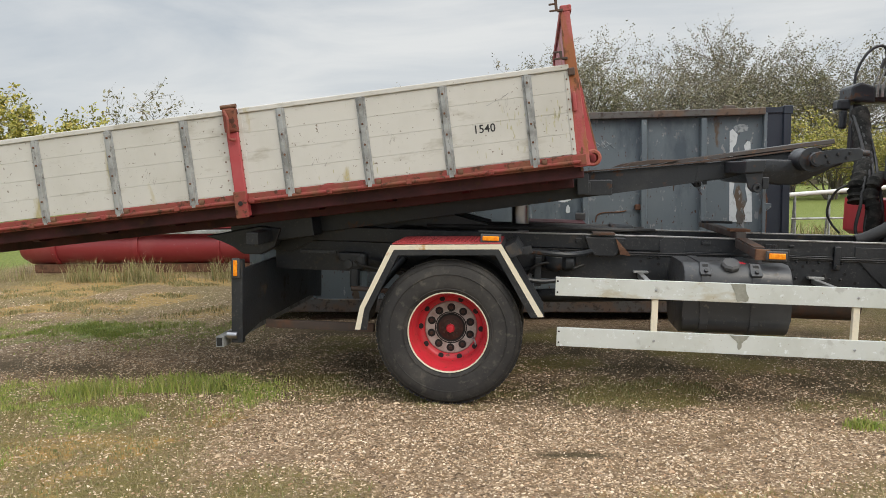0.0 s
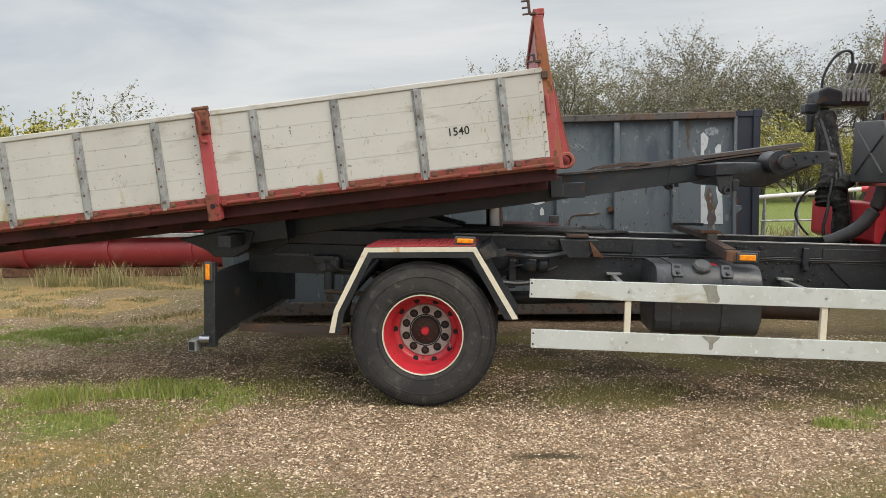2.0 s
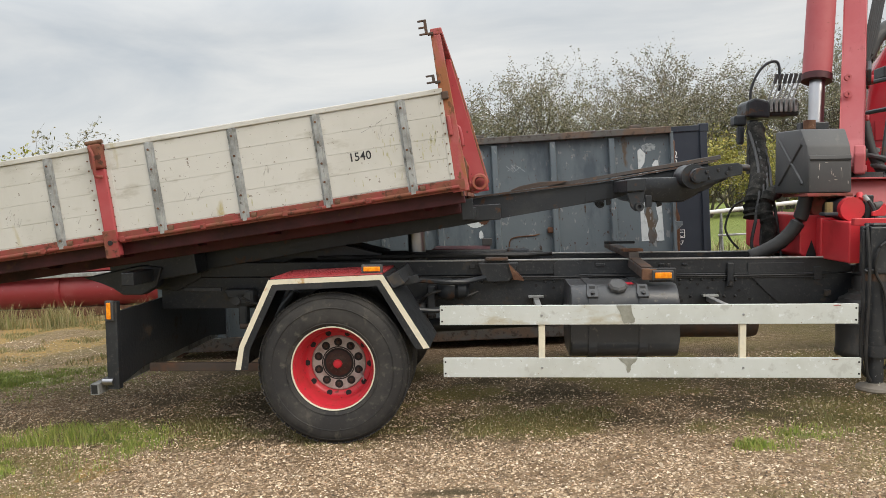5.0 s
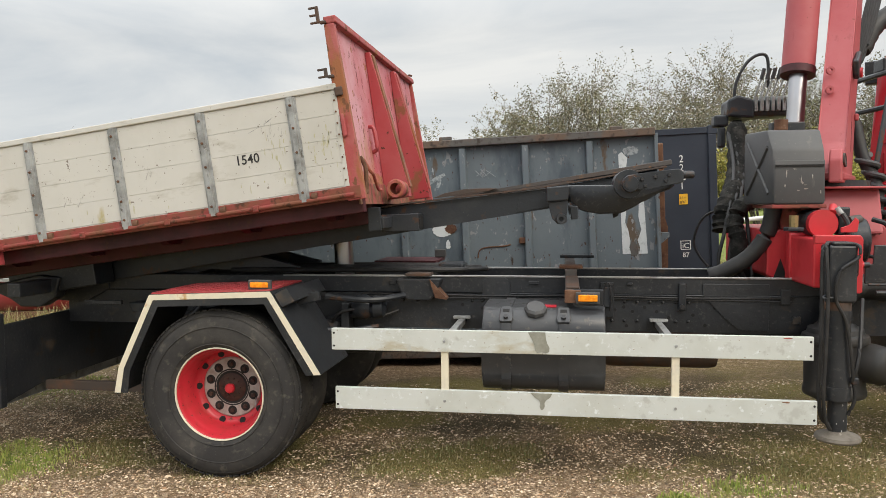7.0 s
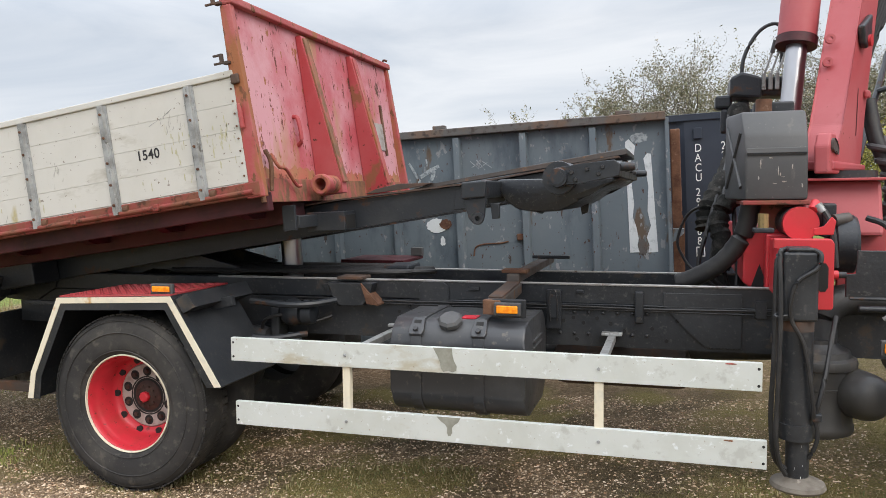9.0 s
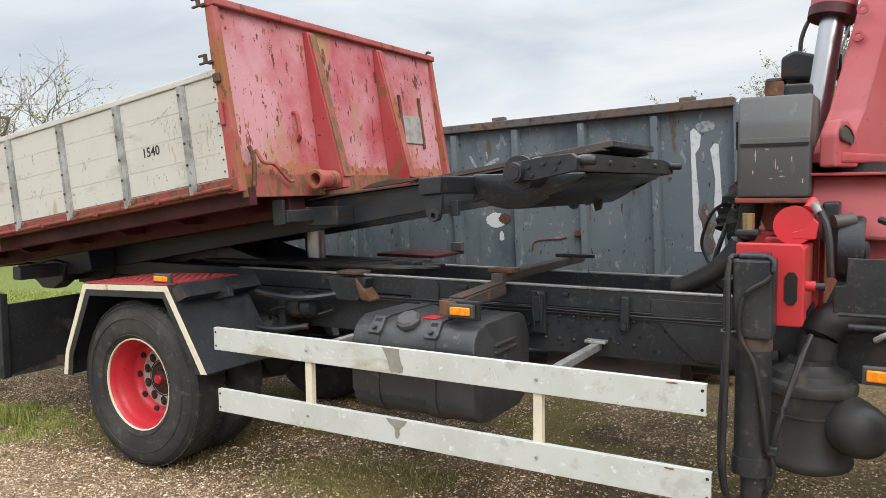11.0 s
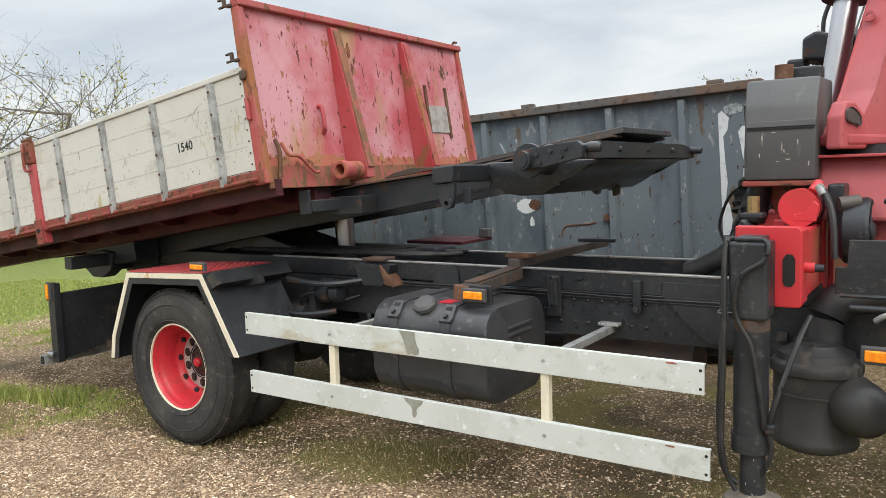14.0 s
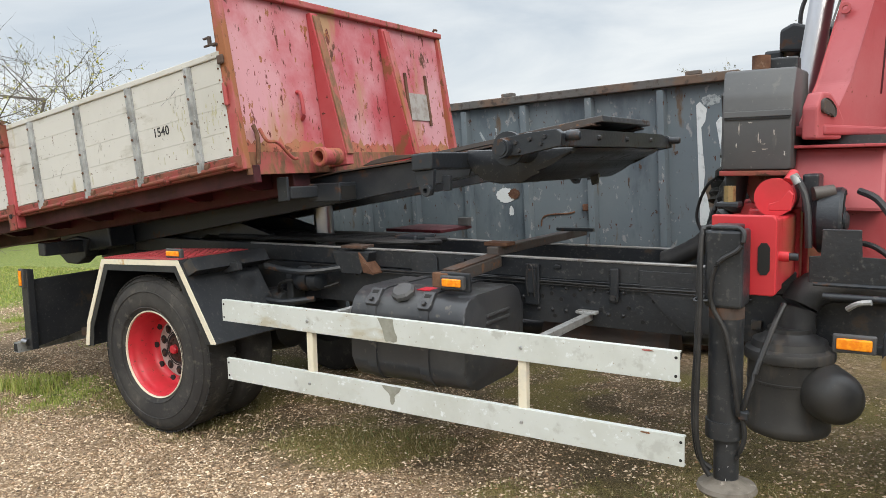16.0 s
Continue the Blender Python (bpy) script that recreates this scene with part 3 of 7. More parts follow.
# ---- open-top steel container behind the lorry ----
def build_skip():
    x0, x1, y0, y1, zt = -2.82, 3.18, 3.47, 5.78, 2.26
    t = thing("open_top_container", ((x0 + x1) / 2, (y0 + y1) / 2, 0), "grey-blue open-top steel waste container with rusty top rail and spray paint", "container")
    part("side_wall", bx(x0, x1, y0, y0 + 0.02, 0.2, zt), M_SKIP, t)
    part("side_wall", bx(x0, x1, y1 - 0.02, y1, 0.2, zt), M_SKIP, t)
    part("end_wall", bx(x0, x0 + 0.02, y0 + 0.022, y1 - 0.022, 0.2, zt), M_SKIP, t)
    part("end_door", bx(x1 - 0.03, x1, y0 + 0.022, y1 - 0.022, 0.2, zt), M_RUST, t, "rusty steel door")
    part("container_floor", bx(x0 + 0.02, x1 - 0.03, y0 + 0.022, y1 - 0.022, 0.2, 0.26), M_RUST, t)
    for i in range(9):
        x = 2.54 - 0.652 * i
        part("rib", prism(bmesh.new(), [(x - 0.045, y0), (x - 0.03, y0 - 0.07), (x + 0.03, y0 - 0.07), (x + 0.045, y0)], "z", 0.2, zt - 0.02, 0.006), M_SKIP, t)
    part("top_rail", bx(x0 - 0.02, x1 + 0.01, y0 - 0.085, y0 + 0.05, zt, zt + 0.075, 0.008), M_SKIPRAIL, t, "rusty bent top rail")
    part("top_rail", bx(x0 - 0.02, x1 + 0.01, y1 - 0.05, y1 + 0.05, zt, zt + 0.075, 0.008), M_SKIPRAIL, t)
    part("top_rail", bx(x0 - 0.02, x0 + 0.06, y0 + 0.052, y1 - 0.052, zt, zt + 0.07, 0.006), M_SKIPRAIL, t)
    for x in (1.0, 2.75, -0.9):
        part("lug", bx(x, x + 0.13, y0 - 0.04, y0 + 0.03, zt + 0.075, zt + 0.115, 0.01), M_SKIPRAIL, t)
    part("bottom_rail", bx(x0, x1, y0 - 0.06, y0 + 0.06, 0.045, 0.2, 0.01), M_SKIPRAIL, t)
    part("bottom_rail", bx(x0, x1, y1 - 0.06, y1 + 0.06, 0.08, 0.2, 0.01), M_SKIPRAIL, t)
    for x in (x0 + 0.15, x1 - 0.35):
        for y in (y0 + 0.2, y1 - 0.2):
            part("roller", cy((x, y - 0.1, 0.055), (x, y + 0.1, 0.055), 0.095), M_RUST, t)
    # door gear at the end, seen edge on
    part("corner_post", bx(3.18, 3.215, y0 - 0.06, y0 + 0.03, 0.2, zt + 0.02, 0.004), M_SKIP, t)
    part("hinge_post", bx(3.22, 3.31, y0 + 0.3, y0 + 0.38, 1.42, 2.2, 0.01), M_RUST, t, "red-brown rusty hinge post")
    part("hinge_plate", pr([(3.22, 0.2), (3.30, 0.2), (3.33, 1.32), (3.28, 1.5), (3.22, 1.5)], "y", y0 + 0.28, y0 + 0.30), M_RUST, t)
    part("hinge_bracket", pr([(3.22, 1.15), (3.32, 1.23), (3.32, 1.27), (3.22, 1.27)], "y", y0 + 0.1, y0 + 0.27), M_SKIP, t)
    # latch and old welds
    part("latch", bx(1.79, 1.88, y0 - 0.05, y0, 1.225, 1.29, 0.012), M_RUST, t, "rusty latch")
    part("weld_bar", tb([(1.35, y0 - 0.004, 1.09), (1.37, y0 - 0.004, 1.17), (1.45, y0 - 0.004, 1.20), (1.62, y0 - 0.004, 1.205), (1.70, y0 - 0.004, 1.22)], 0.008, 6, 3), M_RUST, t, "rusty weld line")
    ys = y0 - 0.004

    # torn white sticker near the end: two pale strips with the paint showing between them
    left = [(2.828, 2.09), (2.859, 2.114), (2.915, 2.05), (2.90, 1.95), (2.865, 1.90), (2.874, 1.70), (2.888, 1.52), (2.872, 1.40), (2.90, 1.32), (2.918, 1.20), (2.905, 1.14), (2.922, 1.075), (2.837, 1.075)]
    right = [(2.985, 1.93), (3.02, 1.975), (3.052, 1.968), (3.086, 1.072), (3.0, 1.072), (3.012, 1.14), (2.99, 1.21), (3.03, 1.315), (3.005, 1.45), (3.02, 1.675), (3.0, 1.83)]
    part("torn_sticker", pr(left, "y", ys - 0.002, ys), M_SPRAY, t, "white torn sticker remains")
    part("torn_sticker", pr(right, "y", ys - 0.002, ys), M_SPRAY, t)
    part("scraped_paint", blotch(bmesh.new(), 2.95, 1.12, 0.045, 0.08, ys + 0.0015, 8, 30, 0.14), M_SKIPRAIL, t, "scraped bare paint")
    part("scraped_paint", blotch(bmesh.new(), 2.95, 2.12, 0.08, 0.045, ys + 0.0015, 9, 30, 0.14), M_SPRAYDULL, t)
    bm = bmesh.new()
    for i, (a, b) in enumerate((((0.84, 1.89), (1.04, 1.985)), ((0.95, 1.85), (0.99, 1.94)), ((0.73, 2.03), (0.81, 1.87)), ((0.91, 2.06), (0.915, 1.99)), ((0.84, 1.86), (0.80, 1.80)),
                                ((1.36, 2.01), (1.44, 1.93)), ((1.42, 2.02), (1.50, 1.92)), ((1.47, 2.01), (1.575, 1.93)), ((1.37, 1.95), (1.46, 1.99)), ((1.45, 1.94), (1.53, 1.99)))):
        w = (0.022, 0.02, 0.013, 0.008, 0.012)[i] if i < 5 else 0.0035
        dx, dz = b[0] - a[0], b[1] - a[1]
        k = w / math.hypot(dx, dz)
        mid = ((a[0] + b[0]) / 2 + 0.3 * w, (a[1] + b[1]) / 2 + 0.3 * w)
        prism(bm, [(a[0] - dz * k * 0.7, a[1] + dx * k * 0.7), (a[0] + dz * k, a[1] - dx * k), (mid[0] + dz * k, mid[1] - dx * k), (b[0] + dz * k * 0.6, b[1] - dx * k * 0.6), (b[0] - dz * k * 0.8, b[1] + dx * k * 0.8), (mid[0] - dz * k, mid[1] + dx * k)], "y", ys - 0.002, ys)
    tagged(part("spray_mark", bm, M_SPRAYDULL, t, "faded white sprayed strokes"), kind="stuff")
    part("spray_mark", blotch(bmesh.new(), 0.985, 1.40, 0.105, 0.07, ys, 3, 40, 0.09), M_SPRAY, t)
    part("spray_mark", blotch(bmesh.new(), 1.04, 1.245, 0.026, 0.045, ys, 4), M_SPRAY, t)
    part("rust_hole", blotch(bmesh.new(), 1.075, 1.41, 0.06, 0.05, ys - 0.0025, 5, 40, 0.12), M_RUST, t, "rusty torn hole")
    for i, (x, z, rx, rz) in enumerate(((1.42, 1.62, 0.02, 0.10), (2.05, 1.55, 0.015, 0.08), (2.15, 1.7, 0.02, 0.05), (2.46, 1.8, 0.03, 0.03), (1.55, 1.12, 0.02, 0.06), (0.3, 1.5, 0.02, 0.07), (2.3, 1.3, 0.02, 0.02), (-0.4, 1.3, 0.03, 0.05))):
        part("rust_spot", blotch(bmesh.new(), x + 0.11 + 0.042 * z, z - 0.042 * x, rx * 0.5, rz * 0.7, ys, 20 + i, 14, 0.6), M_STRIP, t)


build_skip()


# ---- navy shipping container ----
def build_box_container():
    x0, x1, y0, y1, h = -1.78, 4.28, 5.95, 8.39, 2.59
    t = thing("shipping_container", ((x0 + x1) / 2, (y0 + y1) / 2, 0), "navy blue steel shipping container with white lettering", "container")
    bm = bmesh.new()
    # shallow corrugation on the long side
    pts, x = [], x0 + 0.1
    while x < x1 - 0.95:
        pts += [(x, y0 + 0.03), (x + 0.07, y0 + 0.03), (x + 0.14, y0 + 0.065), (x + 0.21, y0 + 0.065)]
        x += 0.28
    pts += [(x1 - 0.9, y0 + 0.03), (x1 - 0.1, y0 + 0.03), (x1 - 0.1, y0 + 0.1), (x0 + 0.1, y0 + 0.1)]
    prism(bm, pts, "z", 0.16, h - 0.1)
    part("side_wall", bm, M_BLUE, t)
    part("side_wall", bx(x0 + 0.1, x1 - 0.1, y1 - 0.08, y1 - 0.03, 0.16, h - 0.1), M_BLUE, t)
    part("end_wall", bx(x0 + 0.03, x0 + 0.08, y0 + 0.12, y1 - 0.12, 0.16, h - 0.1), M_BLUE, t)
    part("end_wall", bx(x1 - 0.08, x1 - 0.03, y0 + 0.12, y1 - 0.12, 0.16, h - 0.1), M_BLUE, t)
    part("roof", bx(x0 + 0.05, x1 - 0.05, y0 + 0.1, y1 - 0.1, h - 0.06, h - 0.03), M_BLUE, t)
    for x in (x0, x1 - 0.12):
        for y in (y0, y1 - 0.12):
            part("corner_post", bx(x, x + 0.1, y, y + 0.1, 0.12, h - 0.12, 0.006), M_BLUE, t)
            part("corner_casting", bx(x - 0.004, x + 0.124, y - 0.004, y + 0.124, h - 0.12, h, 0.01), M_BLUE, t)
            part("corner_casting", bx(x - 0.004, x + 0.124, y - 0.004, y + 0.124, 0, 0.12, 0.01), M_BLUE, t)
    for y in (y0 + 0.01, y1 - 0.09):
        part("side_rail", bx(x0 + 0.125, x1 - 0.125, y, y + 0.08, h - 0.1, h - 0.02, 0.005), M_BLUE, t)
        part("side_rail", bx(x0 + 0.125, x1 - 0.125, y, y + 0.08, 0.02, 0.16, 0.005), M_BLUE, t)
    part("vent", bx(3.48, 3.58, y0 + 0.0, y0 + 0.028, 2.27, 2.40, 0.006), M_BLUE, t)
    face = Matrix.Rotation(radians(90), 4, "X")

    def column(text, x, z, step, size):
        for ch in text:
            if ch != " ":
                letters("letter", ch, size, Matrix.Translation((x, y0 + 0.028, z - size * 0.72)) @ face @ Matrix.Diagonal((0.85, 1.05, 1, 1)), M_WHITE, t)
            z -= step if ch != " " else step * 0.5
        return z

    z = column("DACU 292568", 3.49, 2.21, 0.118, 0.13)
    letters("letter", "0", 0.11, Matrix.Translation((3.495, y0 + 0.028, z - 0.10)) @ face, M_WHITE, t)
    for a in ((3.475, 3.485, z - 0.12, z), (3.565, 3.575, z - 0.12, z), (3.485, 3.565, z - 0.12, z - 0.11), (3.485, 3.565, z - 0.01, z)):
        part("letter_frame", bx(a[0], a[1], y0 + 0.026, y0 + 0.029, a[2], a[3]), M_WHITE, t)
    column("22G1", 3.79, 2.22, 0.118, 0.13)
    part("height_sticker", bx(3.775, 3.885, y0 + 0.022, y0 + 0.029, 1.57, 1.71, 0.001), M_YELLOW, t, "yellow height sticker")
    letters("letter", "2.6 m", 0.038, Matrix.Translation((3.780, y0 + 0.019, 1.65)) @ face, M_BLACKINK, t)
    letters("letter", "8'6\"", 0.05, Matrix.Translation((3.785, y0 + 0.019, 1.585)) @ face, M_BLACKINK, t)
    letters("letter", "iC", 0.10, Matrix.Translation((3.795, y0 + 0.028, 0.99)) @ face, M_WHITE, t)
    for a in ((3.775, 3.785, 0.97, 1.09), (3.895, 3.905, 0.97, 1.09), (3.785, 3.895, 0.97, 0.978), (3.785, 3.895, 1.082, 1.09)):
        part("letter_frame", bx(a[0], a[1], y0 + 0.026, y0 + 0.029, a[2], a[3]), M_WHITE, t)
    letters("letter", "87", 0.09, Matrix.Translation((3.795, y0 + 0.028, 0.87)) @ face, M_WHITE, t)


build_box_container()


# ---- red tank trailer lying by the grass strip ----
def build_red_tank():
    t = thing("tank_trailer", (-6.4, 8.2, 0), "dull red cylindrical trailer tank with silver stripe, standing in long grass", "trailer")
    part("tank", lathe(bmesh.new(), [(0.05, -9.2), (0.25, -9.15), (0.33, -9.0), (0.34, -4.0), (0.32, -3.85), (0.05, -3.8)], (0, 8.2, 0.48), "x", 32), M_REDTANK, t, smooth=True)
    for x in (-8.4, -6.75, -5.15):
        part("band", lathe(bmesh.new(), [(0.335, x - 0.05), (0.362, x - 0.045), (0.362, x + 0.045), (0.335, x + 0.05)], (0, 8.2, 0.48), "x", 32, closed=True), M_REDTANK, t, smooth=True)
    part("stripe", bx(-8.9, -3.95, 7.78, 7.86, 0.73, 0.80, 0.01), M_GALV, t, "silver stripe along the tank")
    part("deck", bx(-9.0, -3.9, 7.84, 8.6, 0.82, 0.93, 0.015), M_REDTANK, t)
    part("skid", bx(-8.9, -4.1, 8.0, 8.1, 0.0, 0.16, 0.01), M_RUST, t)
    part("skid", bx(-8.9, -4.1, 8.35, 8.45, 0.0, 0.16, 0.01), M_RUST, t)


build_red_tank()


# ---- another red lorry parked behind ----
def build_other_cab():
    t = thing("parked_lorry", (5.9, 4.2, 0), "deep red lorry cab parked behind the crane", "lorry")
    side = [(5.02, 1.28), (4.98, 2.0), (5.05, 2.7), (5.2, 3.0), (5.5, 3.1), (6.9, 3.12), (7.0, 2.2), (7.1, 1.3), (6.4, 1.25), (6.2, 1.5), (5.9, 1.58), (5.6, 1.5), (5.42, 1.25)]
    part("cab", pr(side, "y", 2.85, 4.05, 0.04), M_CAB, t, smooth=True)
    part("window", bx(5.33, 5.75, 2.835, 2.848, 2.05, 2.75, 0.003), M_GLASS, t, "dark side window")
    for z in (1.5, 1.78, 2.05):
        part("panel", bx(5.08, 5.27, 2.832, 2.848, z, z + 0.2, 0.006), M_CAB, t)
    part("wheel", lathe(bmesh.new(), [(0.2, 0), (0.46, 0.0), (0.5, 0.05), (0.5, 0.25), (0.46, 0.3), (0.2, 0.3)], (5.9, 2.9, 0.5), "y", 36), M_RUBBER, t, smooth=True)
    part("wheel", lathe(bmesh.new(), [(0.2, 0), (0.46, 0.0), (0.5, 0.05), (0.5, 0.25), (0.46, 0.3), (0.2, 0.3)], (5.9, 3.75, 0.5), "y", 36), M_RUBBER, t, smooth=True)
    part("chassis", bx(5.2, 7.0, 3.1, 3.8, 0.7, 1.3, 0.01), M_BLACK, t)
    part("axle", cy((5.9, 3.0, 0.5), (5.9, 3.9, 0.5), 0.08), M_BLACK, t)
    part("post_box", bx(4.95, 5.05, 2.95, 3.1, 2.6, 2.8, 0.01), M_BLACK, t)
    # it stands a little askew
    near = Matrix.Translation((5.0, 2.85, 0))
    t.matrix_basis = near @ Matrix.Rotation(radians(-20), 4, "Z") @ near.inverted() @ t.matrix_basis


build_other_cab()


# ---- barrier pole and trestle beside the containers ----
def build_barrier():
    t = thing("barrier_pole", (5.4, 8.1, 0), "white barrier pole with red tip on a low trestle", "barrier")
    part("pole", cy((4.7, 8.1, 1.24), (6.6, 8.1, 1.36), 0.035, seg=12), M_WHITE, t, smooth=True)
    part("pole_tip", cy((6.6, 8.1, 1.36), (6.75, 8.1, 1.37), 0.045, seg=12), M_BRED, t, "red tip", smooth=True)
    for x in (5.0, 5.55, 6.3):
        part("trestle_leg", cy((x, 8.0, 0), (x + 0.02, 8.1, 1.24), 0.02, seg=8), M_GALV, t)
        part("trestle_leg", cy((x, 8.3, 0), (x + 0.02, 8.1, 1.24), 0.02, seg=8), M_GALV, t)
    for z in (0.45, 0.85):
        part("trestle_bar", cy((4.95, 8.06, z), (6.35, 8.06, z), 0.018, seg=8), M_GALV, t)


build_barrier()


# ---- trees and hedge ----
def tree_mesh(seed, height, spread, stems, twig, leaves, leaf, low=0.15, droop=0.0):
    """Branches as tapered prisms; leaves as small folded cards placed along the twigs."""
    rnd = random.Random(seed)
    wv, wf, tips = [], [], []

    def limb(p, d, length, r, level):
        steps = 4 if level < 2 else 3
        rings = []
        for i in range(steps + 1):
            k = i / steps
            u = d.cross(Vector((0.3, 0.5, 0.2))).normalized()
            v = d.cross(u)
            rr = r * (1 - 0.65 * k)
            b = len(wv)
            sides = 6 if level == 0 else 3
            for s in range(sides):
                a = 2 * math.pi * s / sides
                wv.append(tuple(p + rr * (math.cos(a) * u + math.sin(a) * v)))
            rings.append((b, sides))
            if level >= 2:
                tips.append((p.copy(), d.copy()))
            if i < steps:
                d = (d + Vector((rnd.gauss(0, 0.16), rnd.gauss(0, 0.16), rnd.gauss(0.05 - droop * level, 0.12)))).normalized()
                p = p + d * (length / steps)
        for (a, s), (b, _) in zip(rings, rings[1:]):
            for i in range(s):
                j = (i + 1) % s
                wf.append((a + i, a + j, b + j, b + i))
        return p, d

    def grow(p, d, length, r, level):
        q, e = limb(p, d, length, r, level)
        if level >= 4 or length < 0.18:
            return
        kids = (4, 5, 4, twig)[min(level, 3)]
        for i in range(kids):
            k = rnd.uniform(0.35, 1.0) if i else 1.0
            s = p.lerp(q, k)
            side = Vector((rnd.gauss(0, 1), rnd.gauss(0, 1), rnd.gauss(0.15, 0.6))).normalized()
            grow(s, (e * 0.75 + side * (0.75 + 0.25 * spread)).normalized(), length * rnd.uniform(0.5, 0.72), r * 0.45, level + 1)

    for i in range(stems):
        a = 2 * math.pi * (i + rnd.random()) / stems
        lean = Vector((math.cos(a) * spread * 0.4, math.sin(a) * spread * 0.4, 1)).normalized()
        grow(Vector((math.cos(a) * 0.2, math.sin(a) * 0.2, 0)) if stems > 1 else Vector((0, 0, 0)), lean, height * rnd.uniform(0.36, 0.5), 0.05 * height / 4 * (1.0 if stems > 1 else 2.4), 0)
    top = max(v[2] for v in wv)
    f = height / top
    wv = [(x * f, y * f, z * f) for x, y, z in wv]
    lv, lf = [], []
    good = [(p * f, d) for p, d in tips if p.z * f > low * height]
    for i in range(leaves):
        p, d = good[rnd.randrange(len(good))]
        c = p + Vector((rnd.gauss(0, 0.07), rnd.gauss(0, 0.07), rnd.gauss(0, 0.07)))
        a = Vector((rnd.gauss(0, 1), rnd.gauss(0, 1), rnd.gauss(0, 0.7))).normalized() * leaf * rnd.uniform(0.6, 1.4)
        b = a.cross(Vector((rnd.gauss(0, 1), rnd.gauss(0, 1), rnd.gauss(0, 1)))).normalized() * a.length * 0.45
        n = len(lv)
        lv += [tuple(c - a), tuple(c + b), tuple(c + a), tuple(c - b)]
        lf.append((n, n + 1, n + 2, n + 3))
    out = []
    for nm, v, fc in (("trunk", wv, wf), ("crown", lv, lf)):
        me = bpy.data.meshes.new(nm)
        me.from_pydata(v, [], fc)
        out.append(me)
    return out


def make_tree(kind, label, mats, seed, at, turn=0, scale=1.0, **k):
    wood, crown = tree_mesh(seed, **k)
    wood.materials.append(M_BARK)
    crown.materials.append(mats)
    t = thing(kind, label=label, category="tree" if kind == "tree" else "bush", m=Matrix.LocRotScale(at, Euler((0, 0, radians(turn))), (scale, scale, scale)))
    for me, nm in ((wood, "trunk"), (crown, "crown")):
        o = new(nm, me)
        o.parent = t
    return t


HEDGE = "airy grey-green hedge bush with bare twigs on top"
shrubs = [make_tree("hedge_bush", HEDGE, mt, 40 + i, (-200 - i, 0, 0), height=6.0, spread=0.7, stems=6, twig=3, leaves=lv, leaf=lf)
          for i, (mt, lv, lf) in enumerate(((M_LEAFG, 17000, 0.038), (M_LEAF, 20000, 0.038), (M_LEAFG, 13000, 0.038)))]
low = make_tree("hedge_bush", "yellow-green leafy bush below the hedge", M_LEAFY, 60, (-204, 0, 0), height=3.6, spread=1.0, stems=8, twig=3, leaves=9500, leaf=0.055, low=0.03)
rnd = random.Random(5)
hedge_x = [2.9 + 3.35 * i for i in range(17)]
for i, x in enumerate(hedge_x):
    y = 45 + rnd.uniform(-2.4, 2.4)
    s = rnd.uniform(1.65, 1.95)
    ob = shrubs[i % 3]
    m = Matrix.LocRotScale((x, y, 0), Euler((0, 0, rnd.uniform(0, 6.28))), None)
    o = copy_thing(ob, m)
    o.scale = (s, s, s)
    tagged(o, group="hedge")
for i in range(11):
    m = Matrix.LocRotScale((9.0 + 3.6 * i, 38.5 + rnd.uniform(-1.2, 1.2), 0), Euler((0, 0, rnd.uniform(0, 6.28))), None)
    o = copy_thing(low, m)
    s = rnd.uniform(1.15, 1.6)
    o.scale = (s, s, s)
    tagged(o, group="hedge")
for ob in shrubs + [low]:
    for o in list(ob.children):
        bpy.data.objects.remove(o)
    bpy.data.objects.remove(ob)
make_tree("tree", "small round-topped tree with thin autumn leaves", M_LEAFG, 71, (-1.7, 45.0, 0), height=9.6, spread=0.6, stems=4, twig=3, leaves=7000, leaf=0.08)
make_tree("tree", "small distant tree with sparse leaves", M_LEAFG, 72, (-7.2, 46.0, 0), height=7.8, spread=0.7, stems=3, twig=3, leaves=3200, leaf=0.08)
make_tree("tree", "small distant tree with sparse leaves", M_LEAFG, 80, (-12.5, 46.5, 0), height=6.9, spread=0.8, stems=3, twig=3, leaves=2200, leaf=0.08)
make_tree("tree", "sparse tree with few olive leaves on open twigs", M_LEAFG, 73, (-10.95, 16.4, 0), height=4.9, spread=1.1, stems=2, twig=3, leaves=1500, leaf=0.06)
make_tree("tree", "yellow-green leafy tree at the yard's edge", M_LEAFY, 74, (-15.4, 16.6, 0), height=4.9, spread=1.0, stems=4, twig=3, leaves=9000, leaf=0.075)
make_tree("tree", "small distant tree with sparse leaves", M_LEAF, 75, (-9.0, 19.5, 0), height=3.7, spread=0.5, stems=2, twig=3, leaves=900, leaf=0.06)
make_tree("tree", "large bare tree with a few yellow leaves", M_LEAFY, 76, (-29.0, 13.0, 0), height=12.0, spread=1.3, stems=2, twig=4, leaves=500, leaf=0.08)
make_tree("tree", "large bare tree with thin yellow-green crown", M_LEAFY, 77, (-27.9, 13.2, 0), height=9.8, spread=1.3, stems=3, twig=4, leaves=1300, leaf=0.07)
make_tree("tree", "large bare tree with thin yellow-green crown", M_LEAFY, 78, (-26.8, 15.8, 0), height=8.6, spread=1.2, stems=3, twig=4, leaves=1200, leaf=0.07)
make_tree("hedge_bush", "dark evergreen bush under the bare trees", M_LEAF, 79, (-29.0, 11.0, 0), height=4.2, spread=0.9, stems=8, twig=3, leaves=9000, leaf=0.10, low=0.02)


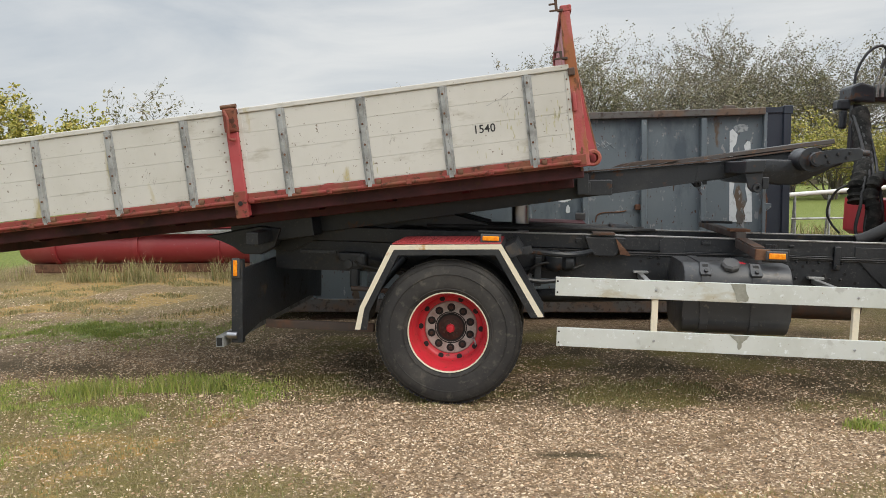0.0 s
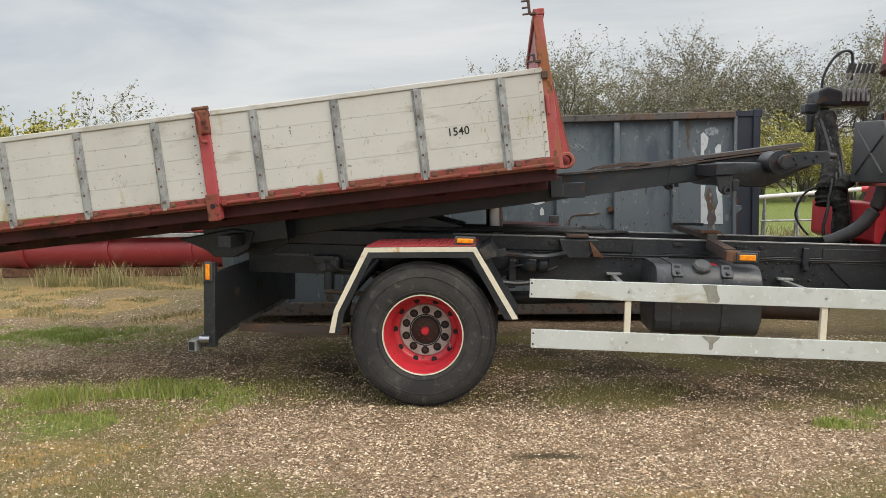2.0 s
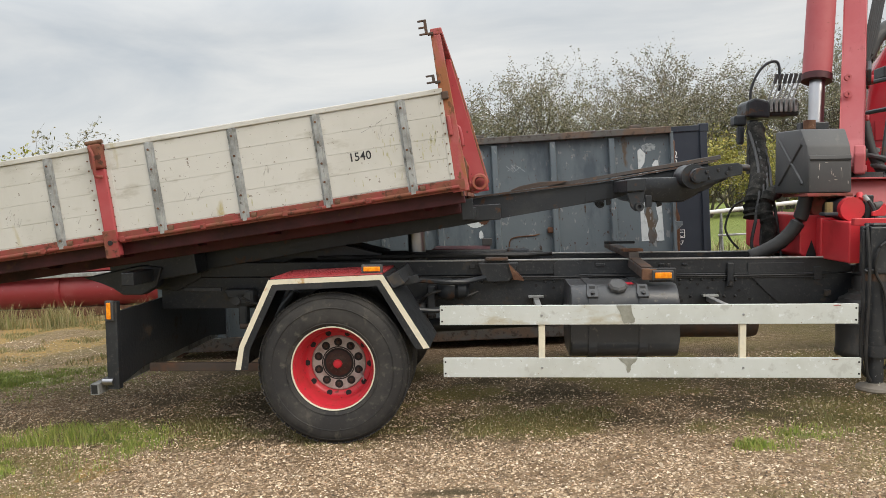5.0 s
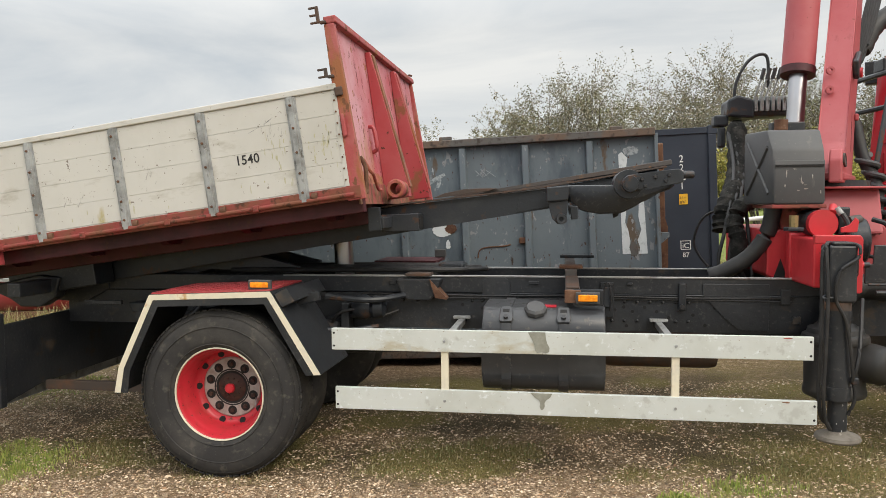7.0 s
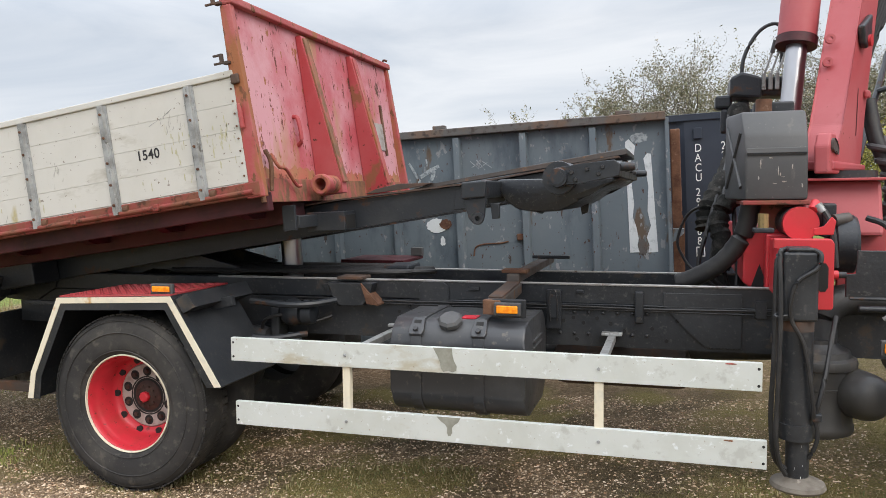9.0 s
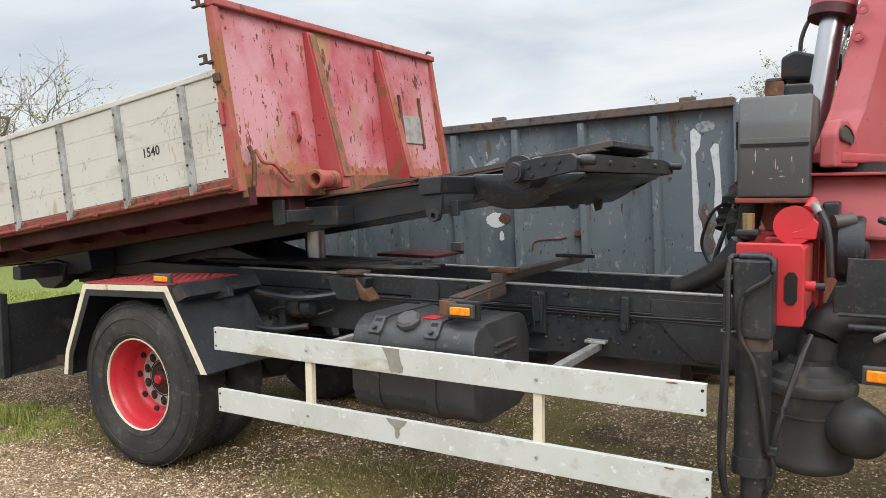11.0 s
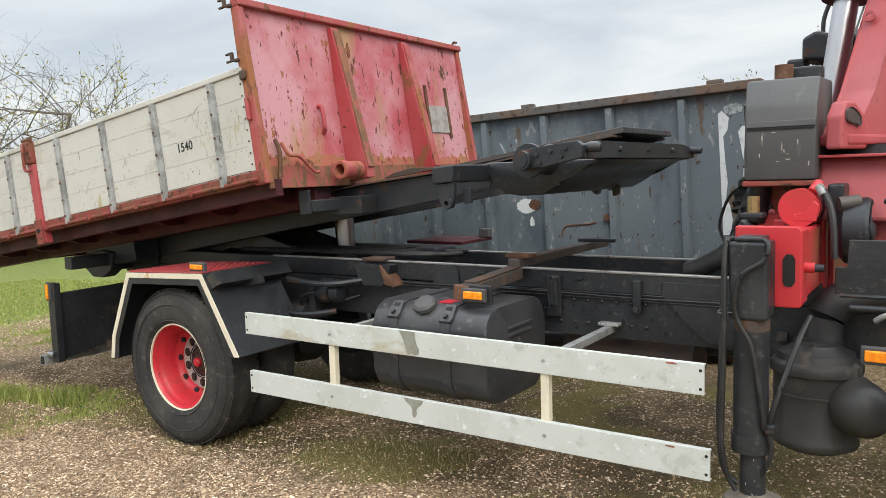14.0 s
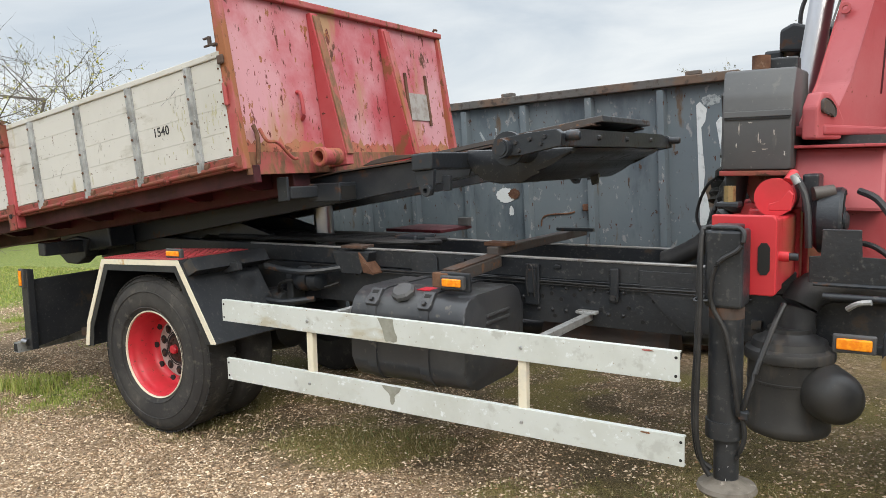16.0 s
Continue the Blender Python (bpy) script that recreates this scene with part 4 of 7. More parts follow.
# far belt of trees along the horizon, too far to tell apart
def build_far_belt():
    rnd = random.Random(9)
    v, f = [], []
    for i in range(16000):
        a = rnd.uniform(math.radians(-80), math.radians(75))
        d = 75 + rnd.uniform(0, 14)
        h = 3.2 + 1.6 * noise.noise(Vector((a * 9, 0, 2))) + 1.0 * noise.noise(Vector((a * 40, 3, 2)))
        z = rnd.random() ** 0.8 * max(1.2, h)
        c = Vector((math.sin(a) * d, math.cos(a) * d, z))
        s = rnd.uniform(0.25, 0.55)
        p = Vector((rnd.gauss(0, 1), rnd.gauss(0, 1), rnd.gauss(0, 1))).normalized() * s
        q = p.cross(Vector((rnd.gauss(0, 1), rnd.gauss(0, 1), rnd.gauss(0, 1)))).normalized() * s
        n = len(v)
        v += [tuple(c - p), tuple(c + q), tuple(c + p), tuple(c - q)]
        f.append((n, n + 1, n + 2, n + 3))
    me = bpy.data.meshes.new("far_woods")
    me.from_pydata(v, [], f)
    me.materials.append(M_LEAFG)
    tagged(new("far_woods", me), "far belt of trees along the meadow", "woods", kind="stuff")


build_far_belt()


# ---- the lorry: chassis, wheels, guards, tank ----
truck = thing("hook_lift_lorry", (0, 0, 0), "black lorry chassis with red-rimmed twin wheels and galvanised side guards", "lorry")
XR, XF = -1.6, 6.4
for side, (ya, yb, lip) in enumerate(((0.86, 0.87, 1), (1.64, 1.63, -1))):
    web = bmesh.new()
    prism(web, [(ya, 0.83), (ya + lip * 0.075, 0.83), (ya + lip * 0.075, 0.84), (ya + lip * 0.01, 0.84), (ya + lip * 0.01, 1.07), (ya + lip * 0.075, 1.07), (ya + lip * 0.075, 1.08), (ya, 1.08)], "x", XR, XF)
    part("frame_rail", web, M_BLACK, truck)
    part("sub_frame", bx(XR + 0.1, 3.9, min(ya - lip * 0.006, ya + lip * 0.07), max(ya - lip * 0.006, ya + lip * 0.07), 1.084, 1.205, 0.008), M_BLACK, truck)
for x in (-1.45, -0.55, 0.5, 1.5, 2.9, 3.7):
    part("cross_member", bx(x - 0.04, x + 0.04, 0.94, 1.56, 0.9, 1.05, 0.008), M_BLACK, truck)
part("gusset_plate", pr([(3.12, 1.165), (3.55, 1.165), (3.55, 0.85), (3.36, 0.85), (3.27, 0.93), (3.12, 1.09)], "y", 0.846, 0.856, 0.003), M_BLACK, truck)
bolt = part("bolt", lathe(bmesh.new(), [(0.002, -0.012), (0.007, -0.010), (0.0105, -0.005), (0.012, 0.001)], (0, 0, 0), "y", 10), M_GLOSS, truck, "round-headed bolt", smooth=True)
spots = [(2.52 + 0.085 * i, z) for i in range(7) for z in (1.035, 0.905) if (i, z) not in ((3, 0.905),)]
spots += [(3.2, 1.12), (3.3, 1.06), (3.45, 1.1), (3.45, 0.92), (3.35, 0.95), (1.05, 1.03), (1.15, 1.03), (1.55, 1.03), (1.62, 1.03), (0.8, 1.0), (0.9, 1.03), (2.3, 0.97), (2.42, 0.97)]
for x, z in spots:
    again(bolt, Matrix.Translation((x, 0.858, z)))
bolt.matrix_basis = Matrix.Translation((2.2, 0.858, 1.03))
hole = part("hole", cyl(bmesh.new(), (0, 0.002, 0), (0, -0.0015, 0), 0.012, 0.012, 10), M_DARK, truck, "open bolt hole")
for x, z in [(2.60, 1.0), (2.66, 0.97), (2.74, 1.0), (2.82, 0.97), (2.90, 0.93), (2.98, 0.99), (3.06, 0.95), (3.14, 0.88), (2.62, 0.87), (1.62, 0.98), (1.48, 1.0), (3.2, 1.0)]:
    again(hole, Matrix.Translation((x, 0.858, z)))
hole.matrix_basis = Matrix.Translation((2.54, 0.858, 0.98))
# pale rods paint the sky highlight along the worn upper edges
for y in (0.852, 1.575):
    part("worn_edge_highlight", tb([(0.15, y, 1.2045), (1.4, y, 1.2045), (1.5, y, 1.206), (2.7, y, 1.2045), (3.85, y, 1.2045)], 0.008, 6, 2), M_WORN_SHINE, truck, "worn upper edge with its sky highlight painted pale")
part("weld_bead", tb([(1.70, 0.851, 1.083), (2.4, 0.850, 1.081), (3.1, 0.851, 1.083), (3.8, 0.850, 1.082)], 0.006, 6, 4), M_BLACK, truck)
for x, z, w, h in ((0.95, 1.14, 0.05, 0.03), (1.95, 1.15, 0.07, 0.025), (2.62, 1.15, 0.04, 0.02), (3.62, 1.03, 0.06, 0.10), (3.7, 0.90, 0.05, 0.05)):
    part("frame_tab", bx(x, x + w, 0.838, 0.858, z, z + h, 0.004), M_BLACK, truck)
part("air_line", tb([(0.75, 0.846, 1.075), (1.6, 0.842, 1.068), (2.3, 0.844, 1.074), (3.0, 0.842, 1.066), (3.7, 0.846, 1.073)], 0.007, 6, 4), M_HOSE, truck, smooth=True)
part("air_line", tb([(0.75, 0.846, 1.058), (1.7, 0.843, 1.05), (2.6, 0.846, 1.055), (3.7, 0.843, 1.05)], 0.005, 6, 4), M_HOSE, truck, smooth=True)
# brackets on the frame side
part("body_bracket", pr([(1.02, 1.19), (1.34, 1.19), (1.31, 1.10), (1.26, 1.04), (1.10, 1.04), (1.05, 1.10)], "y", 0.76, 0.85, 0.006), M_BLACK, truck, "rust-edged bracket")
part("bracket_cap", bx(1.08, 1.26, 0.78, 0.92, 1.208, 1.228, 0.004), M_STRIP, truck)
part("bracket_flap", pr([(1.26, 1.19), (1.38, 1.06), (1.38, 1.05), (1.30, 1.06)], "y", 0.74, 0.85), M_RUST, truck)
part("frame_plate", pr([(1.62, 1.17), (1.66, 1.2), (1.78, 1.2), (1.82, 1.17), (1.82, 1.05), (1.62, 1.05)], "y", 0.842, 0.852, 0.003), M_BLACK, truck)
part("frame_clip", bx(2.44, 2.53, 0.83, 0.852, 0.93, 1.17, 0.004), M_BLACK, truck)
part("frame_clip", bx(2.455, 2.515, 0.815, 0.832, 1.0, 1.14, 0.004), M_STEEL, truck)
part("frame_clip", bx(2.96, 3.01, 0.825, 0.852, 0.98, 1.17, 0.008), M_BLACK, truck)
part("clip_bolt", cy((2.985, 0.826, 1.01), (2.985, 0.808, 1.01), 0.016, seg=10), M_GLOSS, truck)
part("buckle_wire", tb([(2.465, 0.822, 0.98), (2.462, 0.806, 1.06), (2.47, 0.80, 1.16), (2.50, 0.80, 1.16), (2.508, 0.806, 1.06), (2.505, 0.822, 0.98)], 0.005, 6, 4), M_GLOSS, truck)
# rear springs, axle and tangle below
part("rear_axle", cy((0, 0.6, 0.52), (0, 1.9, 0.52), 0.075), M_BLACK, truck, smooth=True)
part("differential", lathe(bmesh.new(), [(0.05, -0.25), (0.2, -0.16), (0.24, 0), (0.2, 0.16), (0.05, 0.25)], (0, 1.25, 0.52), "x", 24), M_BLACK, truck, smooth=True)
for y in (0.78, 1.72):
    for i in range(4):
        h = 0.72 + 0.035 * i
        part("spring_leaf", tb([(-0.75 + 0.09 * (3 - i), y, h + 0.12), (-0.3, y, h + 0.02), (0, y, h), (0.3, y, h + 0.02), (0.75 - 0.09 * (3 - i), y, h + 0.12)], 0.03, 6, 4), M_BLACK, truck)
part("air_reservoir", lathe(bmesh.new(), [(0.03, 0.70), (0.06, 0.71), (0.085, 0.75), (0.09, 0.80), (0.07, 0.84), (0.085, 0.87), (0.07, 0.93), (0.03, 0.95)], (0, 0.74, 0.99), "x", 20), M_STEEL, truck, smooth=True)
part("shackle", bx(-0.95, -0.78, 0.72, 0.84, 0.86, 1.0, 0.03), M_STEEL, truck)
part("shackle", bx(-0.92, -0.84, 0.74, 0.82, 0.70, 0.88, 0.02), M_STEEL, truck)
part("shock_absorber", cy((-0.75, 0.72, 0.62), (-0.45, 0.76, 0.98), 0.035), M_STEEL, truck, smooth=True)
part("pipe", tb([(0.55, 0.6, 1.08), (0.8, 0.6, 1.06), (0.95, 0.66, 1.06), (1.1, 0.8, 1.08)], 0.022, 8), M_STEEL, truck, smooth=True)
part("pipe", tb([(0.5, 0.55, 0.86), (0.7, 0.6, 0.84), (0.9, 0.7, 0.86)], 0.02, 8), M_STEEL, truck, smooth=True)
part("brake_chamber", lathe(bmesh.new(), [(0.02, -0.09), (0.08, -0.08), (0.095, -0.02), (0.095, 0.02), (0.08, 0.08), (0.02, 0.09)], (0.52, 0.74, 0.80), "x", 20), M_STEEL, truck, smooth=True)
part("pipe_bracket", bx(0.62, 0.68, 0.72, 0.85, 0.78, 1.02, 0.01), M_STEEL, truck)
part("brake_hose", tb([(0.55, 0.72, 0.86), (0.62, 0.66, 0.95), (0.75, 0.68, 0.98), (0.9, 0.75, 0.93), (1.02, 0.82, 0.96)], 0.011, 8), M_HOSE, truck, smooth=True)
part("brake_hose", tb([(-0.95, 0.78, 0.98), (-0.8, 0.70, 0.9), (-0.62, 0.72, 0.88), (-0.5, 0.8, 0.95)], 0.011, 8), M_HOSE, truck, smooth=True)
part("prop_shaft", cy((0.25, 1.25, 0.6), (4.2, 1.25, 0.8), 0.06), M_BLACK, truck, smooth=True)
part("silencer", lathe(bmesh.new(), [(0.05, 2.45), (0.14, 2.48), (0.15, 2.53), (0.15, 3.20), (0.14, 3.25), (0.05, 3.28)], (0, 1.1, 0.69), "x", 24), M_STRIP, truck, "rusty brown silencer", smooth=True)


def build_wheel(y0, name="wheel", sign=1):
    """A wheel whose outer face is at y0, looking towards -y (sign 1) or +y (-1)."""
    prof = [(0.28, 0.30), (0.40, 0.302), (0.48, 0.29), (0.525, 0.265), (0.547, 0.235), (0.550, 0.15), (0.547, 0.065), (0.530, 0.032), (0.495, 0.010), (0.455, 0.0), (0.41, 0.003), (0.36, 0.0), (0.318, 0.014), (0.296, 0.03), (0.28, 0.08)]
    w = part(name, lathe(bmesh.new(), [(r, d * sign) for r, d in prof], (0, y0, 0.505), "y", 80, closed=True), M_RUBBER, truck, "worn black tyre", smooth=True)
    if sign < 0:
        return w
    for r in (0.33, 0.44, 0.512):
        part("tyre_ridge", lathe(bmesh.new(), [(r - 0.004, -0.001 + (0.012 if r > 0.45 else 0.0)), (r, -0.005 + (0.016 if r > 0.45 else 0.0)), (r + 0.004, -0.001 + (0.020 if r > 0.45 else 0.0))], (0, y0, 0.505), "y", 72, closed=True), M_RUBBER, w, smooth=True)
    tread = bmesh.new()
    for i in range(72):
        a = 2 * math.pi * i / 72
        for y in (0.045, 0.215):
            rot = Matrix.Rotation(-a, 4, "Y")
            m = Matrix.Translation((0, y0 + y + 0.02, 0.505)) @ rot @ Matrix.Translation((0.545, 0, 0)) @ Matrix.Diagonal((0.009, 0.05, 0.036, 1))
            bmesh.ops.create_cube(tread, size=1, matrix=m)
    tagged(part("tread", tread, M_RUBBER, w), kind="stuff")
    rim = part("rim", lathe(bmesh.new(), [(0.300, 0.035), (0.292, 0.028), (0.287, 0.033), (0.281, 0.06), (0.272, 0.085), (0.262, 0.10), (0.256, 0.18), (0.246, 0.212), (0.226, 0.228), (0.204, 0.232), (0.204, 0.285), (0.285, 0.285)], (0, y0, 0.505), "y", 64, closed=True), M_RIM, w, "glossy red rim", smooth=True)
    part("rim_edge", lathe(bmesh.new(), [(0.305, 0.022), (0.302, 0.016), (0.296, 0.017), (0.294, 0.028), (0.300, 0.036)], (0, y0, 0.505), "y", 64, closed=True), M_CREAM, w, "white painted rim edge", smooth=True)
    y1 = y0 + 0.048
    disc = part("hub_ring", lathe(bmesh.new(), [(0.202, 0.180), (0.205, 0.186), (0.205, 0.21), (0.108, 0.21), (0.108, 0.178), (0.113, 0.174), (0.196, 0.174)], (0, y1, 0.505), "y", 48, closed=True), M_HUB, w, "grey wheel-nut ring", smooth=True)
    part("hub_gap", lathe(bmesh.new(), [(0.106, 0.176), (0.124, 0.172), (0.124, 0.178)], (0, y1, 0.505), "y", 40), M_DARK, w, smooth=True)
    y1 += 0.025
    hub = part("hub", lathe(bmesh.new(), [(0.107, 0.21), (0.107, 0.185), (0.098, 0.18), (0.096, 0.15), (0.085, 0.14), (0.07, 0.138), (0.06, 0.128), (0.03, 0.124)], (0, y1, 0.505), "y", 40), M_NUT, w, "dark rusty red hub", smooth=True)
    part("hub_cap", lathe(bmesh.new(), [(0.034, 0.13), (0.034, 0.105), (0.026, 0.096), (0.005, 0.094)], (0, y1, 0.505), "y", 8), M_RIM, w, "red hub cap")
    y1 -= 0.025
    for i in range(10):
        a = 2 * math.pi * (i + 0.5) / 10
        c, s = math.cos(a), math.sin(a)
        part("nut_hole", cy((0.156 * c, y1 + 0.178, 0.505 + 0.156 * s), (0.156 * c, y1 + 0.1725, 0.505 + 0.156 * s), 0.031, seg=18), M_DARK, w)
        part("wheel_nut", cy((0.156 * c, y1 + 0.178, 0.505 + 0.156 * s), (0.156 * c, y1 + 0.160, 0.505 + 0.156 * s), 0.017, 0.013, seg=6), M_NUT, w)
        part("hand_hole", cy((0.236 * math.cos(a + 0.31), y1 + 0.196, 0.505 + 0.236 * math.sin(a + 0.31)), (0.232 * math.cos(a + 0.31), y1 + 0.166, 0.505 + 0.232 * math.sin(a + 0.31)), 0.021, seg=14), M_DARK, w)
        b = a + 0.31
        part("hub_bolt", cy((0.062 * math.cos(b), y1 + 0.165, 0.505 + 0.062 * math.sin(b)), (0.062 * math.cos(b), y1 + 0.147, 0.505 + 0.062 * math.sin(b)), 0.008, seg=6), M_NUT, w)
    part("valve", tb([(0.16, y1 + 0.19, 0.44), (0.19, y1 + 0.12, 0.42), (0.2, y1 + 0.08, 0.40)], 0.006, 6, 4), M_GALV, w)
    return w


build_wheel(0.035)
build_wheel(0.375, sign=-1).location.y = 0.30
build_wheel(2.465 - 0.30, sign=-1).location.y = 0.30
build_wheel(2.465 - 0.64, sign=-1).location.y = 0.30


# mudguard over the near wheels
def build_mudguard():
    out = [(-0.69, 0.51), (-0.655, 0.68), (-0.43, 1.15), (0.38, 1.18), (0.70, 0.665)]
    inn = [(-0.60, 0.51), (-0.58, 0.655), (-0.375, 1.075), (0.34, 1.10), (0.605, 0.655)]
    mid = [(a[0] * 0.55 + b[0] * 0.45, a[1] * 0.55 + b[1] * 0.45) for a, b in zip(out, inn)]
    g = part("mudguard", pr(out + [(p[0] - 0.012 * (1 if p[0] > 0 else -1), p[1] - 0.012) for p in out[::-1]], "y", 0.006, 0.62), M_BLACK, truck, "black sheet mudguard")
    part("edge_band", pr(mid + inn[::-1], "y", 0.0, 0.006), M_BLACK, g)
    part("edge_stripe", pr(out + mid[::-1], "y", -0.004, 0.004), M_CREAM, g, "cream reflective edge stripe")
    top = bmesh.new()
    prism(top, [(-0.42, 1.153), (0.375, 1.182), (0.375, 1.192), (-0.42, 1.163)], "y", 0.01, 0.61)
    part("tread_plate", top, M_RED, g, "worn red chequer plate")
    bars = bmesh.new()
    for i in range(24):
        for j in range(16):
            x, y = -0.39 + 0.032 * i, 0.05 + 0.035 * j
            m = Matrix.Translation((x, y, 1.1643 + (x + 0.42) * 0.0365)) @ Matrix.Rotation(radians(45 if (i + j) % 2 else -45), 4, "Z") @ Matrix.Diagonal((0.026, 0.006, 0.004, 1))
            bmesh.ops.create_cube(bars, size=1, matrix=m)
    tagged(part("tread_pattern", bars, M_RED, g), kind="stuff")
    part("stay", bx(0.40, 0.60, 0.30, 0.34, 1.07, 1.13, 0.004, Matrix.Rotation(radians(-12), 4, "Y")), M_BLACK, g)
    part("flap_bar", pr([(0.40, 1.16), (0.48, 1.20), (0.53, 1.12), (0.45, 1.08)], "y", 0.02, 0.66), M_BLACK, g)
    return g


build_mudguard()


def marker(name, x, y, z, w, h, parent, label, face="y"):
    o = part(name, bx(x - w / 2, x + w / 2, y, y + 0.028, z - h / 2, z + h / 2, 0.006), M_PLASTIC, parent, label)
    part("lens", bx(x - w / 2 + 0.015, x + w / 2 - 0.015, y - 0.012, y + 0.002, z - h / 2 + 0.014, z + h / 2 - 0.014, 0.006), M_AMBER, o, "amber lens")
    return o


marker("marker_lamp", 0.30, 0.03, 1.218, 0.15, 0.062, truck, "amber side marker lamp")
marker("marker_lamp", -1.645, 0.075, 0.925, 0.062, 0.15, truck, "amber side marker lamp")
marker("marker_lamp", 2.335, 0.185, 1.14, 0.145, 0.07, truck, "amber side marker lamp")

# rear board, under-run bar and tail parts
part("rear_board", pr([(0.11, 0.34), (0.55, 0.42), (1.95, 0.42), (2.39, 0.34), (2.39, 0.93), (0.11, 0.90)], "x", -1.67, -1.63, 0.006), M_BLACK, truck, "black rear board with dust")
part("rear_post", bx(-1.69, -1.60, 0.10, 0.16, 0.34, 0.99, 0.006), M_BLACK, truck)
part("rear_frame_end", pr([(-1.72, 1.20), (-1.45, 1.24), (-1.25, 1.2), (-1.25, 1.09), (-1.45, 0.98), (-1.72, 1.0)], "y", 0.84, 0.858, 0.004), M_BLACK, truck)
part("rear_crossbeam", bx(-1.62, -1.52, 0.22, 2.28, 1.09, 1.19, 0.008), M_BLACK, truck)
part("spring_hanger", pr([(-1.02, 1.0), (-0.82, 1.0), (-0.85, 0.93), (-0.99, 0.93)], "y", 0.72, 0.855, 0.01), M_STEEL, truck)
part("hanger_pin", cy((-0.92, 0.70, 0.91), (-0.92, 0.86, 0.91), 0.035, seg=16), M_STEEL, truck, smooth=True)
part("anti_roll_bar", tb([(-0.90, 0.74, 0.70), (-0.6, 0.74, 0.69), (-0.35, 0.76, 0.66)], 0.022, 10), M_STRIP, truck, "rusty anti-roll bar", smooth=True)
part("number_plate_rail", bx(-1.30, -1.0, 0.60, 0.63, 1.0, 1.03, 0.004), M_BLACK, truck)
under = bmesh.new()
prism(under, [(-1.80, 0.31), (-1.74, 0.31), (-1.74, 0.39), (-1.80, 0.39)], "y", 0.06, 2.44)
part("underrun_bar", under, M_GALV, truck, "dirty galvanised under-run bar")
part("bar_end", bx(-1.792, -1.748, 0.055, 0.06, 0.318, 0.382), M_DARK, truck)
part("brown_bar", bx(-1.56, -0.655, 0.50, 0.55, 0.385, 0.45, 0.004), M_STRIP, truck, "rusty brown stay bar")
part("tail_lamp", cy((-1.72, 0.10, 0.40), (-1.64, 0.10, 0.40), 0.028), M_CHROME, truck, "round tail lamp")


# side guard of two rails
def build_side_guard():
    g = part("side_guard", pr([(0, 0.825), (0.03, 0.825), (0.03, 0.832), (0.008, 0.832), (0.008, 0.951), (0.03, 0.951), (0.03, 0.958), (0, 0.958)], "x", 0.775, 3.575, 0.002), M_RAIL, truck, "galvanised side guard rail")
    lo = part("lower_rail", pr([(0, 0.458), (0.03, 0.458), (0.03, 0.465), (0.008, 0.465), (0.008, 0.586), (0.03, 0.586), (0.03, 0.593), (0, 0.593)], "x", 0.795, 3.60, 0.002), M_RAIL, g, "galvanised side guard rail")
    for x in (1.478, 2.83):
        part("guard_post", bx(x - 0.022, x + 0.022, 0.012, 0.05, 0.50, 0.93, 0.003), M_CREAM, g, "pale painted post")
        part("guard_arm", bx(x - 0.022, x + 0.022, 0.052, 0.86, 0.865, 0.905, 0.003), M_GALV, g)
        part("guard_foot", bx(x - 0.06, x + 0.06, 0.80, 0.855, 0.906, 0.924, 0.004), M_GALV, g)
        for z in (0.89, 0.525):
            part("rivet", cy((x, 0.002, z), (x, -0.008, z), 0.010, 0.007, 8), M_GALV, g)
    for x, dz in ((0.79, 0), (3.56, 0)):
        for z in (0.85, 0.93):
            part("bolt_hole", cy((x, 0.001, z), (x, -0.001, z), 0.007, seg=8), M_DARK, g)
    for x in (0.81, 3.585):
        for z in (0.485, 0.565):
            part("bolt_hole", cy((x, 0.001, z), (x, -0.001, z), 0.007, seg=8), M_DARK, g)
    upper = [(1.98, 0.957), (2.083, 0.957), (2.086, 0.92), (2.094, 0.89), (2.108, 0.865), (2.105, 0.84), (2.085, 0.832), (2.06, 0.838), (2.035, 0.831), (2.022, 0.85), (2.018, 0.88), (2.006, 0.91), (1.992, 0.935)]
    lower = [(1.995, 0.592), (2.125, 0.592), (2.112, 0.568), (2.09, 0.552), (2.078, 0.535), (2.08, 0.512), (2.07, 0.494), (2.058, 0.492), (2.05, 0.51), (2.052, 0.535), (2.042, 0.553), (2.02, 0.566)]
    for pts in (upper, lower):
        part("grey_patch", pr(pts, "y", -0.0022, -0.0002), M_DULL, g, "dull grey worn patch")
    for k, (x, z) in enumerate(((3.44, 0.953), (3.43, 0.587))):
        part("rust_spot", blotch(bmesh.new(), x, z - 0.004, 0.022, 0.004, -0.0002, 60 + k, 14, 0.4), M_TANEDGE, g)
    return g


build_side_guard()


